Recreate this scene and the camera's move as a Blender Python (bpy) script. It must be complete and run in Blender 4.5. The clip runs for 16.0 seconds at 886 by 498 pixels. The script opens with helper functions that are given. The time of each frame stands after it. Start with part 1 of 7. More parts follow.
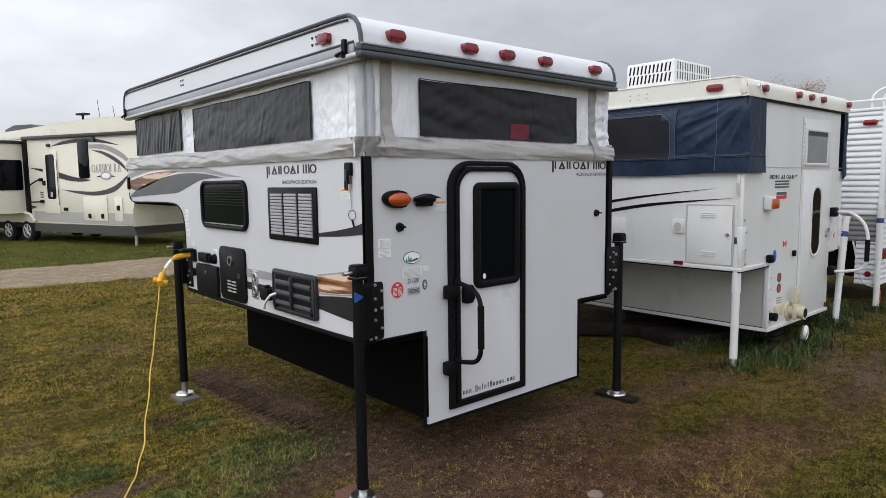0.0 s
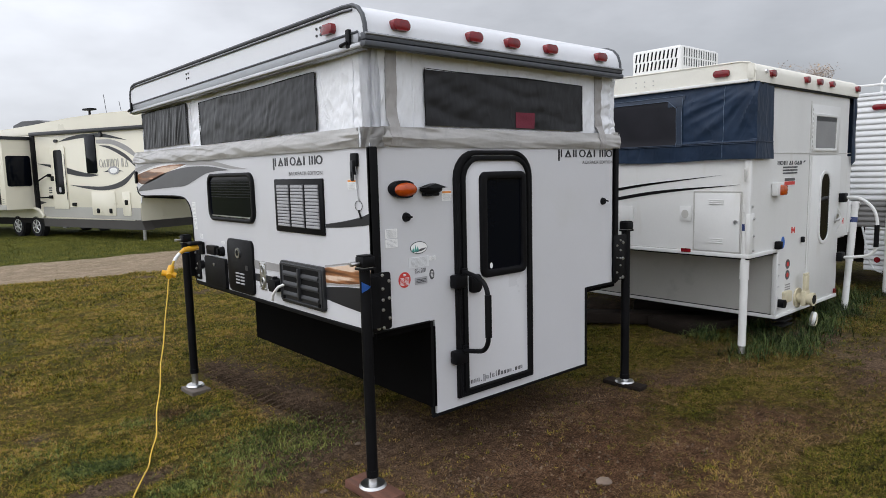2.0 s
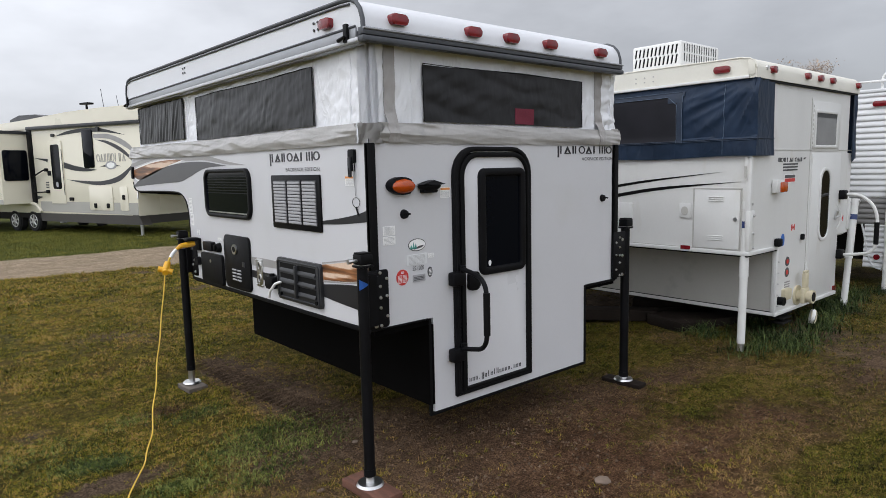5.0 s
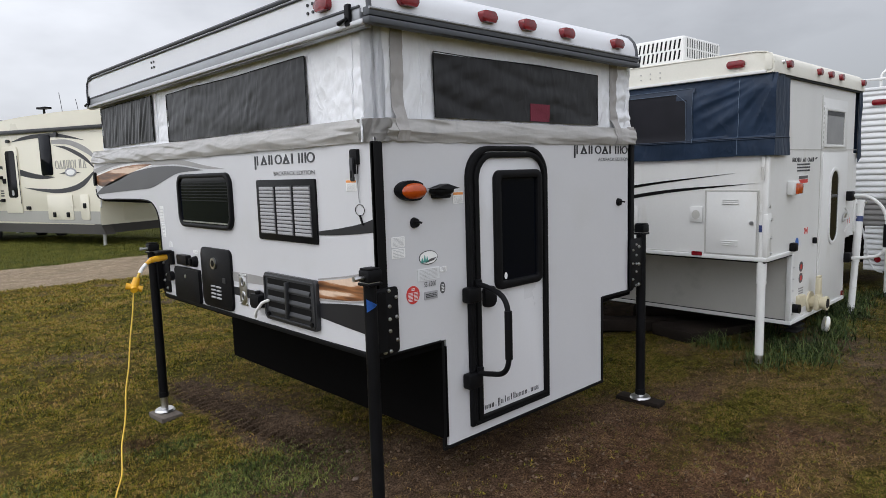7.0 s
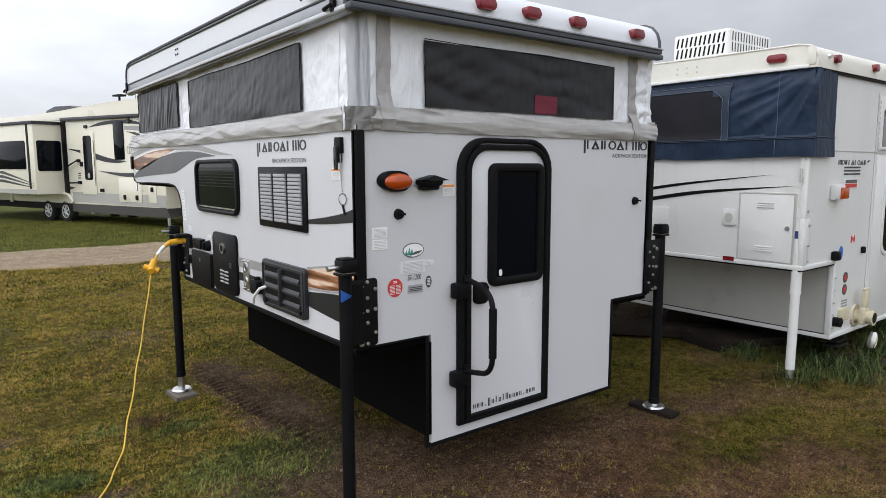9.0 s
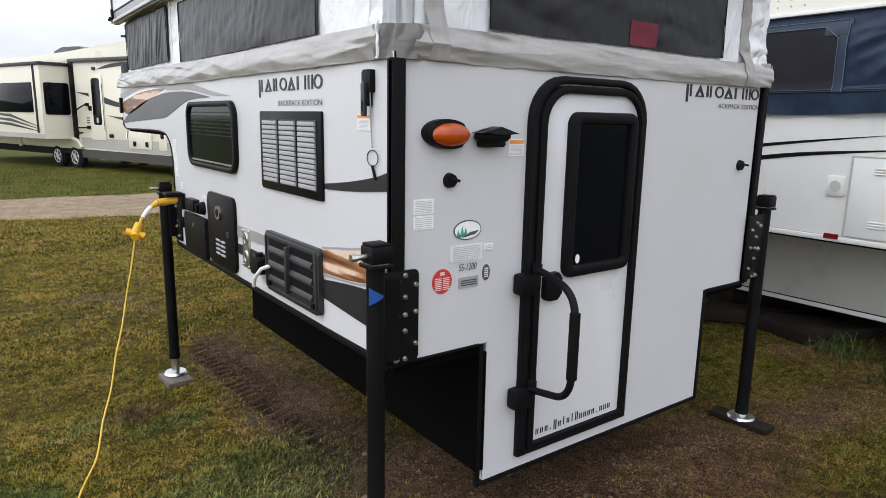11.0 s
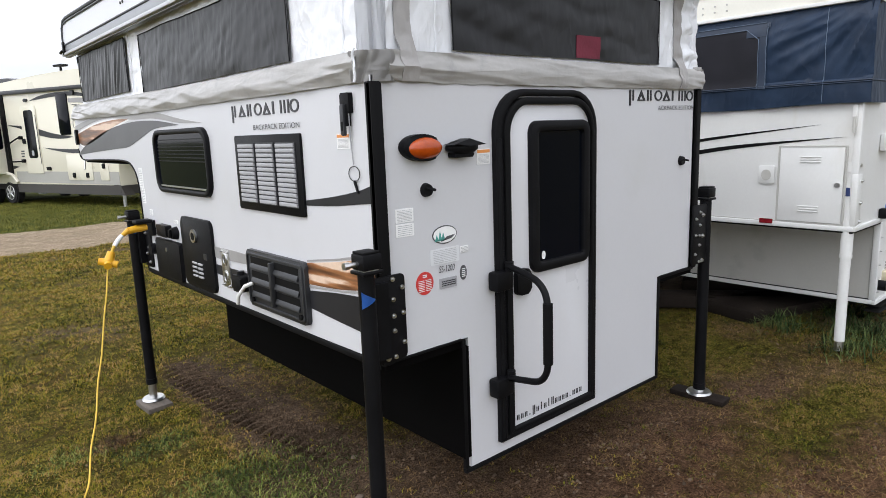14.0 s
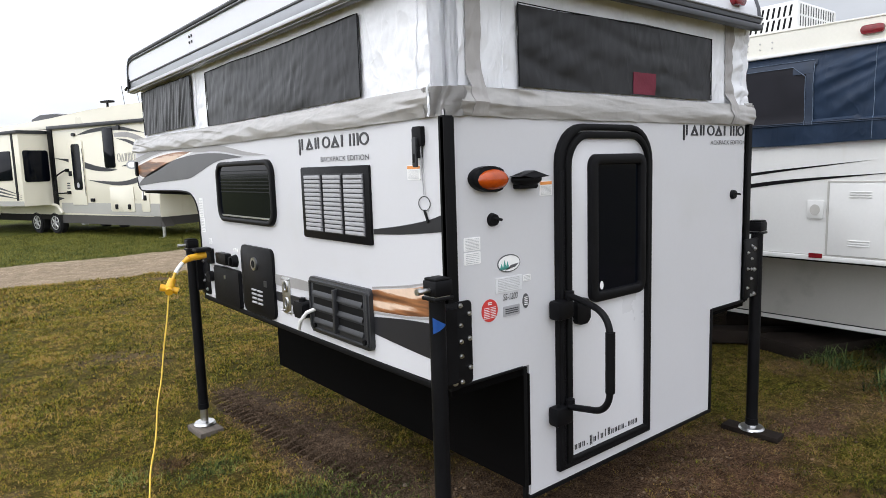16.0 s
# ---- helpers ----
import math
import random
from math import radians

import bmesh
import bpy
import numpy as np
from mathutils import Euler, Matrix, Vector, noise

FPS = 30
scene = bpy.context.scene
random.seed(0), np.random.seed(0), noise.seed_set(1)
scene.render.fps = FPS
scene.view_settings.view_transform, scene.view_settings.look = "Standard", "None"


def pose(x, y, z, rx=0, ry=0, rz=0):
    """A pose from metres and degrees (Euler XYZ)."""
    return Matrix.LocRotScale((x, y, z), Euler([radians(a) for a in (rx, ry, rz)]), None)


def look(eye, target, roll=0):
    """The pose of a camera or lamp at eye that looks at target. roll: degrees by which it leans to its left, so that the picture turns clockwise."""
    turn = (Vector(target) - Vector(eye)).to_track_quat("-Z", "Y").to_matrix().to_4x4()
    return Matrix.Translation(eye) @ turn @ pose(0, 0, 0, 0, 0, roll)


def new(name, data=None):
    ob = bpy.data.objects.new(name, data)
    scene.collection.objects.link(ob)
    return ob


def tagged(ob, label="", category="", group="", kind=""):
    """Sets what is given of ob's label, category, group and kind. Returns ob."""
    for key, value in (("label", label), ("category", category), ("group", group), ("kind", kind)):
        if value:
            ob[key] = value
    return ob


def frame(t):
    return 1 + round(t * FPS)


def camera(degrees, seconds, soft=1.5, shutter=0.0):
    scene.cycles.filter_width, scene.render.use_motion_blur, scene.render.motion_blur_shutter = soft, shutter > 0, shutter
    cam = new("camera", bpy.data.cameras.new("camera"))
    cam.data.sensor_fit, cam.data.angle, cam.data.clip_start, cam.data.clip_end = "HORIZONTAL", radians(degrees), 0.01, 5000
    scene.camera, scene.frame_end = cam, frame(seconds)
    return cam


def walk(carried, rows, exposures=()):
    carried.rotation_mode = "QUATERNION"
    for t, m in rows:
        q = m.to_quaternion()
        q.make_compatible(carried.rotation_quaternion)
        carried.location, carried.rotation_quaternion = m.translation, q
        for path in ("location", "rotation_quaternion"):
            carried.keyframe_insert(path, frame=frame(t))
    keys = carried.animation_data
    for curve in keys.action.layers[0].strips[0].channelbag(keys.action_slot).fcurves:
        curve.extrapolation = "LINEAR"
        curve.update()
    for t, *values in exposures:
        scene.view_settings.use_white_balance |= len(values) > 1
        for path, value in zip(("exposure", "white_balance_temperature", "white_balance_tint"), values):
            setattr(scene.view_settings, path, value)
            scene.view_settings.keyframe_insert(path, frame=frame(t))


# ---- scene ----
cam = camera(68.6, 16.0, soft=0.7)
PATH = [
    (0, (-0.023, -0.123, 1.566), (1.285, 1.375, 1.36), -0.7),
    (0.5, (-0.004, -0.11, 1.557), (1.291, 1.395, 1.313), -0.9),
    (1, (-0.024, -0.125, 1.562), (1.273, 1.375, 1.302), -1.0),
    (1.5, (-0.025, -0.132, 1.557), (1.268, 1.374, 1.315), -1.1),
    (2, (-0.026, -0.129, 1.559), (1.264, 1.382, 1.326), -1.4),
    (2.5, (-0.034, -0.135, 1.563), (1.257, 1.375, 1.333), -1.1),
    (3, (-0.031, -0.13, 1.56), (1.252, 1.386, 1.33), -1.1),
    (3.5, (-0.031, -0.129, 1.559), (1.26, 1.38, 1.317), -1.4),
    (4, (-0.025, -0.132, 1.563), (1.262, 1.378, 1.314), -1.4),
    (6.5, (0.059, 0.193, 1.566), (1.383, 1.675, 1.336), -0.8),
    (7, (0.101, 0.328, 1.558), (1.464, 1.772, 1.323), -1.7),
    (7.5, (0.164, 0.286, 1.555), (1.499, 1.758, 1.33), -1.3),
    (8, (0.251, 0.243, 1.55), (1.54, 1.758, 1.34), -0.7),
    (8.5, (0.332, 0.172, 1.543), (1.615, 1.69, 1.318), -0.1),
    (9, (0.406, 0.161, 1.538), (1.621, 1.731, 1.29), -0.1),
    (9.5, (0.484, 0.341, 1.518), (1.638, 1.942, 1.196), 0.3),
    (9.7, (0.541, 0.471, 1.516), (1.677, 2.078, 1.159), 1.3),
    (11.8, (0.77, 1.042, 1.529), (2.007, 2.561, 1.126), -0.9),
    (12, (0.761, 1.091, 1.528), (2.032, 2.584, 1.133), -1.3),
    (12.5, (0.749, 1.015, 1.539), (2.001, 2.526, 1.153), 1.0),
    (13, (0.745, 0.876, 1.539), (1.983, 2.405, 1.178), 1.3),
    (13.5, (0.703, 0.772, 1.54), (1.905, 2.326, 1.168), -1.5),
    (14, (0.569, 0.788, 1.535), (1.854, 2.277, 1.177), -2.1),
    (14.5, (0.39, 0.789, 1.509), (1.689, 2.261, 1.127), -2.5),
    (15, (0.349, 0.77, 1.52), (1.606, 2.279, 1.14), 0.5),
    (15.5, (0.325, 0.781, 1.545), (1.605, 2.286, 1.236), 1.5),
    (16, (0.421, 0.822, 1.529), (1.657, 2.374, 1.278), -1.8),
]
EXPOSURES = [(0.0, -0.35), (4.0, -0.37), (6.5, -0.42), (8.0, -0.30), (9.5, -0.16), (12.0, 0.02), (14.5, 0.06), (16.0, 0.08)]
walk(cam, [(t, look(eye, target, roll)) for t, eye, target, roll in PATH], EXPOSURES)


# ---- sky and light ----
world = bpy.data.worlds.new("overcast_sky")
scene.world = world
world.use_nodes = True
wn, wl = world.node_tree.nodes, world.node_tree.links
wn.clear()
w_out = wn.new("ShaderNodeOutputWorld")
w_sky = wn.new("ShaderNodeTexSky")
w_sky.sky_type, w_sky.sun_disc = "NISHITA", False
w_sky.sun_elevation, w_sky.sun_rotation = radians(42), radians(-70)
w_bg1, w_bg2, w_add = wn.new("ShaderNodeBackground"), wn.new("ShaderNodeBackground"), wn.new("ShaderNodeAddShader")
w_bg1.inputs["Strength"].default_value = 0.012
w_co = wn.new("ShaderNodeTexCoord")
w_map = wn.new("ShaderNodeMapping")
w_map.inputs["Scale"].default_value = (1.0, 1.0, 2.6)
w_noise = wn.new("ShaderNodeTexNoise")
w_noise.inputs["Scale"].default_value, w_noise.inputs["Detail"].default_value, w_noise.inputs["Roughness"].default_value = 2.1, 6, 0.55
w_ramp = wn.new("ShaderNodeValToRGB")
w_ramp.color_ramp.elements[0].position, w_ramp.color_ramp.elements[0].color = 0.34, (0.69, 0.71, 0.765, 1)
w_ramp.color_ramp.elements[1].position, w_ramp.color_ramp.elements[1].color = 0.62, (0.97, 1.0, 1.075, 1)
w_dot = wn.new("ShaderNodeVectorMath")
w_dot.operation = "DOT_PRODUCT"
w_dot.inputs[1].default_value = (-0.55, -0.02, 0.835)
w_gain = wn.new("ShaderNodeMapRange")
w_gain.inputs["From Min"].default_value, w_gain.inputs["From Max"].default_value = -0.55, 1.0
w_gain.inputs["To Min"].default_value, w_gain.inputs["To Max"].default_value = 0.45, 2.6
wl.new(w_co.outputs["Generated"], w_map.inputs["Vector"])
wl.new(w_map.outputs["Vector"], w_noise.inputs["Vector"])
wl.new(w_noise.outputs["Fac"], w_ramp.inputs["Fac"])
wl.new(w_co.outputs["Generated"], w_dot.inputs[0])
wl.new(w_dot.outputs["Value"], w_gain.inputs["Value"])
wl.new(w_sky.outputs["Color"], w_bg1.inputs["Color"])
wl.new(w_ramp.outputs["Color"], w_bg2.inputs["Color"])
wl.new(w_gain.outputs["Result"], w_bg2.inputs["Strength"])
wl.new(w_bg1.outputs["Background"], w_add.inputs[0])
wl.new(w_bg2.outputs["Background"], w_add.inputs[1])
wl.new(w_add.outputs["Shader"], w_out.inputs["Surface"])
sun = new("sun", bpy.data.lights.new("sun", "SUN"))
sun.data.energy, sun.data.angle, sun.data.color = 0.65, radians(25), (1.0, 0.97, 0.93)
sun.matrix_world = look((-6, 2.5, 7), (0, 0, 0))


# ---- materials ----
def mat(name, base, rough=0.5, metal=0.0, var=0.12, scale=3.0, bump=0.05, fine=60.0, stretch=(1, 1, 1), spot=None, spot_at=(0.6, 0.75), coat=0.0, isle=0.0, alt=None, crease=0.0, csize=4.0, cdir=(1, 1, 0.45), spec=None):
    """A surface with broad and fine variation, an optional second tone in stains, and a fine relief."""
    m = bpy.data.materials.new(name)
    m.use_nodes = True
    n, l = m.node_tree.nodes, m.node_tree.links
    p = n["Principled BSDF"]
    co, mp = n.new("ShaderNodeTexCoord"), n.new("ShaderNodeMapping")
    mp.inputs["Scale"].default_value = stretch
    l.new(co.outputs["Object"], mp.inputs["Vector"])
    big, small = n.new("ShaderNodeTexNoise"), n.new("ShaderNodeTexNoise")
    big.inputs["Scale"].default_value, big.inputs["Detail"].default_value = scale, 5
    small.inputs["Scale"].default_value, small.inputs["Detail"].default_value = fine, 3
    l.new(mp.outputs["Vector"], big.inputs["Vector"])
    l.new(co.outputs["Object"], small.inputs["Vector"])
    ramp = n.new("ShaderNodeValToRGB")
    lo = alt or [c * (1 - var) for c in base]
    ramp.color_ramp.elements[0].position, ramp.color_ramp.elements[0].color = 0.32, (*lo, 1)
    ramp.color_ramp.elements[1].position, ramp.color_ramp.elements[1].color = 0.68, (*[min(1, c * (1 + var * 0.5)) for c in base], 1)
    l.new(big.outputs["Fac"], ramp.inputs["Fac"])
    col = ramp.outputs["Color"]
    grain = n.new("ShaderNodeMixRGB")
    grain.blend_type = "MULTIPLY"
    grain.inputs["Fac"].default_value = 1.0
    gr = n.new("ShaderNodeMapRange")
    gr.inputs["To Min"].default_value, gr.inputs["To Max"].default_value = 1 - var * 0.6, 1 + var * 0.6
    l.new(small.outputs["Fac"], gr.inputs["Value"])
    l.new(col, grain.inputs["Color1"])
    l.new(gr.outputs["Result"], grain.inputs["Color2"])
    col = grain.outputs["Color"]
    if spot:
        sp, sr, mx = n.new("ShaderNodeTexNoise"), n.new("ShaderNodeMapRange"), n.new("ShaderNodeMixRGB")
        sp.inputs["Scale"].default_value, sp.inputs["Detail"].default_value = scale * 2.3, 8
        sr.inputs["From Min"].default_value, sr.inputs["From Max"].default_value = spot_at
        l.new(mp.outputs["Vector"], sp.inputs["Vector"])
        l.new(sp.outputs["Fac"], sr.inputs["Value"])
        l.new(sr.outputs["Result"], mx.inputs["Fac"])
        l.new(col, mx.inputs["Color1"])
        mx.inputs["Color2"].default_value = (*spot, 1)
        col = mx.outputs["Color"]
    if isle:
        geo, hv, im = n.new("ShaderNodeNewGeometry"), n.new("ShaderNodeMapRange"), n.new("ShaderNodeMixRGB")
        hv.inputs["To Min"].default_value, hv.inputs["To Max"].default_value = 1 - isle, 1 + isle
        im.blend_type = "MULTIPLY"
        im.inputs["Fac"].default_value = 1.0
        l.new(geo.outputs["Random Per Island"], hv.inputs["Value"])
        l.new(col, im.inputs["Color1"])
        l.new(hv.outputs["Result"], im.inputs["Color2"])
        col = im.outputs["Color"]
    l.new(col, p.inputs["Base Color"])
    p.inputs["Metallic"].default_value = metal
    if max(base) < 0.03:
        p.inputs["Specular IOR Level"].default_value = 0.22 if rough < 0.2 else 0.10
    if spec is not None:
        p.inputs["Specular IOR Level"].default_value = spec
    rr = n.new("ShaderNodeMapRange")
    rr.inputs["To Min"].default_value, rr.inputs["To Max"].default_value = max(0.02, rough - 0.08), min(1, rough + 0.08)
    l.new(big.outputs["Fac"], rr.inputs["Value"])
    l.new(rr.outputs["Result"], p.inputs["Roughness"])
    if coat:
        p.inputs["Coat Weight"].default_value = coat
        p.inputs["Coat Roughness"].default_value = 0.08
    if bump:
        b = n.new("ShaderNodeBump")
        b.inputs["Strength"].default_value, b.inputs["Distance"].default_value = bump, 0.004
        l.new(small.outputs["Fac"], b.inputs["Height"])
        l.new(b.outputs["Normal"], p.inputs["Normal"])
        last = b
        for q, (turn, sc, amp) in enumerate(((0.5, 1.0, 1.0), (-0.7, 1.6, 0.7), (1.3, 2.7, 0.45)) if crease else ()):
            # sharp creases: thin ridges along the level lines of a stretched noise
            cm, cn = n.new("ShaderNodeMapping"), n.new("ShaderNodeTexNoise")
            cm.inputs["Rotation"].default_value = (turn, turn * 0.7, 0.2) if cdir[2] < 1 else (turn * 0.12, turn * 0.12, 0.0)
            cm.inputs["Scale"].default_value = [csize * sc * c for c in cdir]
            cn.inputs["Scale"].default_value, cn.inputs["Detail"].default_value = 1.0, 2
            cn.inputs["Distortion"].default_value = 0.6
            s1, s2, s3, cb = n.new("ShaderNodeMath"), n.new("ShaderNodeMath"), n.new("ShaderNodeMapRange"), n.new("ShaderNodeBump")
            s1.operation, s2.operation = "SUBTRACT", "ABSOLUTE"
            s1.inputs[1].default_value = 0.5
            s3.inputs["From Min"].default_value, s3.inputs["From Max"].default_value = 0.0, 0.10
            s3.inputs["To Min"].default_value, s3.inputs["To Max"].default_value = 1.0, 0.0
            l.new(co.outputs["Object"], cm.inputs["Vector"])
            l.new(cm.outputs["Vector"], cn.inputs["Vector"])
            l.new(cn.outputs["Fac"], s1.inputs[0])
            l.new(s1.outputs["Value"], s2.inputs[0])
            l.new(s2.outputs["Value"], s3.inputs["Value"])
            cb.inputs["Strength"].default_value, cb.inputs["Distance"].default_value = 1.0, crease * amp
            l.new(s3.outputs["Result"], cb.inputs["Height"])
            l.new(last.outputs["Normal"], cb.inputs["Normal"])
            l.new(cb.outputs["Normal"], p.inputs["Normal"])
            last = cb
    return m


PANEL = mat("white_gelcoat", (0.60, 0.60, 0.62), 0.32, var=0.03, scale=1.3, bump=0.01, fine=90, spot=(0.54, 0.54, 0.53), spot_at=(0.58, 1.1))
DOORW = mat("white_door_skin", (0.66, 0.66, 0.68), 0.3, var=0.03, scale=2, bump=0.01)
BLACKP = mat("black_plastic", (0.007, 0.007, 0.008), 0.42, var=0.25, scale=9, bump=0.12, fine=260)
BLACKR = mat("black_rubber_trim", (0.006, 0.006, 0.0065), 0.55, var=0.2, scale=7, bump=0.05)
BLACKB = mat("black_painted_board", (0.0022, 0.002, 0.002), 0.8, spec=0.04, var=0.3, scale=4, bump=0.1)
GREYP = mat("grey_louvre_plastic", (0.36, 0.36, 0.375), 0.45, var=0.06, scale=12, bump=0.05)
CHAR = mat("charcoal_vent_plastic", (0.023, 0.024, 0.027), 0.44, var=0.18, scale=10, bump=0.15, fine=300, spec=0.45)
CANVAS = mat("white_tent_vinyl", (0.82, 0.83, 0.86), 0.45, var=0.06, scale=5, bump=0.35, fine=30, crease=0.0026, csize=6.0)
SKIRT = mat("grey_tent_vinyl", (0.40, 0.388, 0.375), 0.32, crease=0.0014, csize=4.0, cdir=(0.30, 0.30, 1.5), var=0.12, scale=6, bump=0.12, fine=60, spot=(0.28, 0.275, 0.27), spot_at=(0.58, 0.8))
RIBBON = mat("grey_hook_tape", (0.36, 0.345, 0.335), 0.6, crease=0.002, csize=5.0, var=0.1, scale=9, bump=0.5, fine=30)
MESHW = mat("smoked_vinyl_window", (0.015, 0.015, 0.017), 0.38, var=0.35, scale=3, bump=0.2, fine=14, crease=0.001, csize=3.0, spec=0.32)
ROOFM = mat("white_roof_metal", (0.69, 0.70, 0.73), 0.35, var=0.04, scale=2, bump=0.01)
RAIL = mat("grey_aluminium_rail", (0.34, 0.35, 0.37), 0.4, metal=0.5, var=0.08, scale=9, bump=0.03)
RAILW = mat("pale_aluminium_lip", (0.55, 0.56, 0.58), 0.4, metal=0.3, var=0.1, scale=9, bump=0.03)
RAILD = mat("dark_roof_gasket", (0.06, 0.065, 0.075), 0.5, var=0.15, scale=6, bump=0.05)
STEEL = mat("zinc_steel", (0.62, 0.62, 0.62), 0.32, metal=1.0, var=0.12, scale=20, bump=0.06)
REDL = mat("red_lamp_lens", (0.19, 0.007, 0.012), 0.2, var=0.25, scale=30, bump=0.25, fine=120, coat=0.15)
AMBER = mat("amber_lamp_lens", (0.44, 0.062, 0.004), 0.22, var=0.2, scale=30, bump=0.3, fine=90, coat=0.25)
GLASS = mat("tinted_window_glass", (0.003, 0.004, 0.007), 0.05, spec=0.11, var=0.1, scale=2, bump=0.0)
INK = mat("dark_grey_ink", (0.045, 0.045, 0.05), 0.5, var=0.1, scale=20, bump=0.0)
PRINT = mat("faint_grey_print", (0.48, 0.48, 0.49), 0.5, var=0.1, scale=20, bump=0.0)
INKW = mat("white_ink", (0.75, 0.75, 0.75), 0.5, var=0.05, scale=20, bump=0.0)
GREY_D = mat("charcoal_decal", (0.085, 0.085, 0.09), 0.4, var=0.08, scale=5, bump=0.0)
GREY_L = mat("silver_decal", (0.33, 0.32, 0.315), 0.38, var=0.12, scale=3, bump=0.0)
BLACKD = mat("black_decal", (0.022, 0.022, 0.025), 0.35, var=0.1, scale=5, bump=0.0, spec=0.3)
BROWN = mat("copper_fade_decal", (0.42, 0.20, 0.09), 0.35, var=0.2, scale=2.2, bump=0.0, stretch=(1, 0.8, 9), alt=(0.07, 0.032, 0.016))
for q in BROWN.node_tree.nodes:
    if q.type == "VALTORGB":
        el = q.color_ramp.elements
        el[0].position, el[0].color = 0.36, (0.030, 0.016, 0.010, 1)
        el[1].position, el[1].color = 0.60, (0.72, 0.54, 0.41, 1)
        for pos, c in ((0.46, (0.15, 0.062, 0.026, 1)), (0.54, (0.34, 0.145, 0.058, 1))):
            el.new(pos).color = c
LABELW = mat("white_sticker", (0.86, 0.86, 0.85), 0.5, var=0.04, scale=20, bump=0.0)
LABELC = mat("clear_printed_film", (0.70, 0.71, 0.72), 0.45, var=0.04, scale=20, bump=0.0)
LABELO = mat("orange_sticker", (0.75, 0.30, 0.08), 0.5, var=0.06, scale=20, bump=0.0)
LABELR = mat("red_sticker", (0.58, 0.04, 0.035), 0.45, var=0.06, scale=20, bump=0.0)
LABELB = mat("blue_sticker", (0.03, 0.14, 0.50), 0.4, var=0.08, scale=20, bump=0.0)
TEAL = mat("green_sticker", (0.07, 0.30, 0.26), 0.4, var=0.3, scale=40, bump=0.0)
YELLOW = mat("yellow_cable_rubber", (0.72, 0.47, 0.055), 0.5, var=0.12, scale=14, bump=0.1)
YPLUG = mat("orange_yellow_plug", (0.80, 0.42, 0.02), 0.4, var=0.1, scale=20, bump=0.1)
WOODR = mat("red_brown_timber", (0.13, 0.055, 0.035), 0.75, var=0.35, scale=6, bump=0.5, fine=90, stretch=(6, 1, 6))
WOODG = mat("grey_weathered_timber", (0.13, 0.108, 0.09), 0.8, var=0.3, scale=6, bump=0.5, fine=80, stretch=(6, 1, 6))
WOODD = mat("wet_dark_timber", (0.021, 0.016, 0.013), 0.75, spec=0.08, var=0.35, scale=5, bump=0.5, fine=70)
REDC = mat("red_cloth", (0.15, 0.016, 0.034), 0.8, var=0.15, scale=12, bump=0.3, fine=80)
BWHITE = mat("old_white_siding", (0.70, 0.70, 0.685), 0.4, var=0.05, scale=1.6, bump=0.02, stretch=(1.5, 1.5, 0.5), spot=(0.55, 0.52, 0.45), spot_at=(0.60, 0.95))
BCREAM = mat("cream_roof_cap", (0.73, 0.71, 0.63), 0.45, var=0.07, scale=2, bump=0.03, spot=(0.55, 0.52, 0.42), spot_at=(0.6, 0.95))
BBEIGE = mat("grey_beige_lower_panel", (0.46, 0.45, 0.42), 0.5, var=0.06, scale=2, bump=0.02, spot=(0.30, 0.29, 0.27), spot_at=(0.6, 0.9))
NAVY = mat("navy_tent_canvas", (0.014, 0.028, 0.056), 0.48, var=0.22, scale=4, bump=0.25, fine=16, crease=0.003, csize=3.0, spec=0.22)
NAVYS = mat("navy_seam_tape", (0.013, 0.026, 0.052), 0.6, var=0.15, scale=14, bump=0.2)
STITCH = mat("pale_blue_thread", (0.10, 0.14, 0.20), 0.7, var=0.3, scale=60, bump=0.0)
SCREEN = mat("dark_insect_screen", (0.022, 0.022, 0.027), 0.6, var=0.2, scale=3, bump=0.2, fine=300)
JACKW = mat("white_jack_paint", (0.72, 0.72, 0.70), 0.35, var=0.06, scale=6, bump=0.04, spot=(0.42, 0.36, 0.30), spot_at=(0.68, 0.85))
CREAMP = mat("yellowed_plastic", (0.60, 0.54, 0.38), 0.5, var=0.1, scale=14, bump=0.05)
DWHITE = mat("corrugated_white_metal", (0.72, 0.73, 0.74), 0.38, var=0.05, scale=1.5, bump=0.03, spot=(0.58, 0.57, 0.54), spot_at=(0.6, 0.95))
DGREY = mat("grey_lower_siding", (0.22, 0.215, 0.21), 0.5, var=0.1, scale=3, bump=0.05)
CCREAM = mat("cream_fibreglass", (0.74, 0.70, 0.58), 0.3, var=0.04, scale=0.8, bump=0.01)
CGREY = mat("taupe_lower_band", (0.38, 0.37, 0.34), 0.4, var=0.06, scale=1, bump=0.01)
CDARK = mat("dark_brown_skirt", (0.045, 0.04, 0.037), 0.5, var=0.15, scale=2, bump=0.03)
TYRE = mat("tyre_rubber", (0.022, 0.022, 0.023), 0.8, var=0.25, scale=8, bump=0.3, fine=60)
# near-black that puts shade into the colour of undersides, wells and bores
SHADE = mat("underfloor_shade", (0.02, 0.019, 0.018), 0.8, var=0.2, scale=4, bump=0.1)
BARK = mat("grey_brown_bark", (0.21, 0.165, 0.14), 0.9, var=0.3, scale=8, bump=0.4)
LEAF = mat("autumn_leaves", (0.33, 0.20, 0.10), 0.7, var=0.3, scale=1, bump=0.0, isle=0.5)
CRUMB = mat("crumbled_soil", (0.115, 0.08, 0.054), 0.9, var=0.35, scale=9, bump=0.3, isle=0.6, spec=0.1)
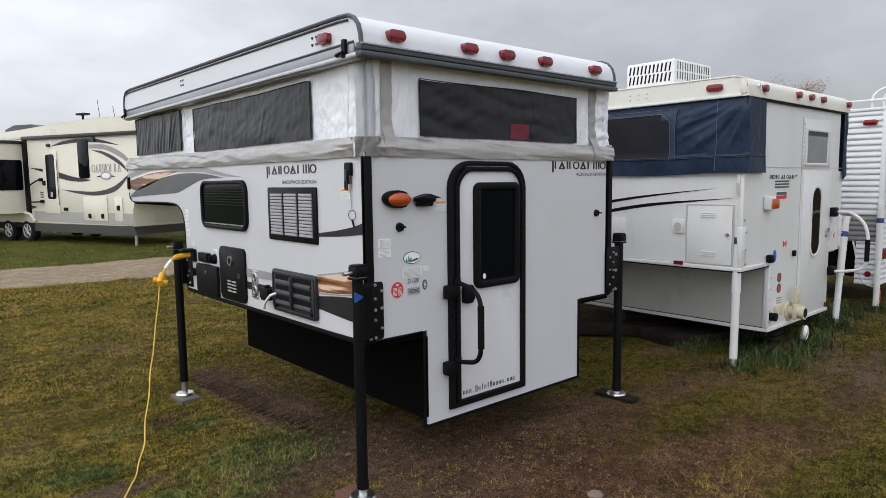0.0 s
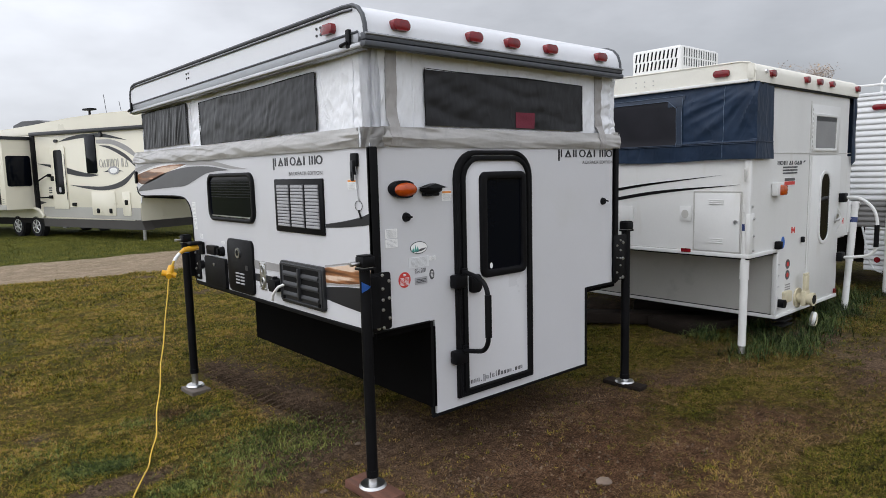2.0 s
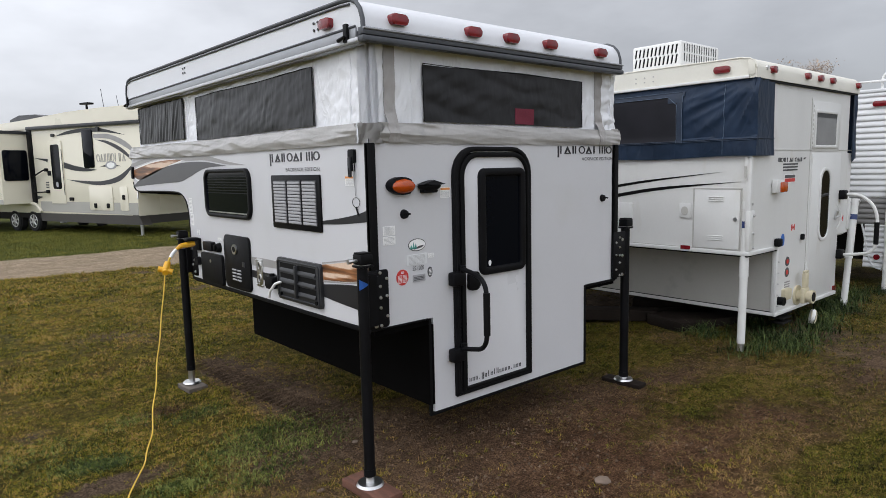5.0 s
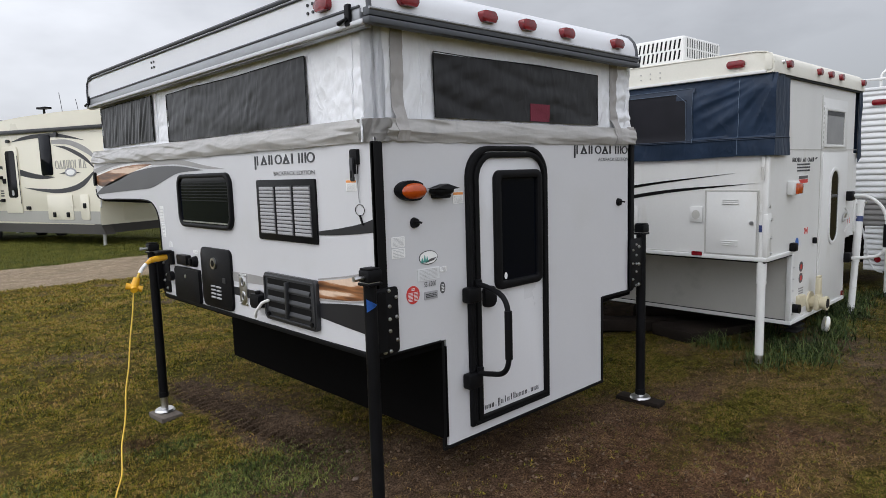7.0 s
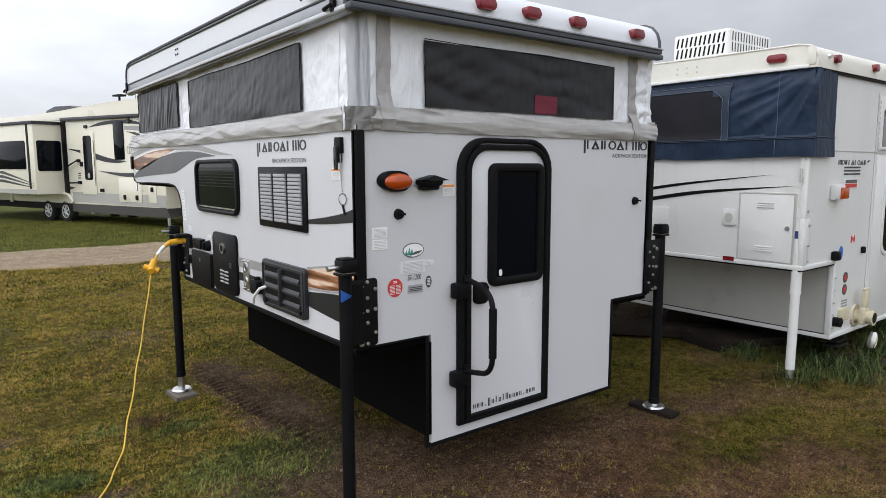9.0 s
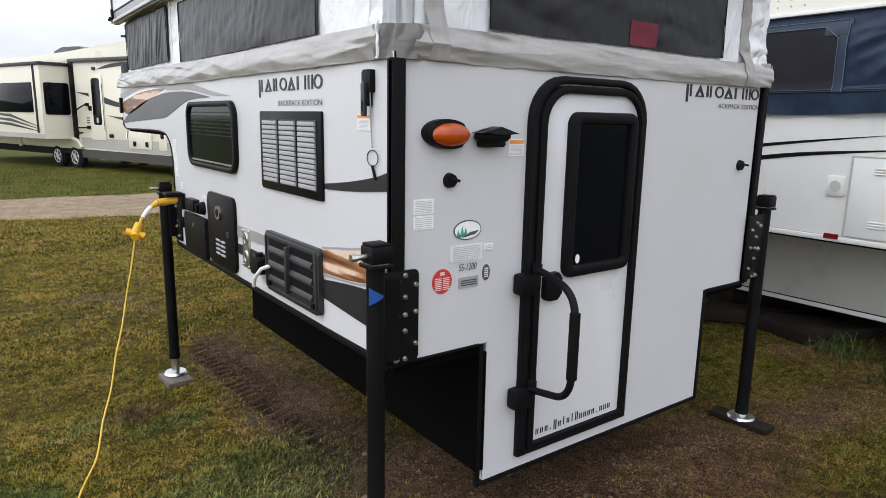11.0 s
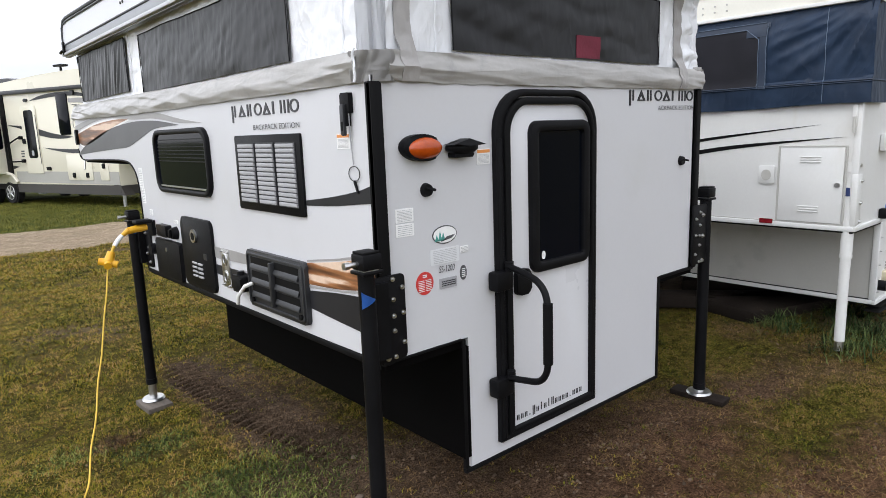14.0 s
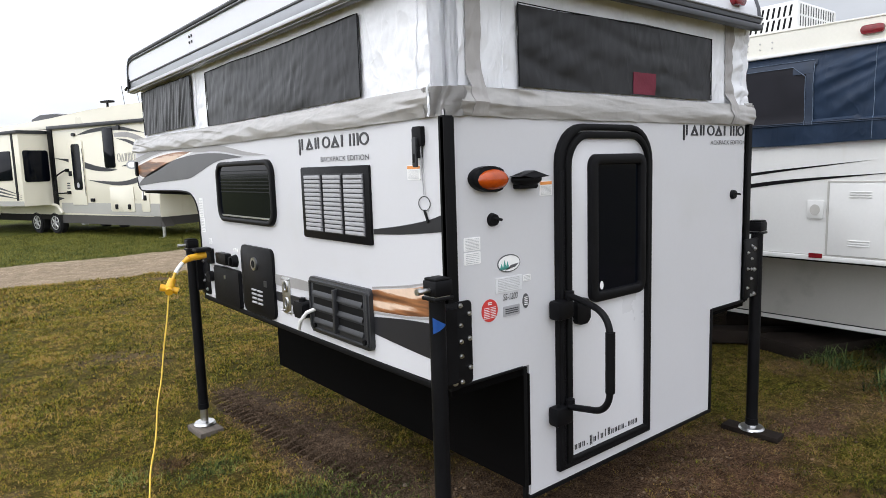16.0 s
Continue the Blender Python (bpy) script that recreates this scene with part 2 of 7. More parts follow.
STONE = mat("brown_field_stone", (0.17, 0.125, 0.095), 0.85, var=0.25, scale=14, bump=0.6, fine=50)


# ---- building helpers ----
def smooth(me, angle=0.6):
    me.polygons.foreach_set("use_smooth", [True] * len(me.polygons))
    me.set_sharp_from_angle(angle=angle)


def part(name, bm, material, parent=None, label="", flat=False):
    """Links a bmesh as one mesh object under a thing (an Empty) or under a part; its coordinates are the world's."""
    me = bpy.data.meshes.new(name)
    bmesh.ops.recalc_face_normals(bm, faces=bm.faces)
    bm.to_mesh(me)
    bm.free()
    me.materials.append(material)
    if not flat:
        smooth(me)
    ob = new(name, me)
    if parent is not None:
        ob.parent = parent
        if parent.type == "EMPTY":
            ob.matrix_parent_inverse = Matrix.Translation(-parent.location)
    if label:
        tagged(ob, label)
    return ob


def thing(name, at, label, category, group="", kind=""):
    ob = new(name)
    ob.location, ob.empty_display_size = at, 0.1
    return tagged(ob, label, category, group, kind)


def one(name, bm, material, label, category, group="", kind=""):
    return tagged(part(name, bm, material), label, category, group, kind)


def add_box(bm, x0, x1, y0, y1, z0, z1, bevel=0.0, seg=2, m=None):
    mm = Matrix.LocRotScale(((x0 + x1) / 2, (y0 + y1) / 2, (z0 + z1) / 2), None, (abs(x1 - x0), abs(y1 - y0), abs(z1 - z0)))
    r = bmesh.ops.create_cube(bm, size=1, matrix=(m or Matrix()) @ mm)
    if bevel:
        es = {e for v in r["verts"] for e in v.link_edges}
        bmesh.ops.bevel(bm, geom=list(es), offset=bevel, segments=seg, affect="EDGES", profile=0.5)
    return bm


def box(*a, **k):
    return add_box(bmesh.new(), *a, **k)


def add_rod(bm, a, b, r, r2=None, n=14, caps=True):
    a, b = Vector(a), Vector(b)
    d = b - a
    m = Matrix.Translation((a + b) / 2) @ d.to_track_quat("Z", "Y").to_matrix().to_4x4()
    bmesh.ops.create_cone(bm, cap_ends=caps, segments=n, radius1=r, radius2=r if r2 is None else r2, depth=d.length, matrix=m)
    return bm


def rod(*a, **k):
    return add_rod(bmesh.new(), *a, **k)


def spline(pts, n=8):
    """Points of a smooth curve through pts."""
    p = [Vector(q) for q in pts]
    p = [2 * p[0] - p[1], *p, 2 * p[-1] - p[-2]]
    out = []
    for i in range(1, len(p) - 2):
        for k in range(n):
            t = k / n
            out.append(0.5 * (2 * p[i] + (p[i + 1] - p[i - 1]) * t + (2 * p[i - 1] - 5 * p[i] + 4 * p[i + 1] - p[i + 2]) * t * t + (3 * p[i] - p[i - 1] - 3 * p[i + 1] + p[i + 2]) * t ** 3))
    return out + [p[-2]]


def add_tube(bm, pts, r, n=10):
    pts = [Vector(p) for p in pts]
    rings, up = [], Vector((0.3, 0.5, 0.81))
    for i, p in enumerate(pts):
        d = (pts[min(i + 1, len(pts) - 1)] - pts[max(i - 1, 0)]).normalized()
        a = (up - d * up.dot(d)).normalized()
        b = d.cross(a)
        up = a
        rings.append([bm.verts.new(p + (a * math.cos(2 * math.pi * k / n) + b * math.sin(2 * math.pi * k / n)) * r) for k in range(n)])
    for q, s in zip(rings, rings[1:]):
        for k in range(n):
            bm.faces.new((q[k], q[(k + 1) % n], s[(k + 1) % n], s[k]))
    bm.faces.new(rings[0][::-1])
    bm.faces.new(rings[-1])
    return bm


def tube(*a, **k):
    return add_tube(bmesh.new(), *a, **k)


def rounded(u0, u1, v0, v1, r, n=6):
    """The outline of a rectangle with round corners; r is one radius or four (bottom left, bottom right, top right, top left)."""
    rs = r if isinstance(r, (tuple, list)) else (r,) * 4
    out = []
    for (cu, cv, su, sv, a0), q in zip(((u0, v0, 1, 1, 180), (u1, v0, -1, 1, 270), (u1, v1, -1, -1, 0), (u0, v1, 1, -1, 90)), rs):
        if q <= 0:
            out.append((cu, cv))
            continue
        for k in range(n + 1):
            a = radians(a0 + 90 * k / n)
            out.append((cu + su * q + q * math.cos(a), cv + sv * q + q * math.sin(a)))
    return out


class Plane:
    """A plane to lay plates on: an origin, two directions, and the way out of it."""

    def __init__(self, o, u, v):
        self.o, self.u, self.v = Vector(o), Vector(u), Vector(v)
        self.n = self.u.cross(self.v)

    def at(self, a, b, c=0.0):
        return self.o + self.u * a + self.v * b + self.n * c


def add_plate(bm, pl, outline, d0, d1, bevel=0.0, hole=None):
    """A flat piece with that outline from d0 to d1 out of the plane, with an optional hole of as many points."""
    n = len(outline)
    lo = [bm.verts.new(pl.at(u, v, d0)) for u, v in outline]
    hi = [bm.verts.new(pl.at(u, v, d1)) for u, v in outline]
    rim = []
    for k in range(n):
        bm.faces.new((lo[k], lo[(k + 1) % n], hi[(k + 1) % n], hi[k]))
        rim.append((hi[k], hi[(k + 1) % n]))
    if hole:
        hl = [bm.verts.new(pl.at(u, v, d0)) for u, v in hole]
        hh = [bm.verts.new(pl.at(u, v, d1)) for u, v in hole]
        for k in range(n):
            j = (k + 1) % n
            bm.faces.new((hl[j], hl[k], hh[k], hh[j]))
            bm.faces.new((hi[k], hi[j], hh[j], hh[k]))
            bm.faces.new((lo[j], lo[k], hl[k], hl[j]))
    else:
        bm.faces.new(hi)
        bm.faces.new(lo[::-1])
    if bevel:
        es = [bm.edges.get(p) for p in rim]
        if hole:
            es += [bm.edges.get((hh[k], hh[(k + 1) % n])) for k in range(n)]
        bmesh.ops.bevel(bm, geom=es, offset=bevel, segments=2, affect="EDGES", profile=0.5)
    return bm


def plate(*a, **k):
    return add_plate(bmesh.new(), *a, **k)


def ellipse(cu, cv, ru, rv, n=28, turn=0.0):
    c, s = math.cos(turn), math.sin(turn)
    return [(cu + c * ru * math.cos(2 * math.pi * k / n) - s * rv * math.sin(2 * math.pi * k / n), cv + s * ru * math.cos(2 * math.pi * k / n) + c * rv * math.sin(2 * math.pi * k / n)) for k in range(n)]


def curve2(pts, n=6):
    return [(p.x, p.y) for p in spline([(u, v, 0) for u, v in pts], n)]


def cloth(pl, u0, u1, v0, v1, nu, nv, f, thick=0.004):
    """A sheet of cloth: f(u, v) is how far it stands out of the plane; closed with a back."""
    bm = bmesh.new()
    top = v1 if callable(v1) else (lambda u: v1)
    low = v0 if callable(v0) else (lambda u: v0)
    g = [[None] * (nv + 1) for _ in range(nu + 1)]
    for i in range(nu + 1):
        u = u0 + (u1 - u0) * i / nu
        for j in range(nv + 1):
            v = low(u) + (top(u) - low(u)) * j / nv
            g[i][j] = bm.verts.new(pl.at(u, v, f(u, v)))
    for i in range(nu):
        for j in range(nv):
            bm.faces.new((g[i][j], g[i + 1][j], g[i + 1][j + 1], g[i][j + 1]))
    edge = [g[i][0] for i in range(nu + 1)] + [g[nu][j] for j in range(1, nv + 1)] + [g[i][nv] for i in range(nu - 1, -1, -1)] + [g[0][j] for j in range(nv - 1, 0, -1)]
    back = [bm.verts.new(v.co - pl.n * thick) for v in edge]
    for k in range(len(edge)):
        j = (k + 1) % len(edge)
        bm.faces.new((edge[j], edge[k], back[k], back[j]))
    return bm


def words(name, text, pl, u, v, height, material, parent, width=None, out=0.003, shear=0.0):
    """Flat lettering in the built-in font, its lower left corner at (u, v)."""
    cu = bpy.data.curves.new(name, "FONT")
    cu.body, cu.size, cu.extrude, cu.shear = text, 1.0, 0.0, shear
    tmp = bpy.data.objects.new(name, cu)
    scene.collection.objects.link(tmp)
    me = bpy.data.meshes.new_from_object(tmp.evaluated_get(bpy.context.evaluated_depsgraph_get()))
    bpy.data.objects.remove(tmp)
    co = np.array([q.co for q in me.vertices])
    lo, hi = co.min(0), co.max(0)
    sc = height / (hi[1] - lo[1])
    su = width / (hi[0] - lo[0]) if width else sc
    for q in me.vertices:
        q.co = pl.at(u + (q.co.x - lo[0]) * su, v + (q.co.y - lo[1]) * sc, out)
    me.materials.clear()
    me.materials.append(material)
    ob = new(name, me)
    ob.parent = parent
    if parent.type == "EMPTY":
        ob.matrix_parent_inverse = Matrix.Translation(-parent.location)
    return ob


def bars(name, pl, u0, u1, v0, v1, rows, material, parent, out=0.003, seed=1, cut=5, fill=0.5):
    """Rows of small bars where writing is too small to read."""
    rnd = random.Random(seed)
    bm = bmesh.new()
    h = (v1 - v0) / rows
    for r in range(rows):
        u = u0
        while u < u1 - 1e-4:
            w = (u1 - u0) / cut * rnd.uniform(0.4, 1.2)
            e = min(u1, u + w)
            add_plate(bm, pl, [(u, v0 + h * (r + 0.5 - fill / 2)), (e, v0 + h * (r + 0.5 - fill / 2)), (e, v0 + h * (r + 0.5 + fill / 2)), (u, v0 + h * (r + 0.5 + fill / 2))], 0, out)
            u = e + (u1 - u0) * 0.03
    return part(name, bm, material, parent, flat=True)


def emblem(name, pl, u0, u1, v0, v1, n, material, parent, first=1.45, out=0.003, shift=0):
    """A maker's mark as plain upright shapes, each a part of its own."""
    step = (u1 - u0) / n
    for k in range(n):
        bm = bmesh.new()
        a, b = u0 + step * k + step * 0.04, u0 + step * (k + 1) - step * 0.04
        lo = v0 - (v1 - v0) * (first - 1) if k in (0, n // 2) else v0
        t = step * 0.15
        shape = (0, 1, 0, 2, 1, 0, 3, 2, 0)[(k + shift) % 9]
        if shape == 2:
            o = ellipse((a + b) / 2, (v0 + v1) / 2, (b - a) / 2, (v1 - v0) / 2, 20)
            add_plate(bm, pl, o, 0, out, hole=ellipse((a + b) / 2, (v0 + v1) / 2, (b - a) / 2 - t, (v1 - v0) / 2 - t * 0.6, 20))
        elif shape == 1:
            m = (a + b) / 2
            add_plate(bm, pl, [(a, v0), (b, v0), (m, v1)], 0, out, hole=[(a + t * 1.6, v0 + t * 0.5), (b - t * 1.6, v0 + t * 0.5), (m, v1 - t * 2.2)])
        elif shape == 3:
            for c in (a, (a + b - t) / 2, b - t):
                add_plate(bm, pl, [(c, v0), (c + t, v0), (c + t, v1), (c, v1)], 0, out)
        else:
            add_plate(bm, pl, rounded(a + 0.9 * t, a + 2.1 * t, lo, v1, t * 0.3, 2), 0, out)
            if k % 2 == 0:
                add_plate(bm, pl, rounded(a + 3.2 * t, a + 4.2 * t, v0, v1, t * 0.3, 2), 0, out)
        part(name, bm, material, parent, flat=True)


def swoosh(pts, n=6):
    """A closed outline that curves from its first point along one edge to its far end, and back along the other."""
    i = max(range(len(pts)), key=lambda k: pts[k][0])
    k = i + 1 if i + 1 < len(pts) and abs(pts[i + 1][0] - pts[i][0]) < 1e-6 else i
    back = [*pts[k:]] if abs(pts[-1][0] - pts[0][0]) < 1e-6 else [*pts[k:], pts[0]]
    out = curve2(pts[: i + 1], n) + (curve2(back, n) if len(back) > 1 else back)
    clean = [out[0]]
    for q in out[1:]:
        if abs(q[0] - clean[-1][0]) + abs(q[1] - clean[-1][1]) > 1e-5:
            clean.append(q)
    if abs(clean[0][0] - clean[-1][0]) + abs(clean[0][1] - clean[-1][1]) < 1e-5:
        clean.pop()
    return clean


def bolts(pl, spots, parent, r=0.008, base=0.0):
    for u, v in spots:
        bm = bmesh.new()
        add_rod(bm, pl.at(u, v, base), pl.at(u, v, base + 0.004), r * 1.35, n=12)
        add_rod(bm, pl.at(u, v, base + 0.004), pl.at(u, v, base + 0.011), r * 0.8, r * 0.65, n=8)
        part("bolt", bm, STEEL, parent)


def lerp(x, xs, ys):
    return float(np.interp(x, xs, ys))


# ---- ground ----
def soil(x, y):
    """How bare the ground is, 0 to 1."""
    v = 1.05 * math.exp(-(((x - 2.55) / 1.05) ** 2 + ((y - 2.15) / 0.85) ** 2))
    v += 0.85 * math.exp(-(((x - 2.2) / 0.42) ** 2 + ((y - 3.7) / 1.2) ** 2))
    v += 1.5 * math.exp(-(((x - 0.72) / 0.33) ** 2 + ((y - 3.55) / 0.13) ** 2)) + 0.7 * math.exp(-(((x - 0.70) / 0.20) ** 2 + ((y - 3.15) / 0.2) ** 2))
    v += 0.75 * math.exp(-(((x - 2.03) / 0.20) ** 2 + ((y - 4.6) / 0.95) ** 2)) + 0.4 * math.exp(-(((x - 1.72) / 0.3) ** 2 + ((y - 7.2) / 0.25) ** 2))
    v += 0.7 * math.exp(-(((x - 0.59) / 0.14) ** 2 + ((y - 4.78) / 0.12) ** 2)) + 0.6 * math.exp(-(((x - 1.37) / 0.12) ** 2 + ((y - 4.5) / 0.14) ** 2))
    v += 0.5 * math.exp(-(((x - 3.6) / 0.5) ** 2 + ((y - 1.5) / 0.3) ** 2))
    v += 0.42 * lerp(x, (2.9, 3.8, 7.5, 9), (0, 1, 1, 0.3)) * lerp(y, (0.2, 1.0, 2.2, 3.2), (1, 1, 0.8, 0))
    v += 0.45 * math.exp(-(((x - 1.35) / 0.5) ** 2 + ((y - 9.2) / 0.4) ** 2))
    v += 0.9 * math.exp(-(((x - 5.9) / 0.9) ** 2 + ((y - 3.6) / 1.0) ** 2))
    v += 0.45 * math.exp(-(((x - 2.15) / 0.38) ** 2 + ((y - 2.95) / 0.40) ** 2))
    v += 0.62 * noise.fractal((x * 0.9, y * 0.9, 3.1), 0.9, 2.1, 4) + 0.26 * noise.noise((x * 2.6, y * 2.6, 5.5)) + 0.14 * noise.noise((x * 6, y * 6, 0.4))
    if 3.2 < y < 5.6 and abs(x - (2.02 + 0.12 * max(0.0, 4.3 - y))) < 0.14:
        v += 0.3
    return max(0.0, min(1.0, v))


def height(x, y):
    h = lerp(x, (-3, 1.2, 1.7, 3.8, 4.9, 7, 30), (-0.05, -0.02, 0.008, 0.02, 0.125, 0.15, 0.15)) * lerp(y, (6, 14), (1, 0))
    h += lerp(y, (2.5, 4.8, 14, 25), (0, -0.095, -0.14, -0.2))
    if -4 < x < 11 and -2 < y < 17:
        h += 0.012 * noise.fractal((x * 1.3, y * 1.3, 0), 0.8, 2, 4) + 0.004 * noise.noise((x * 9, y * 9, 5))
        # the print of a tyre along the body
        off = x - (2.02 + 0.12 * max(0.0, 4.3 - y))
        if abs(off) < 0.13 and 3.2 < y < 5.7:
            lug = math.sin((y + 0.35 * abs(off)) * 2 * math.pi / 0.075 + (1.6 if off > 0 else 0))
            h += (0.026 * max(-0.6, min(0.6, 2.5 * lug)) - 0.016) * min(1.0, (0.13 - abs(off)) * 40) * min(1.0, (5.7 - y) * 2, (y - 3.2) * 2)
    return h


def road_mask(x, y):
    lo, hi = 12.9 - 0.25 * (x - 1.5) * (1 if x < 6 else 0.6), 15.9
    wob = 0.25 * noise.noise((x * 0.7, 2.0, 0)) + 0.12 * noise.noise((x * 3, y * 3, 1))
    return min(y - lo + wob, hi - y + wob)


GX = [-600, -250, -100, -50, -25, -14, -8] + list(np.arange(-5, 1.8, 0.07)) + list(np.arange(1.8, 2.34, 0.022)) + list(np.arange(2.35, 10.01, 0.07)) + [10.5, 11, 12, 14, 17, 21, 27, 40, 70, 140, 300, 600]
GY = [-600, -250, -100, -40, -15, -6, -3] + list(np.arange(-1.5, 3.1, 0.06)) + list(np.arange(3.1, 5.75, 0.0125)) + list(np.arange(5.76, 8.0, 0.06)) + list(np.arange(8.0, 17.0, 0.14)) + [17.5, 18.5, 20, 22, 25, 30, 40, 60, 100, 200, 400, 700]
me = bpy.data.meshes.new("ground")
nx, ny = len(GX), len(GY)
verts, bare, gravel, lush, red_soil = [], [], [], [], []
for gy in GY:
    for gx in GX:
        verts.append((gx, gy, height(gx, gy)))
        bare.append(soil(gx, gy) if -6 < gx < 12 and -2 < gy < 18 else 0.15)
        gravel.append(max(0.0, min(1.0, 0.5 + road_mask(gx, gy) * 2.2)) if -30 < gx < 60 and 8 < gy < 20 else 0.0)
        red_soil.append(min(1.0, 1.25 * math.exp(-(((gx - 3.1) / 1.5) ** 2 + ((gy - 1.5) / 1.15) ** 2))) if -6 < gx < 12 and -3 < gy < 8 else 0.0)
        lush.append(max(0.0, min(1.0, (gy - 15.2) / 0.8)))
faces = [(j * nx + i, j * nx + i + 1, (j + 1) * nx + i + 1, (j + 1) * nx + i) for j in range(ny - 1) for i in range(nx - 1)]
me.from_pydata(verts, [], faces)
for key, vals in (("bare", bare), ("gravel", gravel), ("lush", lush), ("red_soil", red_soil)):
    at = me.attributes.new(key, "FLOAT", "POINT")
    at.data.foreach_set("value", vals)
me.polygons.foreach_set("use_smooth", [True] * len(me.polygons))
GROUND = bpy.data.materials.new("lawn_soil_and_gravel")
GROUND.use_nodes = True
gn, gl = GROUND.node_tree.nodes, GROUND.node_tree.links


def gnoise(scale, detail=6, rough=0.6):
    q = gn.new("ShaderNodeTexNoise")
    q.inputs["Scale"].default_value, q.inputs["Detail"].default_value, q.inputs["Roughness"].default_value = scale, detail, rough
    gl.new(gco.outputs["Object"], q.inputs["Vector"])
    return q.outputs["Fac"]


def gramp(fac, *stops):
    q = gn.new("ShaderNodeValToRGB")
    el = q.color_ramp.elements
    while len(el) < len(stops):
        el.new(0.5)
    for e, (pos, c) in zip(el, stops):
        e.position, e.color = pos, (*c, 1)
    gl.new(fac, q.inputs["Fac"])
    return q.outputs["Color"]


def gmix(fac, a, b):
    q = gn.new("ShaderNodeMixRGB")
    gl.new(fac, q.inputs["Fac"])
    gl.new(a, q.inputs["Color1"])
    gl.new(b, q.inputs["Color2"])
    return q.outputs["Color"]


def gmath(op, a, b):
    q = gn.new("ShaderNodeMath")
    q.operation, q.use_clamp = op, True
    for k, s in enumerate((a, b)):
        if isinstance(s, float):
            q.inputs[k].default_value = s
        else:
            gl.new(s, q.inputs[k])
    return q.outputs["Value"]


gco = gn.new("ShaderNodeTexCoord")
g_bare, g_road = gn.new("ShaderNodeAttribute"), gn.new("ShaderNodeAttribute")
g_bare.attribute_name, g_road.attribute_name = "bare", "gravel"


def gvary(color, scale, lo, hi, detail=5, rough=0.65):
    """Broad lighter and darker patches in a colour."""
    r, q = gn.new("ShaderNodeMapRange"), gn.new("ShaderNodeMixRGB")
    r.inputs["From Min"].default_value, r.inputs["From Max"].default_value = 0.3, 0.7
    r.inputs["To Min"].default_value, r.inputs["To Max"].default_value = lo, hi
    q.blend_type, q.inputs["Fac"].default_value = "MULTIPLY", 1.0
    gl.new(gnoise(scale, detail, rough), r.inputs["Value"])
    gl.new(color, q.inputs["Color1"])
    gl.new(r.outputs["Result"], q.inputs["Color2"])
    return q.outputs["Color"]


turf = gramp(gnoise(85, 8, 0.8), (0.38, (0.006, 0.007, 0.0012)), (0.5, (0.060, 0.055, 0.009)), (0.63, (0.225, 0.178, 0.037)))
turf = gvary(gvary(turf, 14, 0.25, 1.4), 1.1, 0.8, 1.25)
straw = gramp(gnoise(75, 8, 0.8), (0.38, (0.012, 0.007, 0.002)), (0.5, (0.076, 0.048, 0.017)), (0.63, (0.20, 0.130, 0.050)))
straw = gvary(straw, 9, 0.45, 1.6)
mud = gramp(gnoise(95, 8, 0.75), (0.38, (0.028, 0.018, 0.011)), (0.5, (0.088, 0.060, 0.040)), (0.64, (0.175, 0.126, 0.087)))
mud = gvary(gvary(mud, 18, 0.55, 1.4), 3.0, 0.7, 1.3)
stony = gramp(gnoise(30, 8, 0.8), (0.36, (0.15, 0.112, 0.080)), (0.53, (0.36, 0.280, 0.208)), (0.68, (0.55, 0.445, 0.345)))
stony = gvary(gvary(stony, 5, 0.7, 1.25, 8), 1.3, 0.85, 1.15)
# redder, slightly darker soil mixed in before the door
clay = gramp(gnoise(95, 8, 0.75), (0.38, (0.020, 0.010, 0.005)), (0.5, (0.086, 0.046, 0.026)), (0.64, (0.178, 0.105, 0.062)))
clay = gvary(gvary(clay, 18, 0.55, 1.4), 3.0, 0.7, 1.3)
g_red_soil = gn.new("ShaderNodeAttribute")
g_red_soil.attribute_name = "red_soil"
mud = gmix(g_red_soil.outputs["Fac"], mud, clay)
patch = gmath("MULTIPLY_ADD", gnoise(1.7, 5), 1.0)
patch.node.use_clamp = True
patch.node.inputs[1].default_value, patch.node.inputs[2].default_value = 3.0, -1.25
col = gmix(patch, turf, straw)
edge = gmath("SUBTRACT", gmath("ADD", g_bare.outputs["Fac"], gmath("MULTIPLY", gnoise(11, 6, 0.7), 0.6)), 0.55)
edge = gmath("MULTIPLY", edge, 1.0)
edge.node.inputs[1].default_value = 2.4
g_lush = gn.new("ShaderNodeAttribute")
g_lush.attribute_name = "lush"
green = gvary(gramp(gnoise(40, 8, 0.75), (0.37, (0.014, 0.018, 0.003)), (0.5, (0.058, 0.068, 0.013)), (0.64, (0.14, 0.140, 0.032))), 2.0, 0.7, 1.3)
col = gmix(g_lush.outputs["Fac"], col, green)
col = gmix(edge, col, mud)
redge = gmath("MULTIPLY", gmath("SUBTRACT", gmath("ADD", g_road.outputs["Fac"], gmath("MULTIPLY", gnoise(5, 8, 0.75), 0.9)), 0.65), 1.0)
redge.node.inputs[1].default_value = 2.0
col = gmix(redge, col, stony)
gp = gn["Principled BSDF"]
gl.new(col, gp.inputs["Base Color"])
gp.inputs["Roughness"].default_value = 0.88
gp.inputs["Specular IOR Level"].default_value = 0.04
gb = gn.new("ShaderNodeBump")
gb.inputs["Strength"].default_value, gb.inputs["Distance"].default_value = 1.0, 0.014
gl.new(gnoise(60, 8, 0.8), gb.inputs["Height"])
gl.new(gb.outputs["Normal"], gp.inputs["Normal"])
me.materials.append(GROUND)
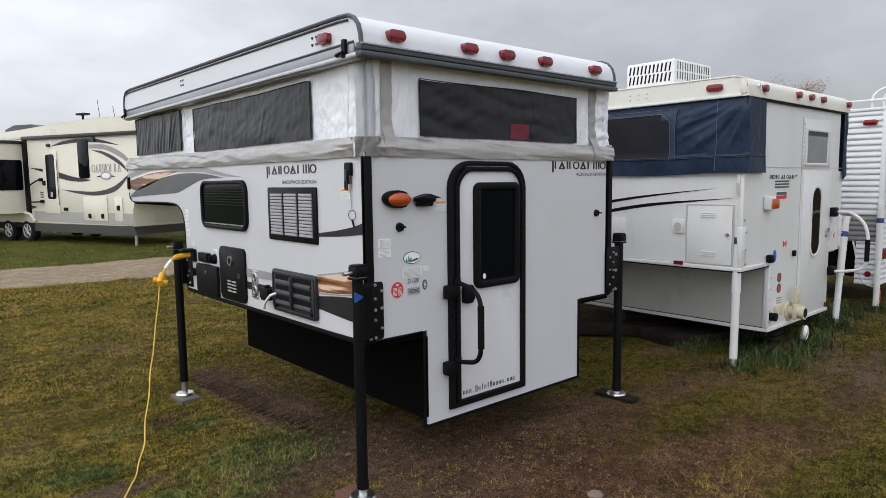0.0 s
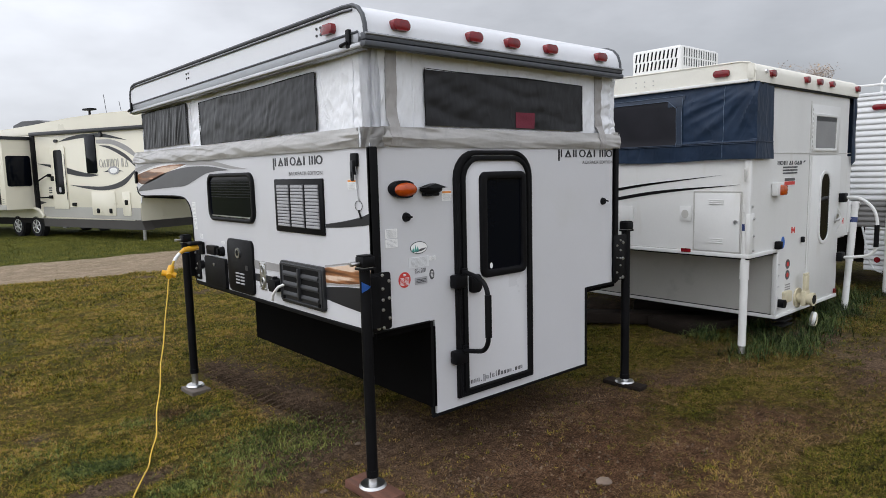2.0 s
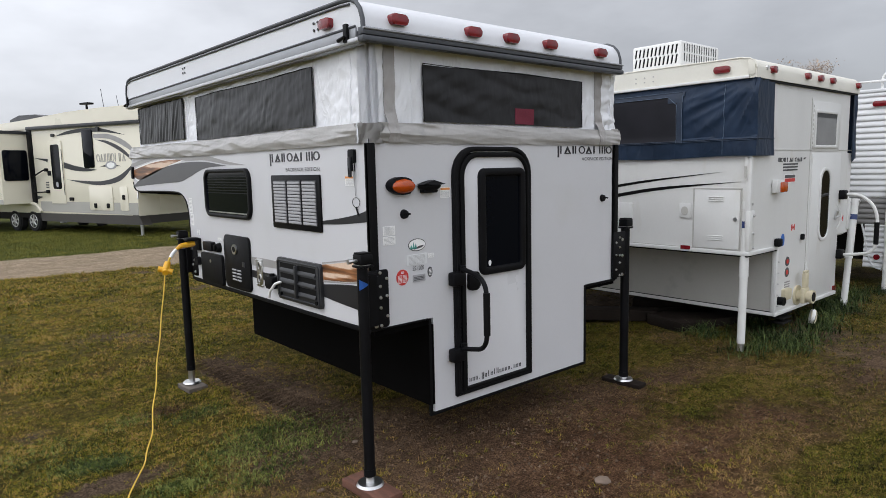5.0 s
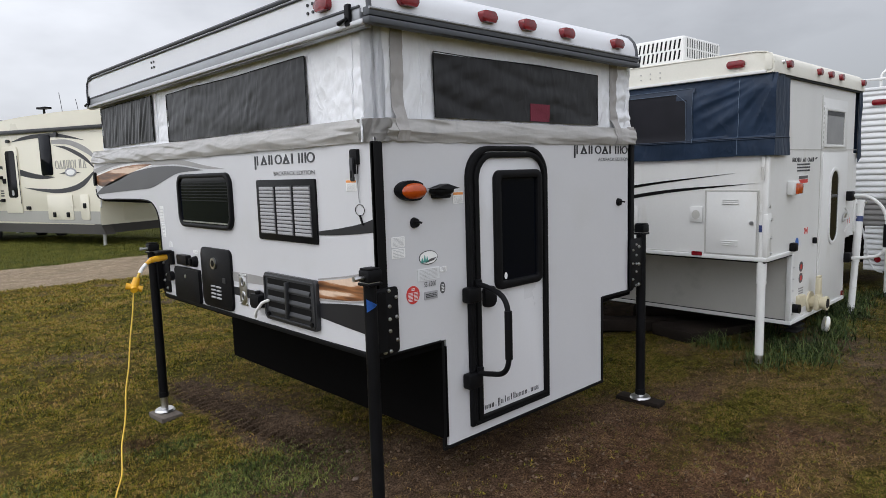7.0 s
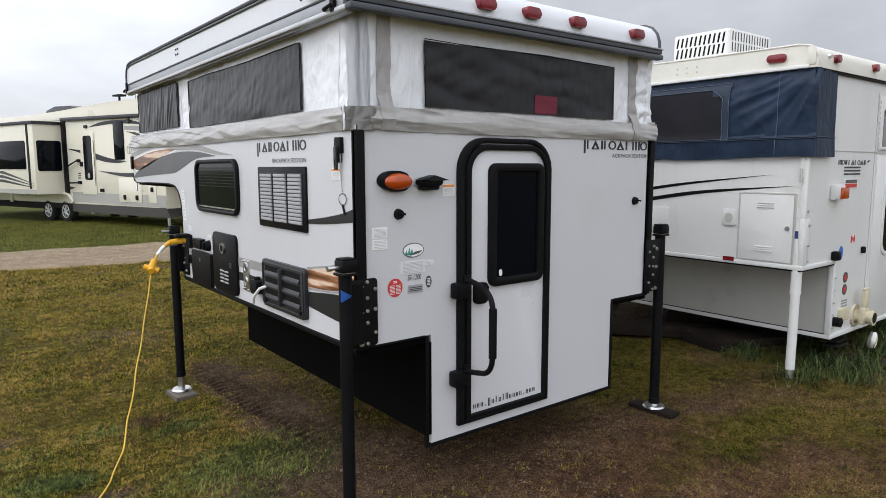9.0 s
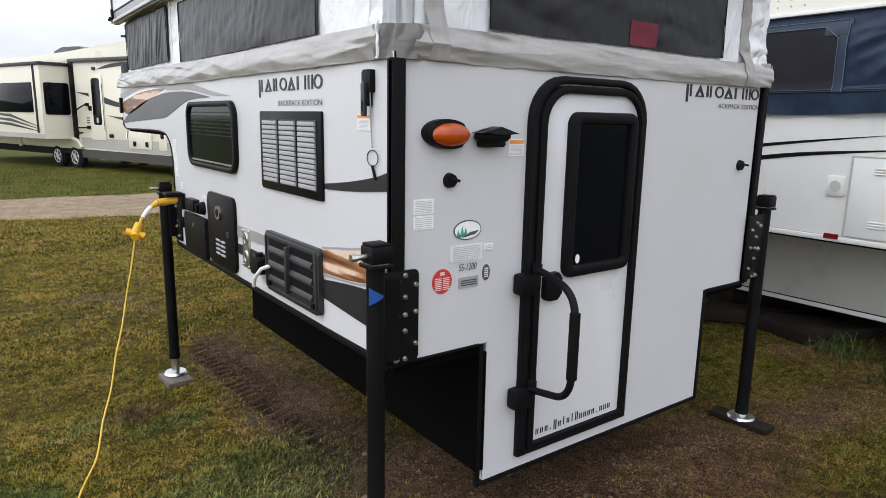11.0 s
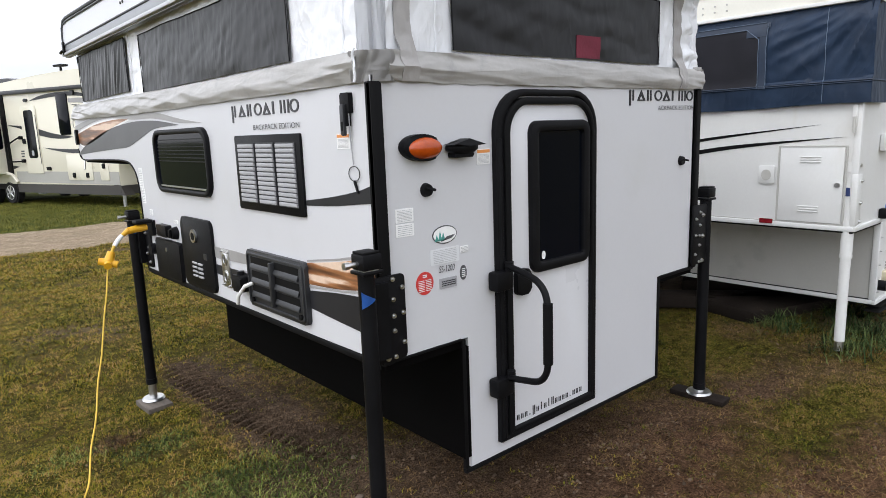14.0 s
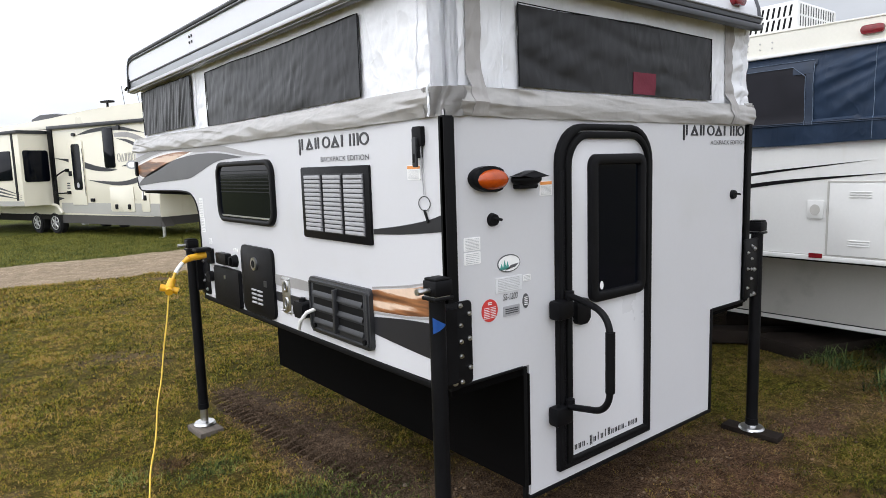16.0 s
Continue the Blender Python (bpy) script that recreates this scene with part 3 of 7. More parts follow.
tagged(new("ground", me), "patchy autumn lawn with bare brown soil and a gravel lane", "ground", kind="structure")

# ---- pop-up truck camper on black jacks ----
XL, XR, YR, YN, YC = 1.745, 3.735, 2.46, 6.25, 4.88
SIDE = Plane((XL, 0, 0), (0, -1, 0), (0, 0, 1))
REAR = Plane((0, YR, 0), (1, 0, 0), (0, 0, 1))
ZW, ZT = 0.79, 1.71
cab = thing("truck_camper", (2.74, 4.0, 0.27), "white pop-up truck camper with raised tent roof standing on black jacks", "camper")

# side walls: the lower body with the stepped overhang at its front
side_out = [(-YR, ZW), (-YR, ZT), (-YN, ZT), (-YN - 0.03, 1.60), (-YN + 0.02, 1.47), (-YN + 0.09, 1.425)]
side_out += [(-5.16, 1.425), (-5.03, 1.41), (-4.93, 1.365), (-4.885, 1.29), (-4.875, 1.15), (-YC, 0.768)]
part("side_wall", plate(SIDE, side_out, -0.04, 0.0), PANEL, cab)
SIDE2 = Plane((XR, 0, 0), (0, 1, 0), (0, 0, 1))
part("side_wall", plate(SIDE2, [(-u, v) for u, v in side_out], -0.04, 0.0), PANEL, cab)
rear_out = [(2.116, 0.275), (3.402, 0.275), (3.402, ZW), (XR - 0.001, ZW), (XR - 0.001, ZT), (XL + 0.001, ZT), (XL + 0.001, ZW), (2.116, ZW)]
part("rear_wall", plate(REAR, rear_out, -0.035, 0.0), PANEL, cab)
part("front_wall", box(XL + 0.04, XR - 0.04, YN - 0.04, YN - 0.005, 1.43, ZT), PANEL, cab)
part("bulkhead", box(XL + 0.04, XR - 0.04, YC - 0.06, YC - 0.02, 0.77, 1.43), PANEL, cab)
part("overhang_floor", box(XL + 0.03, XR - 0.03, YC - 0.05, YN - 0.06, 1.40, 1.425), BLACKB, cab)
part("wing_floor", box(XL + 0.004, 2.10, YR + 0.004, YC - 0.01, 0.755, 0.787), BLACKB, cab, "black underside of the side wing")
part("wing_floor", box(3.40, XR - 0.004, YR + 0.004, YC - 0.01, 0.755, 0.787), BLACKB, cab)
part("basin_side", box(2.082, 2.115, YR - 0.004, 4.60, 0.322, 0.757), BLACKB, cab, "matt black lower side board")
part("basin_side", box(3.385, 3.40, YR + 0.037, 4.62, 0.310, 0.757), BLACKB, cab)
part("basin_front", box(2.115, 3.385, 4.57, 4.595, 0.322, 0.757), BLACKB, cab)
part("basin_floor", box(2.10, 3.40, YR + 0.03, 4.598, 0.312, 0.3225), BLACKB, cab)
# black edge mouldings
bm = bmesh.new()
add_plate(bm, SIDE, rounded(-YR - 0.001, -YR + 0.018, ZW - 0.005, 1.691, 0.004), -0.01, 0.016, 0.004)
add_plate(bm, REAR, rounded(XL - 0.016, XL + 0.030, ZW - 0.005, 1.691, 0.006), -0.01, 0.014, 0.005)
part("corner_moulding", bm, BLACKR, cab, "black corner moulding")
bm = bmesh.new()
add_plate(bm, REAR, rounded(XR - 0.024, XR + 0.012, ZW - 0.005, 1.691, 0.006), -0.01, 0.014, 0.005)
part("corner_moulding", bm, BLACKR, cab)
for a, b in (((2.083, 0.262), (3.412, 0.278)), ((2.083, 0.278), (2.099, ZW)), ((3.396, 0.278), (3.412, ZW)), ((3.412, ZW - 0.014), (XR, ZW + 0.002)), ((XL, ZW - 0.006), (2.083, ZW + 0.003))):
    part("edge_trim", plate(REAR, rounded(a[0], b[0], a[1], b[1], 0.003, 2), -0.01, 0.007, 0.002), BLACKR, cab)
bm = tube([SIDE.at(u, v, 0.0) for u, v in curve2([(-YN + 0.0, 1.50), (-YN + 0.09, 1.424), (-5.7, 1.424), (-5.16, 1.424), (-4.98, 1.395), (-4.895, 1.31), (-4.876, 1.15), (-YC, 0.775)], 5)], 0.006, 6)
part("edge_trim", bm, BLACKR, cab)
part("edge_trim", box(XL - 0.006, XL + 0.006, YR + 0.02, YC, 0.762, 0.786, 0.004), BLACKR, cab)

# graphics on the side
DEC = 0.0025
for pts, m, lab in (
    ([(-6.27, 1.455), (-6.0, 1.53), (-5.45, 1.612), (-4.95, 1.648), (-4.5, 1.645), (-4.12, 1.612), (-4.5, 1.60), (-4.8, 1.545), (-5.0, 1.508), (-5.25, 1.497), (-5.75, 1.478)], GREY_D, "charcoal swoosh decal"),
    ([(-6.27, 1.665), (-5.8, 1.70), (-5.0, 1.705), (-4.5, 1.69), (-4.1, 1.64), (-3.82, 1.612), (-4.12, 1.622), (-4.5, 1.656), (-4.85, 1.662), (-5.5, 1.69), (-6.27, 1.63)], GREY_L, "silver swoosh decal"),
    ([(-6.27, 1.60), (-5.75, 1.655), (-5.3, 1.675), (-4.93, 1.672), (-5.3, 1.628), (-5.75, 1.555), (-6.07, 1.522), (-6.27, 1.565)], BROWN, "copper fading decal"),
    ([(-2.90, 1.303), (-2.72, 1.325), (-2.56, 1.352), (-2.464, 1.378), (-2.464, 1.318), (-2.7, 1.295), (-2.90, 1.284)], BLACKD, "charcoal swoosh decal"),
    ([(-2.93, 1.066), (-2.7, 1.10), (-2.464, 1.145), (-2.464, 1.035), (-2.7, 1.00), (-2.93, 0.985)], BROWN, "copper fading decal"),
    ([(-2.93, 0.960), (-2.7, 0.985), (-2.464, 1.0), (-2.464, 0.862), (-2.7, 0.876), (-2.93, 0.893)], BLACKD, "charcoal lower decal"),
    ([(-3.86, 1.03), (-3.6, 1.035), (-3.43, 1.032), (-3.43, 0.99), (-3.6, 0.985), (-3.82, 0.98)], GREY_L, "silver decal"),
    ([(-3.82, 0.945), (-3.6, 0.948), (-3.43, 0.948), (-3.43, 0.895), (-3.6, 0.898), (-3.82, 0.90)], BLACKD, "charcoal decal"),
):
    if m is BROWN and pts[0][1] > 1.3:
        part("side_decal", plate(SIDE, swoosh([(u + (0.10 if k == 3 else 0.0), v + (0.011 if k < 3 else 0.004 if k == 3 else -0.012)) for k, (u, v) in enumerate(pts)]), 0, DEC * 0.6), LABELW, cab, "white decal outline", flat=True)
    part("side_decal", plate(SIDE, swoosh(pts), 0, DEC), m, cab, lab, flat=True)
bm = bmesh.new()
add_plate(bm, SIDE, [(-2.93, 1.078), (-2.7, 1.112), (-2.464, 1.158), (-2.464, 1.150), (-2.7, 1.105), (-2.93, 1.071)], 0, DEC)
add_plate(bm, SIDE, [(-2.93, 0.981), (-2.7, 0.996), (-2.464, 1.030), (-2.464, 1.018), (-2.7, 0.990), (-2.93, 0.972)], 0, DEC)
part("side_decal", bm, GREY_L, cab, "thin silver pinstripes", flat=True)
emblem("maker_mark", SIDE, -3.492, -2.903, 1.620, 1.668, 8, INK, cab)
words("lettering", "BACKPACK EDITION", SIDE, -3.285, 1.565, 0.020, INK, cab, width=0.375)
emblem("maker_mark", REAR, 3.118, 3.690, 1.636, 1.684, 8, BLACKD, cab)
words("lettering", "ACKPACK EDITION", REAR, 3.365, 1.594, 0.020, INK, cab, width=0.33)

# side window
W = (-4.50, -3.755, 1.265, 1.592)
win = part("side_window", plate(SIDE, rounded(*W, 0.075), 0, 0.022, 0.008, hole=rounded(W[0] + 0.030, W[1] - 0.030, W[2] + 0.026, W[3] - 0.026, 0.055)), BLACKP, cab, "dark sliding window in a black frame")
part("pane", plate(SIDE, rounded(W[0] + 0.03, W[1] - 0.03, W[2] + 0.028, W[3] - 0.024, 0.05), 0.002, 0.010), GLASS, win)
for k in range(7):
    v = W[3] - 0.055 - 0.018 * k
    part("blind_slat", plate(SIDE, rounded(W[0] + 0.05, W[1] - 0.05, v, v + 0.005, 0.002, 2), 0.0095, 0.0112), BLACKP, win)
part("sill_drip", plate(SIDE, rounded(W[0] + 0.05, W[1] - 0.05, W[2] + 0.032, W[2] + 0.040, 0.003), 0.010, 0.014), STEEL, win)
# refrigerator vent
V = (-3.462, -2.905, 1.240, 1.545)
vent = part("fridge_vent", plate(SIDE, rounded(*V, 0.008), 0, 0.010, 0.003), BLACKP, cab, "black framed vent with three grey louvre columns")
cw = (V[1] - V[0] - 0.10) / 3
for c in range(3):
    u0 = V[0] + 0.034 + c * (cw + 0.016)
    part("louvre_panel", plate(SIDE, rounded(u0, u0 + cw, V[2] + 0.03, V[3] - 0.03, 0.006), 0.008, 0.0125), CHAR, vent)
    for r in range(13):
        v0 = V[2] + 0.034 + r * 0.0184
        part("louvre", plate(SIDE, [(u0 + 0.006, v0), (u0 + cw - 0.006, v0), (u0 + cw - 0.007, v0 + 0.0145), (u0 + 0.007, v0 + 0.0145)], 0.012, 0.019, 0.003), GREYP, vent)
# generator hatch with six openings
L = (-3.43, -2.925, 0.822, 1.068)
gen = part("louvred_hatch", plate(SIDE, rounded(*L, 0.022), 0, 0.020, 0.007), CHAR, cab, "charcoal plastic louvred hatch")
for c in range(2):
    for r in range(3):
        u0, v0 = L[0] + 0.048 + c * 0.213, L[2] + 0.050 + r * 0.0605
        part("slot", plate(SIDE, rounded(u0, u0 + 0.196, v0, v0 + 0.048, 0.004, 2), 0.019, 0.0215), BLACKR, gen)
        bm = bmesh.new()
        prof3 = [(v0 - 0.003, 0.0195), (v0 + 0.019, 0.0212), (v0 + 0.017, 0.0225), (v0 + 0.003, 0.029), (v0 - 0.003, 0.029)]
        ends = [[bm.verts.new(SIDE.at(u, v, d)) for v, d in prof3] for u in (u0 + 0.001, u0 + 0.195)]
        for k in range(5):
            bm.faces.new((ends[0][k], ends[0][(k + 1) % 5], ends[1][(k + 1) % 5], ends[1][k]))
        bm.faces.new(ends[0][::-1])
        bm.faces.new(ends[1])
        part("slat", bm, CHAR, gen)
part("mullion", plate(SIDE, rounded(L[0] + 0.242, L[0] + 0.260, L[2] + 0.03, L[3] - 0.03, 0.004, 2), 0.019, 0.040, 0.003), CHAR, gen)
part("rim", plate(SIDE, rounded(L[0] + 0.012, L[1] - 0.012, L[2] + 0.012, L[3] - 0.012, 0.016), 0.019, 0.026, 0.002, hole=rounded(L[0] + 0.022, L[1] - 0.022, L[2] + 0.022, L[3] - 0.022, 0.012)), CHAR, gen)
for u in (L[0] + 0.05, L[1] - 0.04):
    part("latch", rod(SIDE.at(u, L[2] + 0.030, 0.018), SIDE.at(u, L[2] + 0.030, 0.030), 0.011), BLACKR, gen)
part("drain_tube", tube([SIDE.at(u, v, d) for u, v, d in ((-3.375, 0.925, 0.02), (-3.40, 0.91, 0.05), (-3.44, 0.865, 0.065), (-3.465, 0.825, 0.06))], 0.0085), JACKW, cab, "short white drain tube")
# furnace door, service door and fittings
Fd = (-4.215, -3.818, 0.795, 1.152)
fur = part("furnace_door", plate(SIDE, rounded(*Fd, 0.04), 0, 0.016, 0.005), BLACKP, cab, "glossy black furnace access door")
part("flue", rod(SIDE.at(-4.03, 1.062, 0.014), SIDE.at(-4.03, 1.062, 0.026), 0.034), STEEL, fur)
part("flue_throat", rod(SIDE.at(-4.03, 1.062, 0.0255), SIDE.at(-4.03, 1.062, 0.028), 0.020), BLACKR, fur)
part("catch", plate(SIDE, rounded(-3.925, -3.885, 0.955, 0.985, 0.004), 0.015, 0.020), CHAR, fur)
for c in range(2):
    for r in range(4):
        u0, v0 = -4.085 + c * 0.075, 0.852 + r * 0.022
        part("slot", plate(SIDE, rounded(u0, u0 + 0.058, v0, v0 + 0.010, 0.004, 3), 0.015, 0.022, 0.002), GREYP, fur)
svc = part("service_door", plate(SIDE, rounded(-4.635, -4.258, 0.785, 0.998, 0.016), 0, 0.022, 0.007), BLACKP, cab, "black plastic service door")
part("lock", rod(SIDE.at(-4.455, 0.945, 0.02), SIDE.at(-4.455, 0.945, 0.026), 0.012), STEEL, svc)
part("cable_cover", plate(SIDE, rounded(-4.55, -4.40, 1.018, 1.082, 0.008), 0, 0.035, 0.007), BLACKP, cab)
fill = part("water_fill", rod(SIDE.at(-4.325, 1.048, 0), SIDE.at(-4.325, 1.048, 0.03), 0.036, 0.03, n=18), BLACKP, cab)
part("cap", box(XL - 0.045, XL - 0.03, 4.315, 4.335, 1.025, 1.07, 0.004), BLACKR, fill)
part("water_inlet", rod(SIDE.at(-4.72, 0.92, 0), SIDE.at(-4.72, 0.92, 0.03), 0.032, n=18), BLACKP, cab)
part("power_inlet", plate(SIDE, rounded(-4.76, -4.67, 1.0, 1.09, 0.008), 0, 0.02, 0.004), BLACKP, cab)
part("power_inlet_hood", box(XL - 0.11, XL - 0.015, 4.655, 4.735, 1.075, 1.10, 0.010), BLACKP, cab, "open black inlet flap")
con = part("tie_down_bracket", plate(SIDE, rounded(-3.738, -3.652, 0.852, 1.030, 0.006), 0, 0.006, 0.002), STEEL, cab, "bright steel bracket plate")
for v in (0.985, 0.902):
    part("eye_rim", plate(SIDE, ellipse(-3.695, v, 0.024, 0.030), 0.005, 0.012, 0.003, hole=ellipse(-3.695, v, 0.012, 0.018)), STEEL, con)
    part("eye", plate(SIDE, ellipse(-3.695, v, 0.012, 0.018), 0.005, 0.007), CHAR, con)
bolts(SIDE, ((-3.728, 1.020), (-3.662, 1.020), (-3.728, 0.862), (-3.662, 0.862)), con, 0.004, 0.006)
part("truck_socket", plate(SIDE, rounded(-3.548, -3.455, 0.868, 0.942, 0.012), 0, 0.045, 0.010), BLACKP, cab)
part("hinge_pin", rod(SIDE.at(-3.50, 0.935, 0.02), SIDE.at(-3.50, 0.958, 0.02), 0.016), BLACKP, cab)
# roof latch strap
lat = part("roof_latch", plate(SIDE, rounded(-2.612, -2.562, 1.60, 1.665, 0.006), 0, 0.018, 0.004), BLACKP, cab, "black roof latch with pull ring")
part("catch", plate(SIDE, rounded(-2.604, -2.574, 1.56, 1.605, 0.005), 0.003, 0.022, 0.005), BLACKP, lat)
part("lever", plate(SIDE, rounded(-2.600, -2.580, 1.530, 1.630, 0.006), 0.018, 0.028, 0.003), CHAR, lat, "dark metal latch lever")
part("lever_hole", plate(SIDE, rounded(-2.595, -2.585, 1.545, 1.575, 0.003), 0.027, 0.029), BLACKR, lat)
part("strap", tube([SIDE.at(-2.572, 1.62, 0.012), SIDE.at(-2.576, 1.53, 0.008), SIDE.at(-2.571, 1.438, 0.006)], 0.0022, 6), GREYP, lat)
part("ring", tube([SIDE.at(-2.571 + 0.032 * math.cos(a), 1.408 + 0.024 * math.sin(a), 0.005) for a in np.linspace(0, 2 * math.pi, 25)], 0.0016, 6), CHAR, lat)
part("pull_tab", tube([SIDE.at(-2.571, 1.386, 0.006), SIDE.at(-2.553, 1.346, 0.006)], 0.0045, 8), BLACKP, lat)


def label(pl, u0, u1, v0, v1, base=LABELW, rows=4, head=None, seed=1, ink=PRINT):
    st = part("sticker", plate(pl, rounded(u0, u1, v0, v1, 0.003, 2), 0, 0.002), base, cab, flat=True)
    w, h = u1 - u0, v1 - v0
    if head:
        part("band", plate(pl, rounded(u0 + 0.002, u1 - 0.002, v1 - h * 0.25, v1 - 0.002, 0.001, 2), 0.001, 0.003), head, st, flat=True)
        v1 -= h * 0.27
    bars("print", pl, u0 + w * 0.1, u1 - w * 0.1, v0 + h * 0.06, v1 - h * 0.06, rows * 2, ink, st, 0.0032, seed, cut=4, fill=0.30)
    return st


label(SIDE, -2.668, -2.592, 1.488, 1.537, head=LABELO, rows=4, seed=2)
label(SIDE, -4.862, -4.80, 1.27, 1.385, rows=5, seed=3)
label(SIDE, -4.842, -4.79, 1.18, 1.265, rows=4, seed=4)
label(SIDE, -4.74, -4.69, 1.115, 1.15, rows=3, seed=5)
label(SIDE, -4.35, -4.29, 1.098, 1.118, rows=2, seed=6)
label(SIDE, -4.64, -4.55, 1.03, 1.045, rows=1, seed=7)

# rear wall fittings
mk = part("marker_lamp", plate(REAR, ellipse(1.921, 1.483, 0.083, 0.044, turn=-0.06), 0, 0.03, 0.012), BLACKP, cab, "black lamp housing with amber lens")
bm = bmesh.new()
bmesh.ops.create_uvsphere(bm, u_segments=24, v_segments=14, radius=1, matrix=Matrix.Translation(REAR.at(1.929, 1.481, 0.022)) @ Matrix.Diagonal((0.072, 0.032, 0.036, 1)))
part("lens", bm, AMBER, mk, "amber lens")
bm = bmesh.new()
bmesh.ops.create_uvsphere(bm, u_segments=20, v_segments=12, radius=1, matrix=Matrix.Translation(REAR.at(2.095, 1.477, 0.022)) @ Matrix.Diagonal((0.072, 0.034, 0.026, 1)))
fold = part("folding_light", bm, BLACKP, cab, "small black porch light")
part("visor", plate(REAR, [(2.02, 1.487), (2.10, 1.507), (2.178, 1.485), (2.10, 1.480)], 0.01, 0.062, 0.004), BLACKP, fold)
part("base", plate(REAR, rounded(2.05, 2.14, 1.443, 1.462, 0.006), 0, 0.035, 0.005), BLACKP, fold)
for u, v in ((1.945, 1.343), (3.585, 1.347)):
    kb = part("tie_knob", rod(REAR.at(u, v, 0), REAR.at(u, v, 0.016), 0.024, 0.020, n=20), BLACKP, cab)
    part("hook", tube([REAR.at(u - 0.004, v + 0.006, 0.014), REAR.at(u + 0.008, v + 0.002, 0.034), REAR.at(u + 0.014, v, 0.036)], 0.005, 8), BLACKP, kb)
label(REAR, 2.184, 2.250, 1.412, 1.466, head=LABELO, rows=4, seed=8)
label(REAR, 1.813, 1.887, 1.245, 1.290, rows=4, seed=9)
label(REAR, 1.813, 1.887, 1.198, 1.240, rows=3, seed=10)
ov = part("oval_sticker", plate(REAR, ellipse(2.021, 1.183, 0.056, 0.032), 0, 0.002), GREY_D, cab, "oval sticker with teal trees and a river", flat=True)
part("field", plate(REAR, ellipse(2.021, 1.183, 0.052, 0.028), 0.001, 0.003), LABELW, ov, flat=True)
for k, (u, h) in enumerate(((1.983, 0.022), (1.998, 0.034), (2.012, 0.028))):
    part("tree_shape", plate(REAR, [(u - 0.009, 1.163), (u + 0.009, 1.163), (u, 1.163 + h)], 0.001, 0.004), TEAL, ov, flat=True)
part("river_shape", plate(REAR, [(2.0, 1.160), (2.05, 1.168), (2.068, 1.18), (2.03, 1.176)], 0.001, 0.004), GREY_D, ov, flat=True)
label(REAR, 1.953, 2.085, 1.082, 1.136, base=LABELC, rows=4, seed=11)
label(REAR, 2.09, 2.13, 1.108, 1.131, rows=2, seed=12)
words("lettering", "SS-1200", REAR, 1.988, 1.052, 0.023, INK, cab, width=0.073, shear=0.2)
rd = part("round_sticker", plate(REAR, ellipse(1.924, 1.027, 0.038, 0.040), 0, 0.002), LABELR, cab, "round red warning sticker", flat=True)
bars("print", REAR, 1.896, 1.921, 0.998, 1.040, 7, INKW, rd, 0.0032, 13, cut=2, fill=0.4)
bars("print", REAR, 1.927, 1.952, 0.998, 1.040, 7, INKW, rd, 0.0032, 17, cut=2, fill=0.4)
bars("print", REAR, 1.915, 1.933, 1.046, 1.058, 2, INKW, rd, 0.0032, 19, cut=2, fill=0.6)
nm = part("name_plate", plate(REAR, rounded(1.99, 2.07, 0.993, 1.03, 0.003, 2), 0, 0.003), GREYP, cab, "small engraved metal plate")
bars("print", REAR, 1.998, 2.062, 1.0, 1.022, 3, INK, nm, 0.0042, 14)
bk = part("round_sticker", plate(REAR, ellipse(2.103, 1.035, 0.016, 0.027), 0, 0.002), GREY_D, cab, "small black oval sticker", flat=True)
bars("print", REAR, 2.095, 2.111, 1.018, 1.052, 5, INKW, bk, 0.0032, 15, cut=2)

# entrance door
D = (2.262, 2.868, 0.326, 1.676)
door = part("entry_door", plate(REAR, rounded(D[0] + 0.05, D[1] - 0.03, 0.345, 1.64, (0.004, 0.004, 0.115, 0.115)), 0, 0.012, 0.004), DOORW, cab, "white entrance door with dark window")
n4 = (0.004, 0.004, 0.150, 0.150)
part("door_frame", plate(REAR, rounded(*D, n4), 0, 0.022, 0.007, hole=rounded(D[0] + 0.042, D[1] - 0.024, D[2] + 0.02, D[3] - 0.024, (0.004, 0.004, 0.13, 0.13))), BLACKP, cab, "black arched door frame")
part("frame_lip", plate(REAR, rounded(D[0] + 0.040, D[1] - 0.028, D[2] + 0.024, D[3] - 0.03, (0.004, 0.004, 0.128, 0.128)), 0, 0.030, 0.005, hole=rounded(D[0] + 0.070, D[1] - 0.045, D[2] + 0.042, D[3] - 0.056, (0.004, 0.004, 0.105, 0.105))), BLACKR, door)
part("hinge_strip", tube([REAR.at(D[0] + 0.018, v, 0.02) for v in (0.345, 0.9, 1.50)], 0.011, 8), BLACKP, door)
G = (2.442, 2.808, 0.972, 1.560)
part("window_frame", plate(REAR, rounded(*G, 0.045), 0.01, 0.034, 0.010, hole=rounded(G[0] + 0.047, G[1] - 0.042, G[2] + 0.042, G[3] - 0.042, 0.012)), BLACKP, door, "black rounded window frame")
part("window_pane", plate(REAR, rounded(G[0] + 0.045, G[1] - 0.04, G[2] + 0.04, G[3] - 0.04, 0.012), 0.012, 0.018), GLASS, door, "dark reflective glass")
pn = part("pane_sticker", plate(REAR, ellipse(2.522, 1.036, 0.011, 0.017), 0.017, 0.0195), LABELW, door, flat=True)
lk = part("door_lock", plate(REAR, rounded(2.352, 2.432, 0.902, 1.002, 0.02), 0.01, 0.036, 0.008), BLACKP, door, "black paddle lock")
for u0, v0 in ((2.222, 0.942), (2.214, 0.528)):
    part("handle_mount", box(u0, u0 + 0.09, YR - 0.055, YR - 0.001, v0, v0 + 0.075, 0.012), BLACKP, cab)
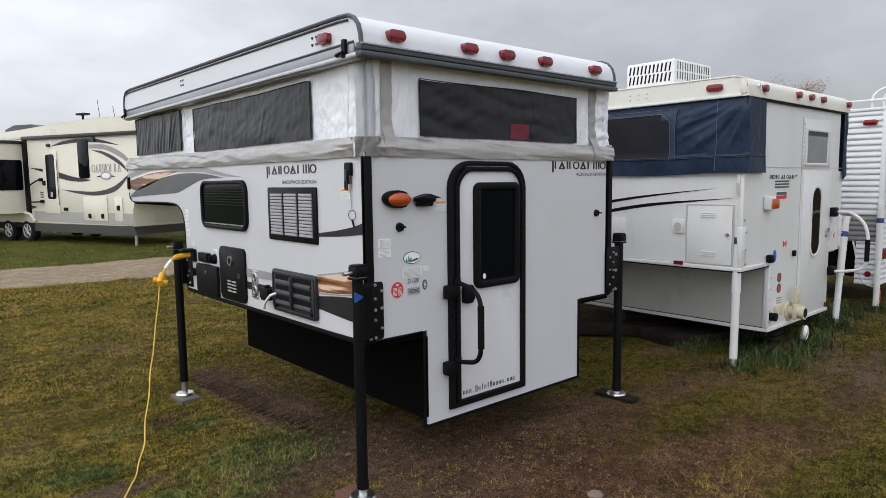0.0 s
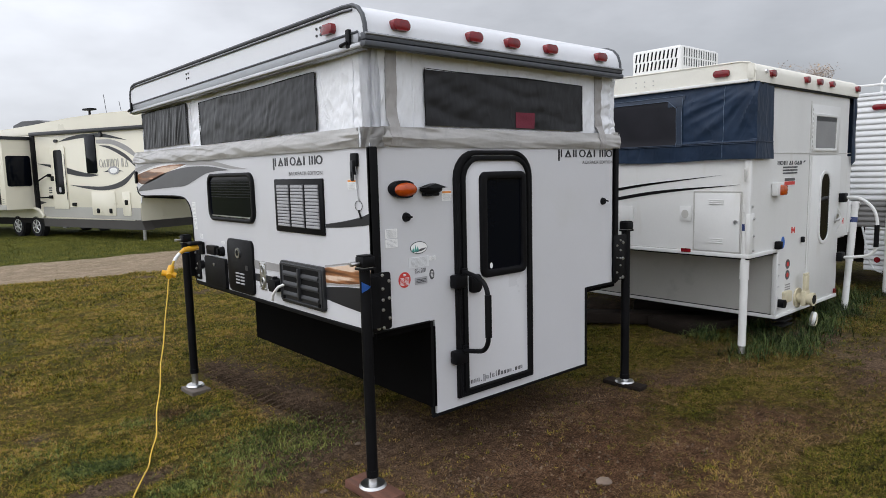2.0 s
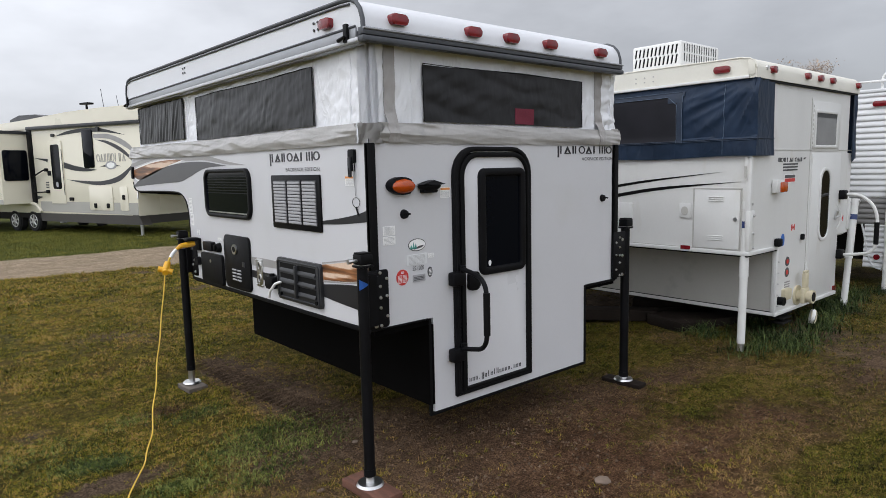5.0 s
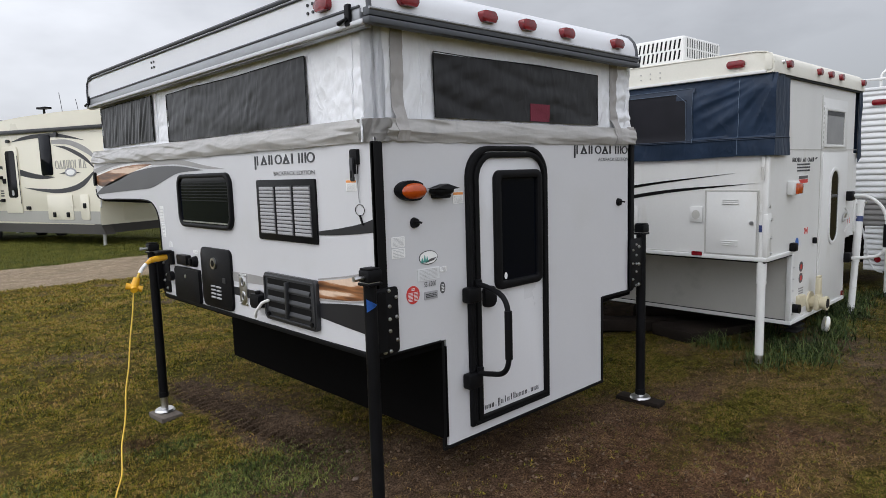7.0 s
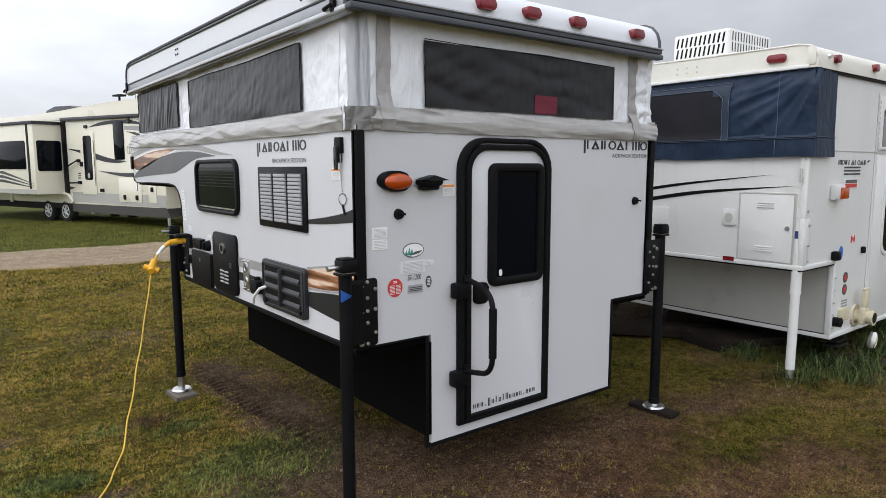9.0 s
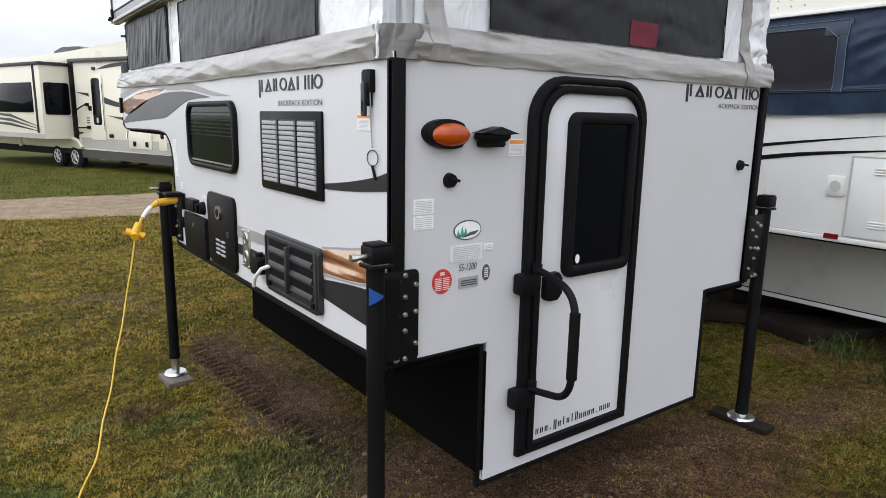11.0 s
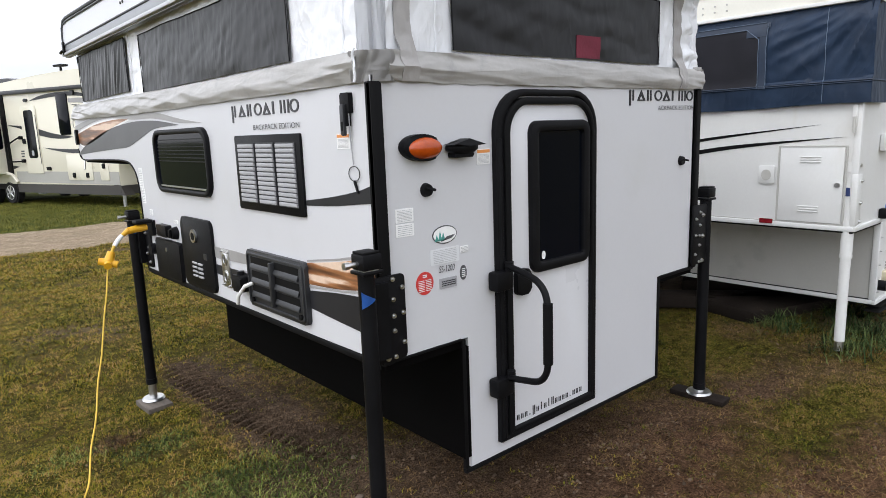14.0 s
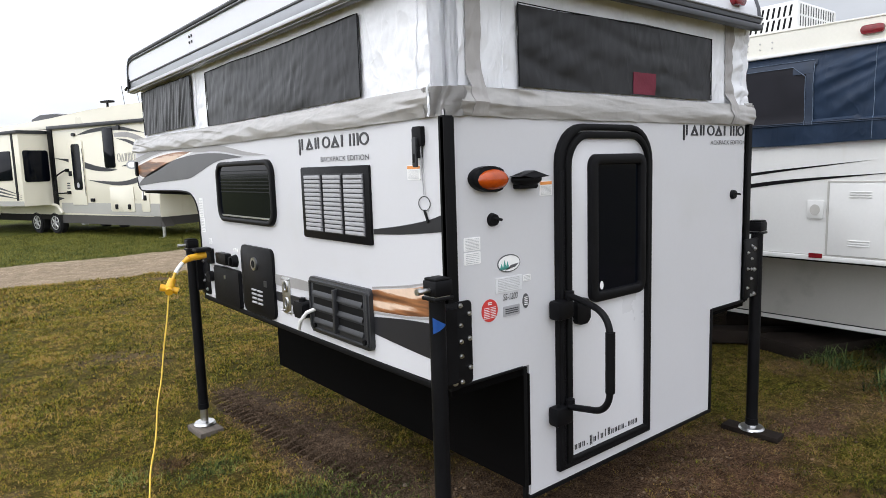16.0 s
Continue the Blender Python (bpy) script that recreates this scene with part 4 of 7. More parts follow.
grip = [(2.285, 2.405, 1.032), (2.275, 2.32, 1.02), (2.262, 2.25, 1.003), (2.256, 2.21, 0.965), (2.254, 2.198, 0.90), (2.254, 2.198, 0.74), (2.256, 2.21, 0.675), (2.262, 2.25, 0.635), (2.27, 2.32, 0.617), (2.28, 2.405, 0.60)]
gh = part("grab_handle", tube(spline(grip, 6), 0.0125, 12), BLACKP, cab, "black swing-out grab handle")
part("foam_grip", tube([(2.254, 2.198, z) for z in (0.935, 0.8, 0.715)], 0.0175, 14), BLACKR, gh)
for z in (1.03, 0.607):
    part("pivot", rod((2.29, 2.41, z - 0.015), (2.29, 2.41, z + 0.02), 0.017), BLACKP, gh)
bm = bmesh.new()
for k in range(18):
    a = 2.356 + 0.426 * k / 18
    h0, h1 = (0.388, 0.393) if k in (3, 14) else (0.388, 0.409) if k not in (4, 6, 8, 9) else (0.381 if k == 4 else 0.388, 0.421)
    for q in ((0.002, 0.0055), (0.0115, 0.0150)) if k not in (3, 6, 8, 14) else ((0.006, 0.0095),):
        add_plate(bm, REAR, [(a + q[0], h0), (a + q[1], h0), (a + q[1], h1), (a + q[0], h1)], 0.010, 0.0145)
part("web_address", bm, BLACKD, door, "row of small black bars along the foot of the door", flat=True)

# tent between body and roof
def wrinkle(u, v, k):
    """The folds of slack tent cloth: soft swells with sharp creases across them."""
    w = 0.008 * noise.noise((u * 4 + k, v * 2.2, k))
    for q, (a, c, amp) in enumerate(((4.0, 9.0, 0.007), (9.0, -5.0, 0.006), (-7.0, 14.0, 0.005), (19.0, 6.0, 0.003), (13.0, -21.0, 0.0025))):
        w += amp * abs(noise.noise((u * a + v * c, (v * a - u * c) * 0.55, k + 5 + q)))
    return w


ZS, ZR = 1.788, 2.19
SD = Plane((XL + 0.022, 0, 0), (0, -1, 0), (0, 0, 1))
RD = Plane((0, YR + 0.026, 0), (1, 0, 0), (0, 0, 1))
SE = Plane((XR - 0.022, 0, 0), (0, 1, 0), (0, 0, 1))


def fold_side(u, v):
    t = max(0.0, 1 - abs(u + 2.52) / 0.35) + max(0.0, 1 - abs(u + 4.74) / 0.13) * 0.8
    return wrinkle(u, v, 1.0) * (0.8 + 1.2 * t) + 0.007 * t * (abs(noise.noise((u * 13 + v * 4, v * 11 - u * 3, 43))) + 0.6 * abs(noise.noise((u * 21 - v * 17, v * 23, 44))))


def fold_rear(u, v):
    t = max(0.0, 1 - abs(u - 1.80) / 0.16) + 2.0 * max(0.0, 1 - abs(u - 3.66) / 0.22)
    return wrinkle(u, v, 7.0) * (0.8 + 1.0 * t) + 0.012 * t * abs(noise.noise((u * 7 + v * 5, v * 17, 41)))


def drape(u, v, k, under):
    """Limp window vinyl: pleated upright in the front pane, sagging in slanted folds in the others."""
    pleat = 1.0 if k == 9 and u < -4.8 else 0.18
    s = pleat * (0.011 * abs(noise.noise((u * 15 - v * 7, v * 1.6, k))) + 0.004 * noise.noise((u * 34 - v * 9, v * 3, k)))
    s += (1.1 - pleat) * (0.009 * abs(noise.noise((u * 2.2 + v * 7, v * 4 - u * 1.1, k + 1))) + 0.005 * abs(noise.noise((u * 5 - v * 11, v * 6, k + 4))))
    return 0.40 * under(u, v) + 0.012 + s


part("tent_liner", box(XL + 0.034, XR - 0.034, YR + 0.038, 5.99, ZS - 0.02, ZR), CANVAS, cab)
tent = part("tent_side", cloth(SD, -6.02, -2.528, ZS - 0.02, ZR, 380, 44, fold_side), CANVAS, cab, "white vinyl tent wall with loose folds")
part("tent_rear", cloth(RD, 1.812, 3.715, ZS - 0.02, ZR, 230, 44, fold_rear), CANVAS, cab, "white vinyl tent wall with loose folds")
part("tent_side", cloth(SE, 2.478, 6.02, ZS - 0.02, ZR, 90, 20, lambda u, v: 2.0 * wrinkle(u, v, 4.0)), CANVAS, cab)


def wrap(z0, z1, r0, f, nz=26, na=16, reach=0.02, dive=0.012):
    """Cloth that turns the rear corner, from the side wall round to the rear wall."""
    bm = bmesh.new()
    cx, cy = XL + 0.062, YR + 0.066
    rows = []
    for j in range(nz + 1):
        z = z0 + (z1 - z0) * j / nz
        row = []
        for i in range(-3, na + 4):
            t = i / na
            a = radians(180 + 90 * min(1.0, max(0.0, t)))
            r = r0 + f(t, z) - dive * max(0.0, -t, t - 1) * na / 3
            p = Vector((cx + r * math.cos(a), cy + r * math.sin(a), z))
            p.y += reach * max(0.0, -t) * na / 3
            p.x += reach * max(0.0, t - 1) * na / 3
            row.append(bm.verts.new(p))
        rows.append(row)
    for a, b in zip(rows, rows[1:]):
        for i in range(len(a) - 1):
            bm.faces.new((a[i], a[i + 1], b[i + 1], b[i]))
    bmesh.ops.solidify(bm, geom=bm.faces[:], thickness=0.003)
    return bm


part("tent_corner", wrap(ZS - 0.02, ZR, 0.060, lambda t, z: 0.007 * noise.noise((t * 3.5 + z * 2, z * 5, 3)) + 0.004 * noise.noise((t * 9, z * 13, 5)) - 0.016 * math.exp(-(((t - 0.62) / 0.09) ** 2))), CANVAS, cab, "gathered white vinyl at the tent corner")
part("skirt_corner", wrap(1.690, ZS - 0.004, 0.084, lambda t, z: 0.020 * abs(noise.noise((t * 1.5 + z * 9, z * 8 - t * 1.6, 8))) + 0.004 * abs(noise.noise((t * 3 - z * 12, z * 16, 2))) - 0.012 * math.exp(-(((t - 0.35 - 3 * (z - 1.73)) / 0.08) ** 2)), 22, 26, 0.035, 0.022), SKIRT, cab, "bunched grey vinyl at the skirt corner")
part("tent_front", box(1.80, 3.69, 5.99, 6.02, ZS - 0.02, ZR), CANVAS, cab)
for u0, u1, v0, v1 in ((-5.96, -4.885, 1.825, 2.128), (-4.615, -2.958, 1.80, 2.102)):
    w1 = (lambda a, b: (lambda u: b + 0.003 * math.sin((u - a) * 5) - 0.002))(u0, v1)
    pw = part("tent_window", cloth(SD, u0, u1, v0, w1, 150, 24, lambda u, v: drape(u, v, 9, fold_side), 0.003), MESHW, cab, "smoked vinyl tent window")
    part("piping", tube([SD.at(u, v, drape(u, v, 9, fold_side) + 0.002) for u, v in [(u0, v0 + 0.001), (u0, v1 - 0.006), *[(u0 + (u1 - u0) * k / 30, w1(u0 + (u1 - u0) * k / 30)) for k in range(31)], (u1, v0)]], 0.0022, 6), BLACKR, pw)
pw = part("tent_window", cloth(RD, 2.095, 3.378, 1.80, lambda u: 2.085 + 0.006 * math.sin(u * 5), 130, 24, lambda u, v: drape(u, v, 2, fold_rear), 0.003), MESHW, cab, "smoked vinyl tent window")
part("piping", tube([RD.at(u, v, drape(u, v, 2, fold_rear) + 0.002) for u, v in ((2.095, 1.80), (2.095, 1.95), (2.095, 2.085), (2.3, 2.082), (2.7, 2.086), (3.1, 2.084), (3.378, 2.08), (3.378, 1.95), (3.378, 1.80))], 0.0022, 6), BLACKR, pw)
part("red_patch", cloth(RD, 2.765, 2.925, 1.805, 1.893, 8, 6, lambda u, v: drape(u, v, 2, fold_rear) + 0.003, 0.002), REDC, pw, "dull red cloth showing at the window")
for u in (2.03,):
    part("seam", tube([RD.at(u, v, fold_rear(u, v) + 0.002) for v in np.linspace(ZS, ZR, 14)], 0.003, 6), CANVAS, cab)
for u in (-2.60, -4.83):
    part("seam", tube([SD.at(u, v, fold_side(u, v) + 0.002) for v in np.linspace(ZS, ZR, 14)], 0.003, 6), CANVAS, cab)


def skirt_f(k):
    def f(u, v):
        h = (v - 1.69) / 0.10
        s = 0.010 * math.sin(math.pi * max(0, min(1, h))) + 0.008 * (1 - h) + 0.006 * noise.noise((u * 3, v * 9, k))
        end = max(0.0, 1 - min(abs(u + 2.46), abs(u + 6.2), abs(u - 1.75), abs(u - 3.72)) / 0.45)
        m = max(0.0, noise.noise((u * 1.7, 4, k)) + 0.35) + 1.2 * end
        s += 0.0035 * m * math.sin(v * 70 + 4.5 * noise.noise((u * 2.6, v * 5, k)))
        s += (0.007 + 0.010 * end) * abs(noise.noise((u * 2.4 + v * 14, v * 9 - u * 1.2, k + 9))) + 0.0025 * end * abs(noise.noise((u * 9 - v * 9, v * 16, k + 11)))
        for a, c, amp in ((1.2, 20.0, 0.005), (1.9, 13.0, 0.004), (-1.4, 16.0, 0.004)):
            r = 1 - abs(noise.noise((u * a + v * c, u * 1.3, k + c)))
            s += amp * (0.5 + end) * max(0.0, r - 0.7) / 0.3
        s += 0.002 * noise.noise((u * 3, v * 14, k + 2)) + 0.009 * end * noise.noise((u * 14 + v * 10, v * 18, k + 6))
        return s + 0.024
    return f


def low_edge(k):
    return lambda u: 1.690 + 0.006 * noise.noise((u * 2.5, k, 0)) + 0.0025 * noise.noise((u * 15, k, 3))


part("skirt_side", cloth(SD, -6.22, -2.50, lambda u: low_edge(1)(u) + 0.012 * max(0, -u - 4.6), lambda u: ZS + 0.008 * max(0, -u - 3.6), 420, 24, skirt_f(1.0)), SKIRT, cab, "grey vinyl tent skirt, creased")
part("skirt_rear", cloth(RD, 1.800, 3.745, low_edge(5), ZS, 230, 24, skirt_f(5.0)), SKIRT, cab, "grey vinyl tent skirt, creased")
part("skirt_side", cloth(SE, 2.44, 6.2, low_edge(8), ZS, 90, 10, skirt_f(8.0)), SKIRT, cab)

def tape_rear(u, v):
    """A strip that lies on the tent wall and runs down over the skirt."""
    over = skirt_f(5.0)(u, min(v, ZS)) + 0.005
    q = max(0.0, min(1.0, (v - ZS) / 0.05))
    return (over * (1 - q) + (fold_rear(u, v) + 0.006) * q) + 0.003 * noise.noise((u * 9, v * 11, 2))


part("hook_tape", cloth(RD, 1.856, 1.922, ZS - 0.096, ZR, 8, 44, tape_rear, 0.003), RIBBON, cab, "grey vertical fastening strip")
part("hook_tape", cloth(RD, 3.520, 3.588, ZS - 0.096, ZR, 8, 44, tape_rear, 0.003), RIBBON, cab, "grey vertical fastening strip")

def gathered(x, y, z0, z1, r, seed):
    """Cloth bunched into an upright roll with pinched folds."""
    bm = bmesh.new()
    rows = []
    for j in range(41):
        z = z0 + (z1 - z0) * j / 40
        row = []
        for i in range(18):
            a = 2 * math.pi * i / 18
            q = r * (0.75 + 0.9 * abs(noise.noise((math.cos(a) * 1.2, math.sin(a) * 1.2 + z * 9, seed + z * 14))))
            row.append(bm.verts.new((x + q * math.cos(a), y + q * math.sin(a), z)))
        rows.append(row)
    for a, b in zip(rows, rows[1:]):
        for i in range(18):
            bm.faces.new((a[i], a[(i + 1) % 18], b[(i + 1) % 18], b[i]))
    bm.faces.new(rows[0][::-1])
    bm.faces.new(rows[-1])
    return bm


part("tent_end", gathered(3.700, YR + 0.030, ZS, ZR - 0.03, 0.030, 2), CANVAS, cab, "white vinyl gathered at the tent end")
part("skirt_end", gathered(3.728, YR + 0.018, 1.695, ZS + 0.01, 0.036, 6), SKIRT, cab, "bunched grey vinyl at the skirt end")
part("corner_cord", tube([(XL - 0.034 + 0.003 * math.sin(k * 1.3), YR + 0.034 + 0.004 * math.cos(k * 0.9), 1.690 + 0.010 * k) for k in range(11)], 0.004, 6), CANVAS, cab, "white cord at the skirt corner")

# roof
RX0, RX1, RY0, RY1, RZ0, RZ1 = 1.705, 3.695, 2.405, 6.10, 2.192, 2.348
RS = Plane((RX0, 0, 0), (0, -1, 0), (0, 0, 1))
RR = Plane((0, RY0, 0), (1, 0, 0), (0, 0, 1))
prof = [(-RY0, RZ0), (-RY0 - 0.004, RZ0 + 0.05), (-RY0 - 0.02, RZ0 + 0.095), (-RY0 - 0.052, RZ0 + 0.13), (-RY0 - 0.10, RZ1 - 0.006), (-RY0 - 0.18, RZ1)]
prof += [(-RY1 + 0.16, RZ1 + 0.035), (-RY1 + 0.07, RZ1 + 0.025), (-RY1 + 0.02, RZ1 - 0.015), (-RY1, RZ1 - 0.07), (-RY1, RZ0 + 0.02)]
part("roof_shell", plate(RS, prof, -(RX1 - RX0), 0.0), ROOFM, cab, "white roof shell with rounded rear edge")
for pl, sgn in ((RS, 1), (Plane((RX1, 0, 0), (0, 1, 0), (0, 0, 1)), -1)):
    o = [(sgn * u, v) for u, v in prof]
    part("roof_edge_trim", tube([pl.at(u, v, 0.0) for u, v in o], 0.011, 8), RAILD, cab, "dark roof edge trim")
part("roof_edge_trim", tube([RS.at(u, v - 0.022, 0.004) for u, v in prof[4:8]], 0.006, 6), RAILD, cab)
part("side_rail", box(RX0 - 0.010, RX0 + 0.03, RY0 + 0.05, RY1 - 0.02, RZ0 - 0.030, RZ0 + 0.018, 0.004), RAIL, cab, "grey aluminium roof rail")
part("rail_bead", tube([RS.at(-RY0 - 0.05, RZ0 + 0.021, 0.010), RS.at(-4.0, RZ0 + 0.021, 0.010), RS.at(-RY1 + 0.02, RZ0 + 0.021, 0.010)], 0.006, 8), RAILD, cab)
part("side_rail", box(RX0 - 0.022, RX0 + 0.03, RY0 + 0.02, RY1 - 0.01, RZ0 - 0.050, RZ0 - 0.030, 0.005), RAILW, cab, "pale lower lip of the roof rail")
part("rail_gasket", box(RX0 - 0.004, RX0 + 0.03, RY0 + 0.03, RY1 - 0.02, RZ0 - 0.058, RZ0 - 0.049, 0.003), RAIL, cab)
part("rear_rail", box(RX0 - 0.01, RX1 + 0.01, RY0 - 0.012, RY0 + 0.03, RZ0 - 0.020, RZ0 + 0.014, 0.005), RAILD, cab, "dark rear roof rail")
part("rail_bead", tube([RR.at(RX0 - 0.01, RZ0 + 0.006, 0.014), RR.at(2.7, RZ0 + 0.006, 0.014), RR.at(RX1 + 0.01, RZ0 + 0.006, 0.014)], 0.005, 8), RAIL, cab)
part("rear_rail", box(RX0 - 0.016, RX1 + 0.016, RY0 - 0.018, RY0 + 0.03, RZ0 - 0.050, RZ0 - 0.024, 0.006), RAILD, cab)
part("side_rail", box(RX1 - 0.03, RX1 + 0.012, RY0 + 0.03, RY1 - 0.02, RZ0 - 0.034, RZ0 + 0.030, 0.006), RAILD, cab)
part("headliner", box(RX0 + 0.02, RX1 - 0.02, RY0 + 0.03, RY1 - 0.03, RZ0 - 0.02, RZ0 + 0.004), CANVAS, cab)


def clearance_lamp(pl, u, v, w, h, d0, parent):
    base = part("lamp_base", plate(pl, rounded(u - w / 2 + 0.004, u + w / 2 - 0.004, v - h / 2 + 0.004, v + h / 2 - 0.004, h * 0.3), d0 - 0.03, d0), CHAR, parent)
    part("lamp_lens", plate(pl, rounded(u - w / 2, u + w / 2, v - h / 2, v + h / 2, h * 0.36), d0 - 0.012, d0 + 0.024, 0.006), REDL, base, "red lamp lens")


for u in (1.900, 2.383, 2.668, 2.992, 3.476):
    clearance_lamp(RR, u, 2.256, 0.100, 0.050, -0.002, cab)
clearance_lamp(RS, -2.705, 2.266, 0.100, 0.048, 0.004, cab)
for u in (-2.795, -2.835, -4.65, -4.69):
    for v in (2.276, 2.308) if u < -4 else (2.258, 2.292):
        part("screw", rod(RS.at(u, v, 0), RS.at(u, v, 0.006), 0.007, n=8), CHAR, cab)
for u in (-2.52, -6.03):
    cl = part("roof_clip", plate(RS, rounded(u - 0.015, u + 0.015, RZ0 - 0.045, RZ0 + 0.04, 0.004), 0.012, 0.026, 0.003), BLACKP, cab)
    part("clip_hook", rod(RS.at(u - 0.05, RZ0 - 0.028, 0.03), RS.at(u + 0.01, RZ0 - 0.02, 0.035), 0.010, 0.006), BLACKP, cl)
part("nose_lamp", plate(SIDE, rounded(-6.24, -6.20, 1.53, 1.64, 0.01), 0, 0.02, 0.006), BLACKP, cab)
part("nose_hook", rod((XL + 0.02, 6.20, 1.42), (XL + 0.0, 6.16, 1.35), 0.006), STEEL, cab)


def jack(x, y, zfoot, top=1.18, crank=-1, bare=0.10, r=0.030):
    """A bolt-on corner jack that stands at (x, y) with its foot at zfoot."""
    j = part("jack", rod((x, y, zfoot + bare), (x, y, top - 0.06), r, n=20), BLACKP, cab, "black corner jack")
    part("inner_leg", rod((x, y, zfoot + 0.01), (x, y, zfoot + bare + 0.02), r - 0.006, n=18), STEEL, j, "bright steel inner leg")
    part("collar", rod((x, y, zfoot + bare), (x, y, zfoot + bare + 0.035), r + 0.003, n=20), BLACKP, j)
    part("foot_plate", rod((x, y, zfoot), (x, y, zfoot + 0.012), 0.068, 0.06, n=26), STEEL, j, "round steel foot plate")
    part("gear_head", box(x - 0.030, x + 0.040, y - 0.034, y + 0.034, top - 0.050, top, 0.006), BLACKP, j)
    part("head_cap", box(x - 0.026, x + 0.034, y - 0.030, y + 0.030, top - 0.001, top + 0.007, 0.003), BLACKR, j)
    part("head_flange", box(x - 0.034, x + 0.042, y - 0.036, y + 0.036, top - 0.064, top - 0.052, 0.003), BLACKP, j)
    part("weld_washer", box(x - 0.028, x + 0.028, y - 0.031, y + 0.031, top - 0.0525, top - 0.0500), STEEL, j)
    part("crank_stub", rod((x + crank * 0.03, y, top - 0.03), (x + crank * 0.066, y, top - 0.03), 0.0085), STEEL, j)
    part("crank_tip", rod((x + crank * 0.060, y, top - 0.03), (x + crank * 0.078, y, top - 0.03), 0.0115, n=8), STEEL, j)
    return j


JN = jack(1.656, 2.412, 0.05, 1.178, bare=0.045, r=0.0268)
JL = jack(1.690, 4.920, -0.052, 1.13)
JR = jack(3.855, 2.458, 0.050, 1.19, crank=1, bare=0.025)
for j, px, pz0, pz1 in ((JN, 1.656, 0.80, 1.085), (JR, 3.855, 0.80, 1.11)):
    s = 1 if px < 2 else -1
    x0, x1 = (px + 0.02, 1.822) if s > 0 else (3.69, px - 0.02)
    part("bracket", plate(REAR, rounded(x0, x1, pz0, pz1, 0.014), 0.0145, 0.022, 0.002), BLACKP, j, "black steel corner bracket")
    mid, hi = (1.772, 1.81) if s > 0 else (3.76, 3.72)
    bolts(REAR, [(mid, pz0 + k) for k in (0.012, 0.10, 0.150, 0.205, 0.272)] + [(hi, pz0 + k) for k in (0.055, 0.155, 0.24)], j, 0.006, 0.022)
    bolts(REAR, [(mid - s * 0.03, pz0 + k) for k in (0.015, 0.145, 0.255)], j, 0.0085, 0.022)
LS = Plane((XL, 0, 0), (0, -1, 0), (0, 0, 1))
part("bracket", plate(LS, rounded(-4.90, -4.76, 0.80, 1.08, 0.014), 0.001, 0.009, 0.002), BLACKP, JL, "black steel corner bracket")
bolts(LS, [(-4.80, 0.83), (-4.80, 0.92), (-4.80, 1.04), (-4.84, 0.88), (-4.84, 1.0)], JL, 0.008, 0.009)
part("arm", box(1.70, XL, 4.86, 4.95, 0.82, 1.06), BLACKP, JL)
part("arm", box(1.662, 1.742, 2.418, 2.442, 0.82, 1.07), BLACKP, JN)
part("arm", box(3.74, 3.84, YR - 0.005, 2.47, 0.82, 1.09), BLACKP, JR)
tri = bmesh.new()
cols = []
for k in range(9):
    a, hh = radians(200 + 12 * k), 0.026 * (1 - k / 8) + 0.001
    d = Vector((math.cos(a), math.sin(a), 0)) * 0.0292
    cols.append([tri.verts.new(Vector((1.656, 2.412, 1.035 + s * hh)) + d) for s in (-1, 1)])
for p, q in zip(cols, cols[1:]):
    tri.faces.new((p[0], q[0], q[1], p[1]))
bmesh.ops.solidify(tri, geom=tri.faces[:], thickness=-0.002)
part("blue_sticker", tri, LABELB, JN, "blue triangular sticker")
part("blue_sticker", rod((1.690, 4.920, 1.0), (1.690, 4.920, 1.035), 0.0315, n=18), LABELB, JL)

# ---- older white pop-up camper with navy tent ----
BX0, BX1, BY = 4.85, 6.95, 2.06
BL = Plane((BX0, 0, 0), (0, -1, 0), (0, 0, 1))
BR = Plane((0, BY, 0), (1, 0, 0), (0, 0, 1))
old = thing("truck_camper", (5.9, 3.6, 0.33), "older white pop-up truck camper with navy canvas on white jacks", "camper")
part("side_wall", box(BX0, BX0 + 0.04, BY + 0.03, 5.6, 0.885, 1.62), BWHITE, old)
part("side_wall", box(BX1 - 0.04, BX1, BY + 0.03, 5.6, 0.885, 1.62), BWHITE, old)
r_out = [(5.36, 0.33), (6.675, 0.33), (6.675, 0.875), (BX1, 0.875), (BX1, 1.62), (6.84, 1.62), (6.84, 2.15), (5.165, 2.15), (5.165, 1.62), (BX0, 1.62), (BX0, 0.875), (5.36, 0.875)]
part("rear_wall", plate(BR, r_out, -0.03, 0.0), BWHITE, old)
part("basin_side", box(5.365, 5.39, BY + 0.03, 4.6, 0.33, 0.86), BBEIGE, old, "grey-beige lower side panel")
part("basin_side", box(6.65, 6.672, BY + 0.03, 4.6, 0.33, 0.86), BBEIGE, old)
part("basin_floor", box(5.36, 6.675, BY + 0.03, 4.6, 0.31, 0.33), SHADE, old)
part("basin_front", box(5.39, 6.65, 4.57, 4.6, 0.33, 0.86), BBEIGE, old)
part("wing_floor", box(BX0 + 0.01, 5.37, BY + 0.03, 5.6, 0.855, 0.882), BBEIGE, old)
part("wing_floor", box(6.67, BX1 - 0.01, BY + 0.03, 5.6, 0.855, 0.882), BBEIGE, old)
part("front_wall", box(BX0 + 0.04, BX1 - 0.04, 5.55, 5.6, 0.885, 2.15), BWHITE, old)
part("sill_trim", box(BX0 - 0.014, BX0 + 0.02, BY - 0.004, 5.6, 0.862, 0.892, 0.005), BWHITE, old)
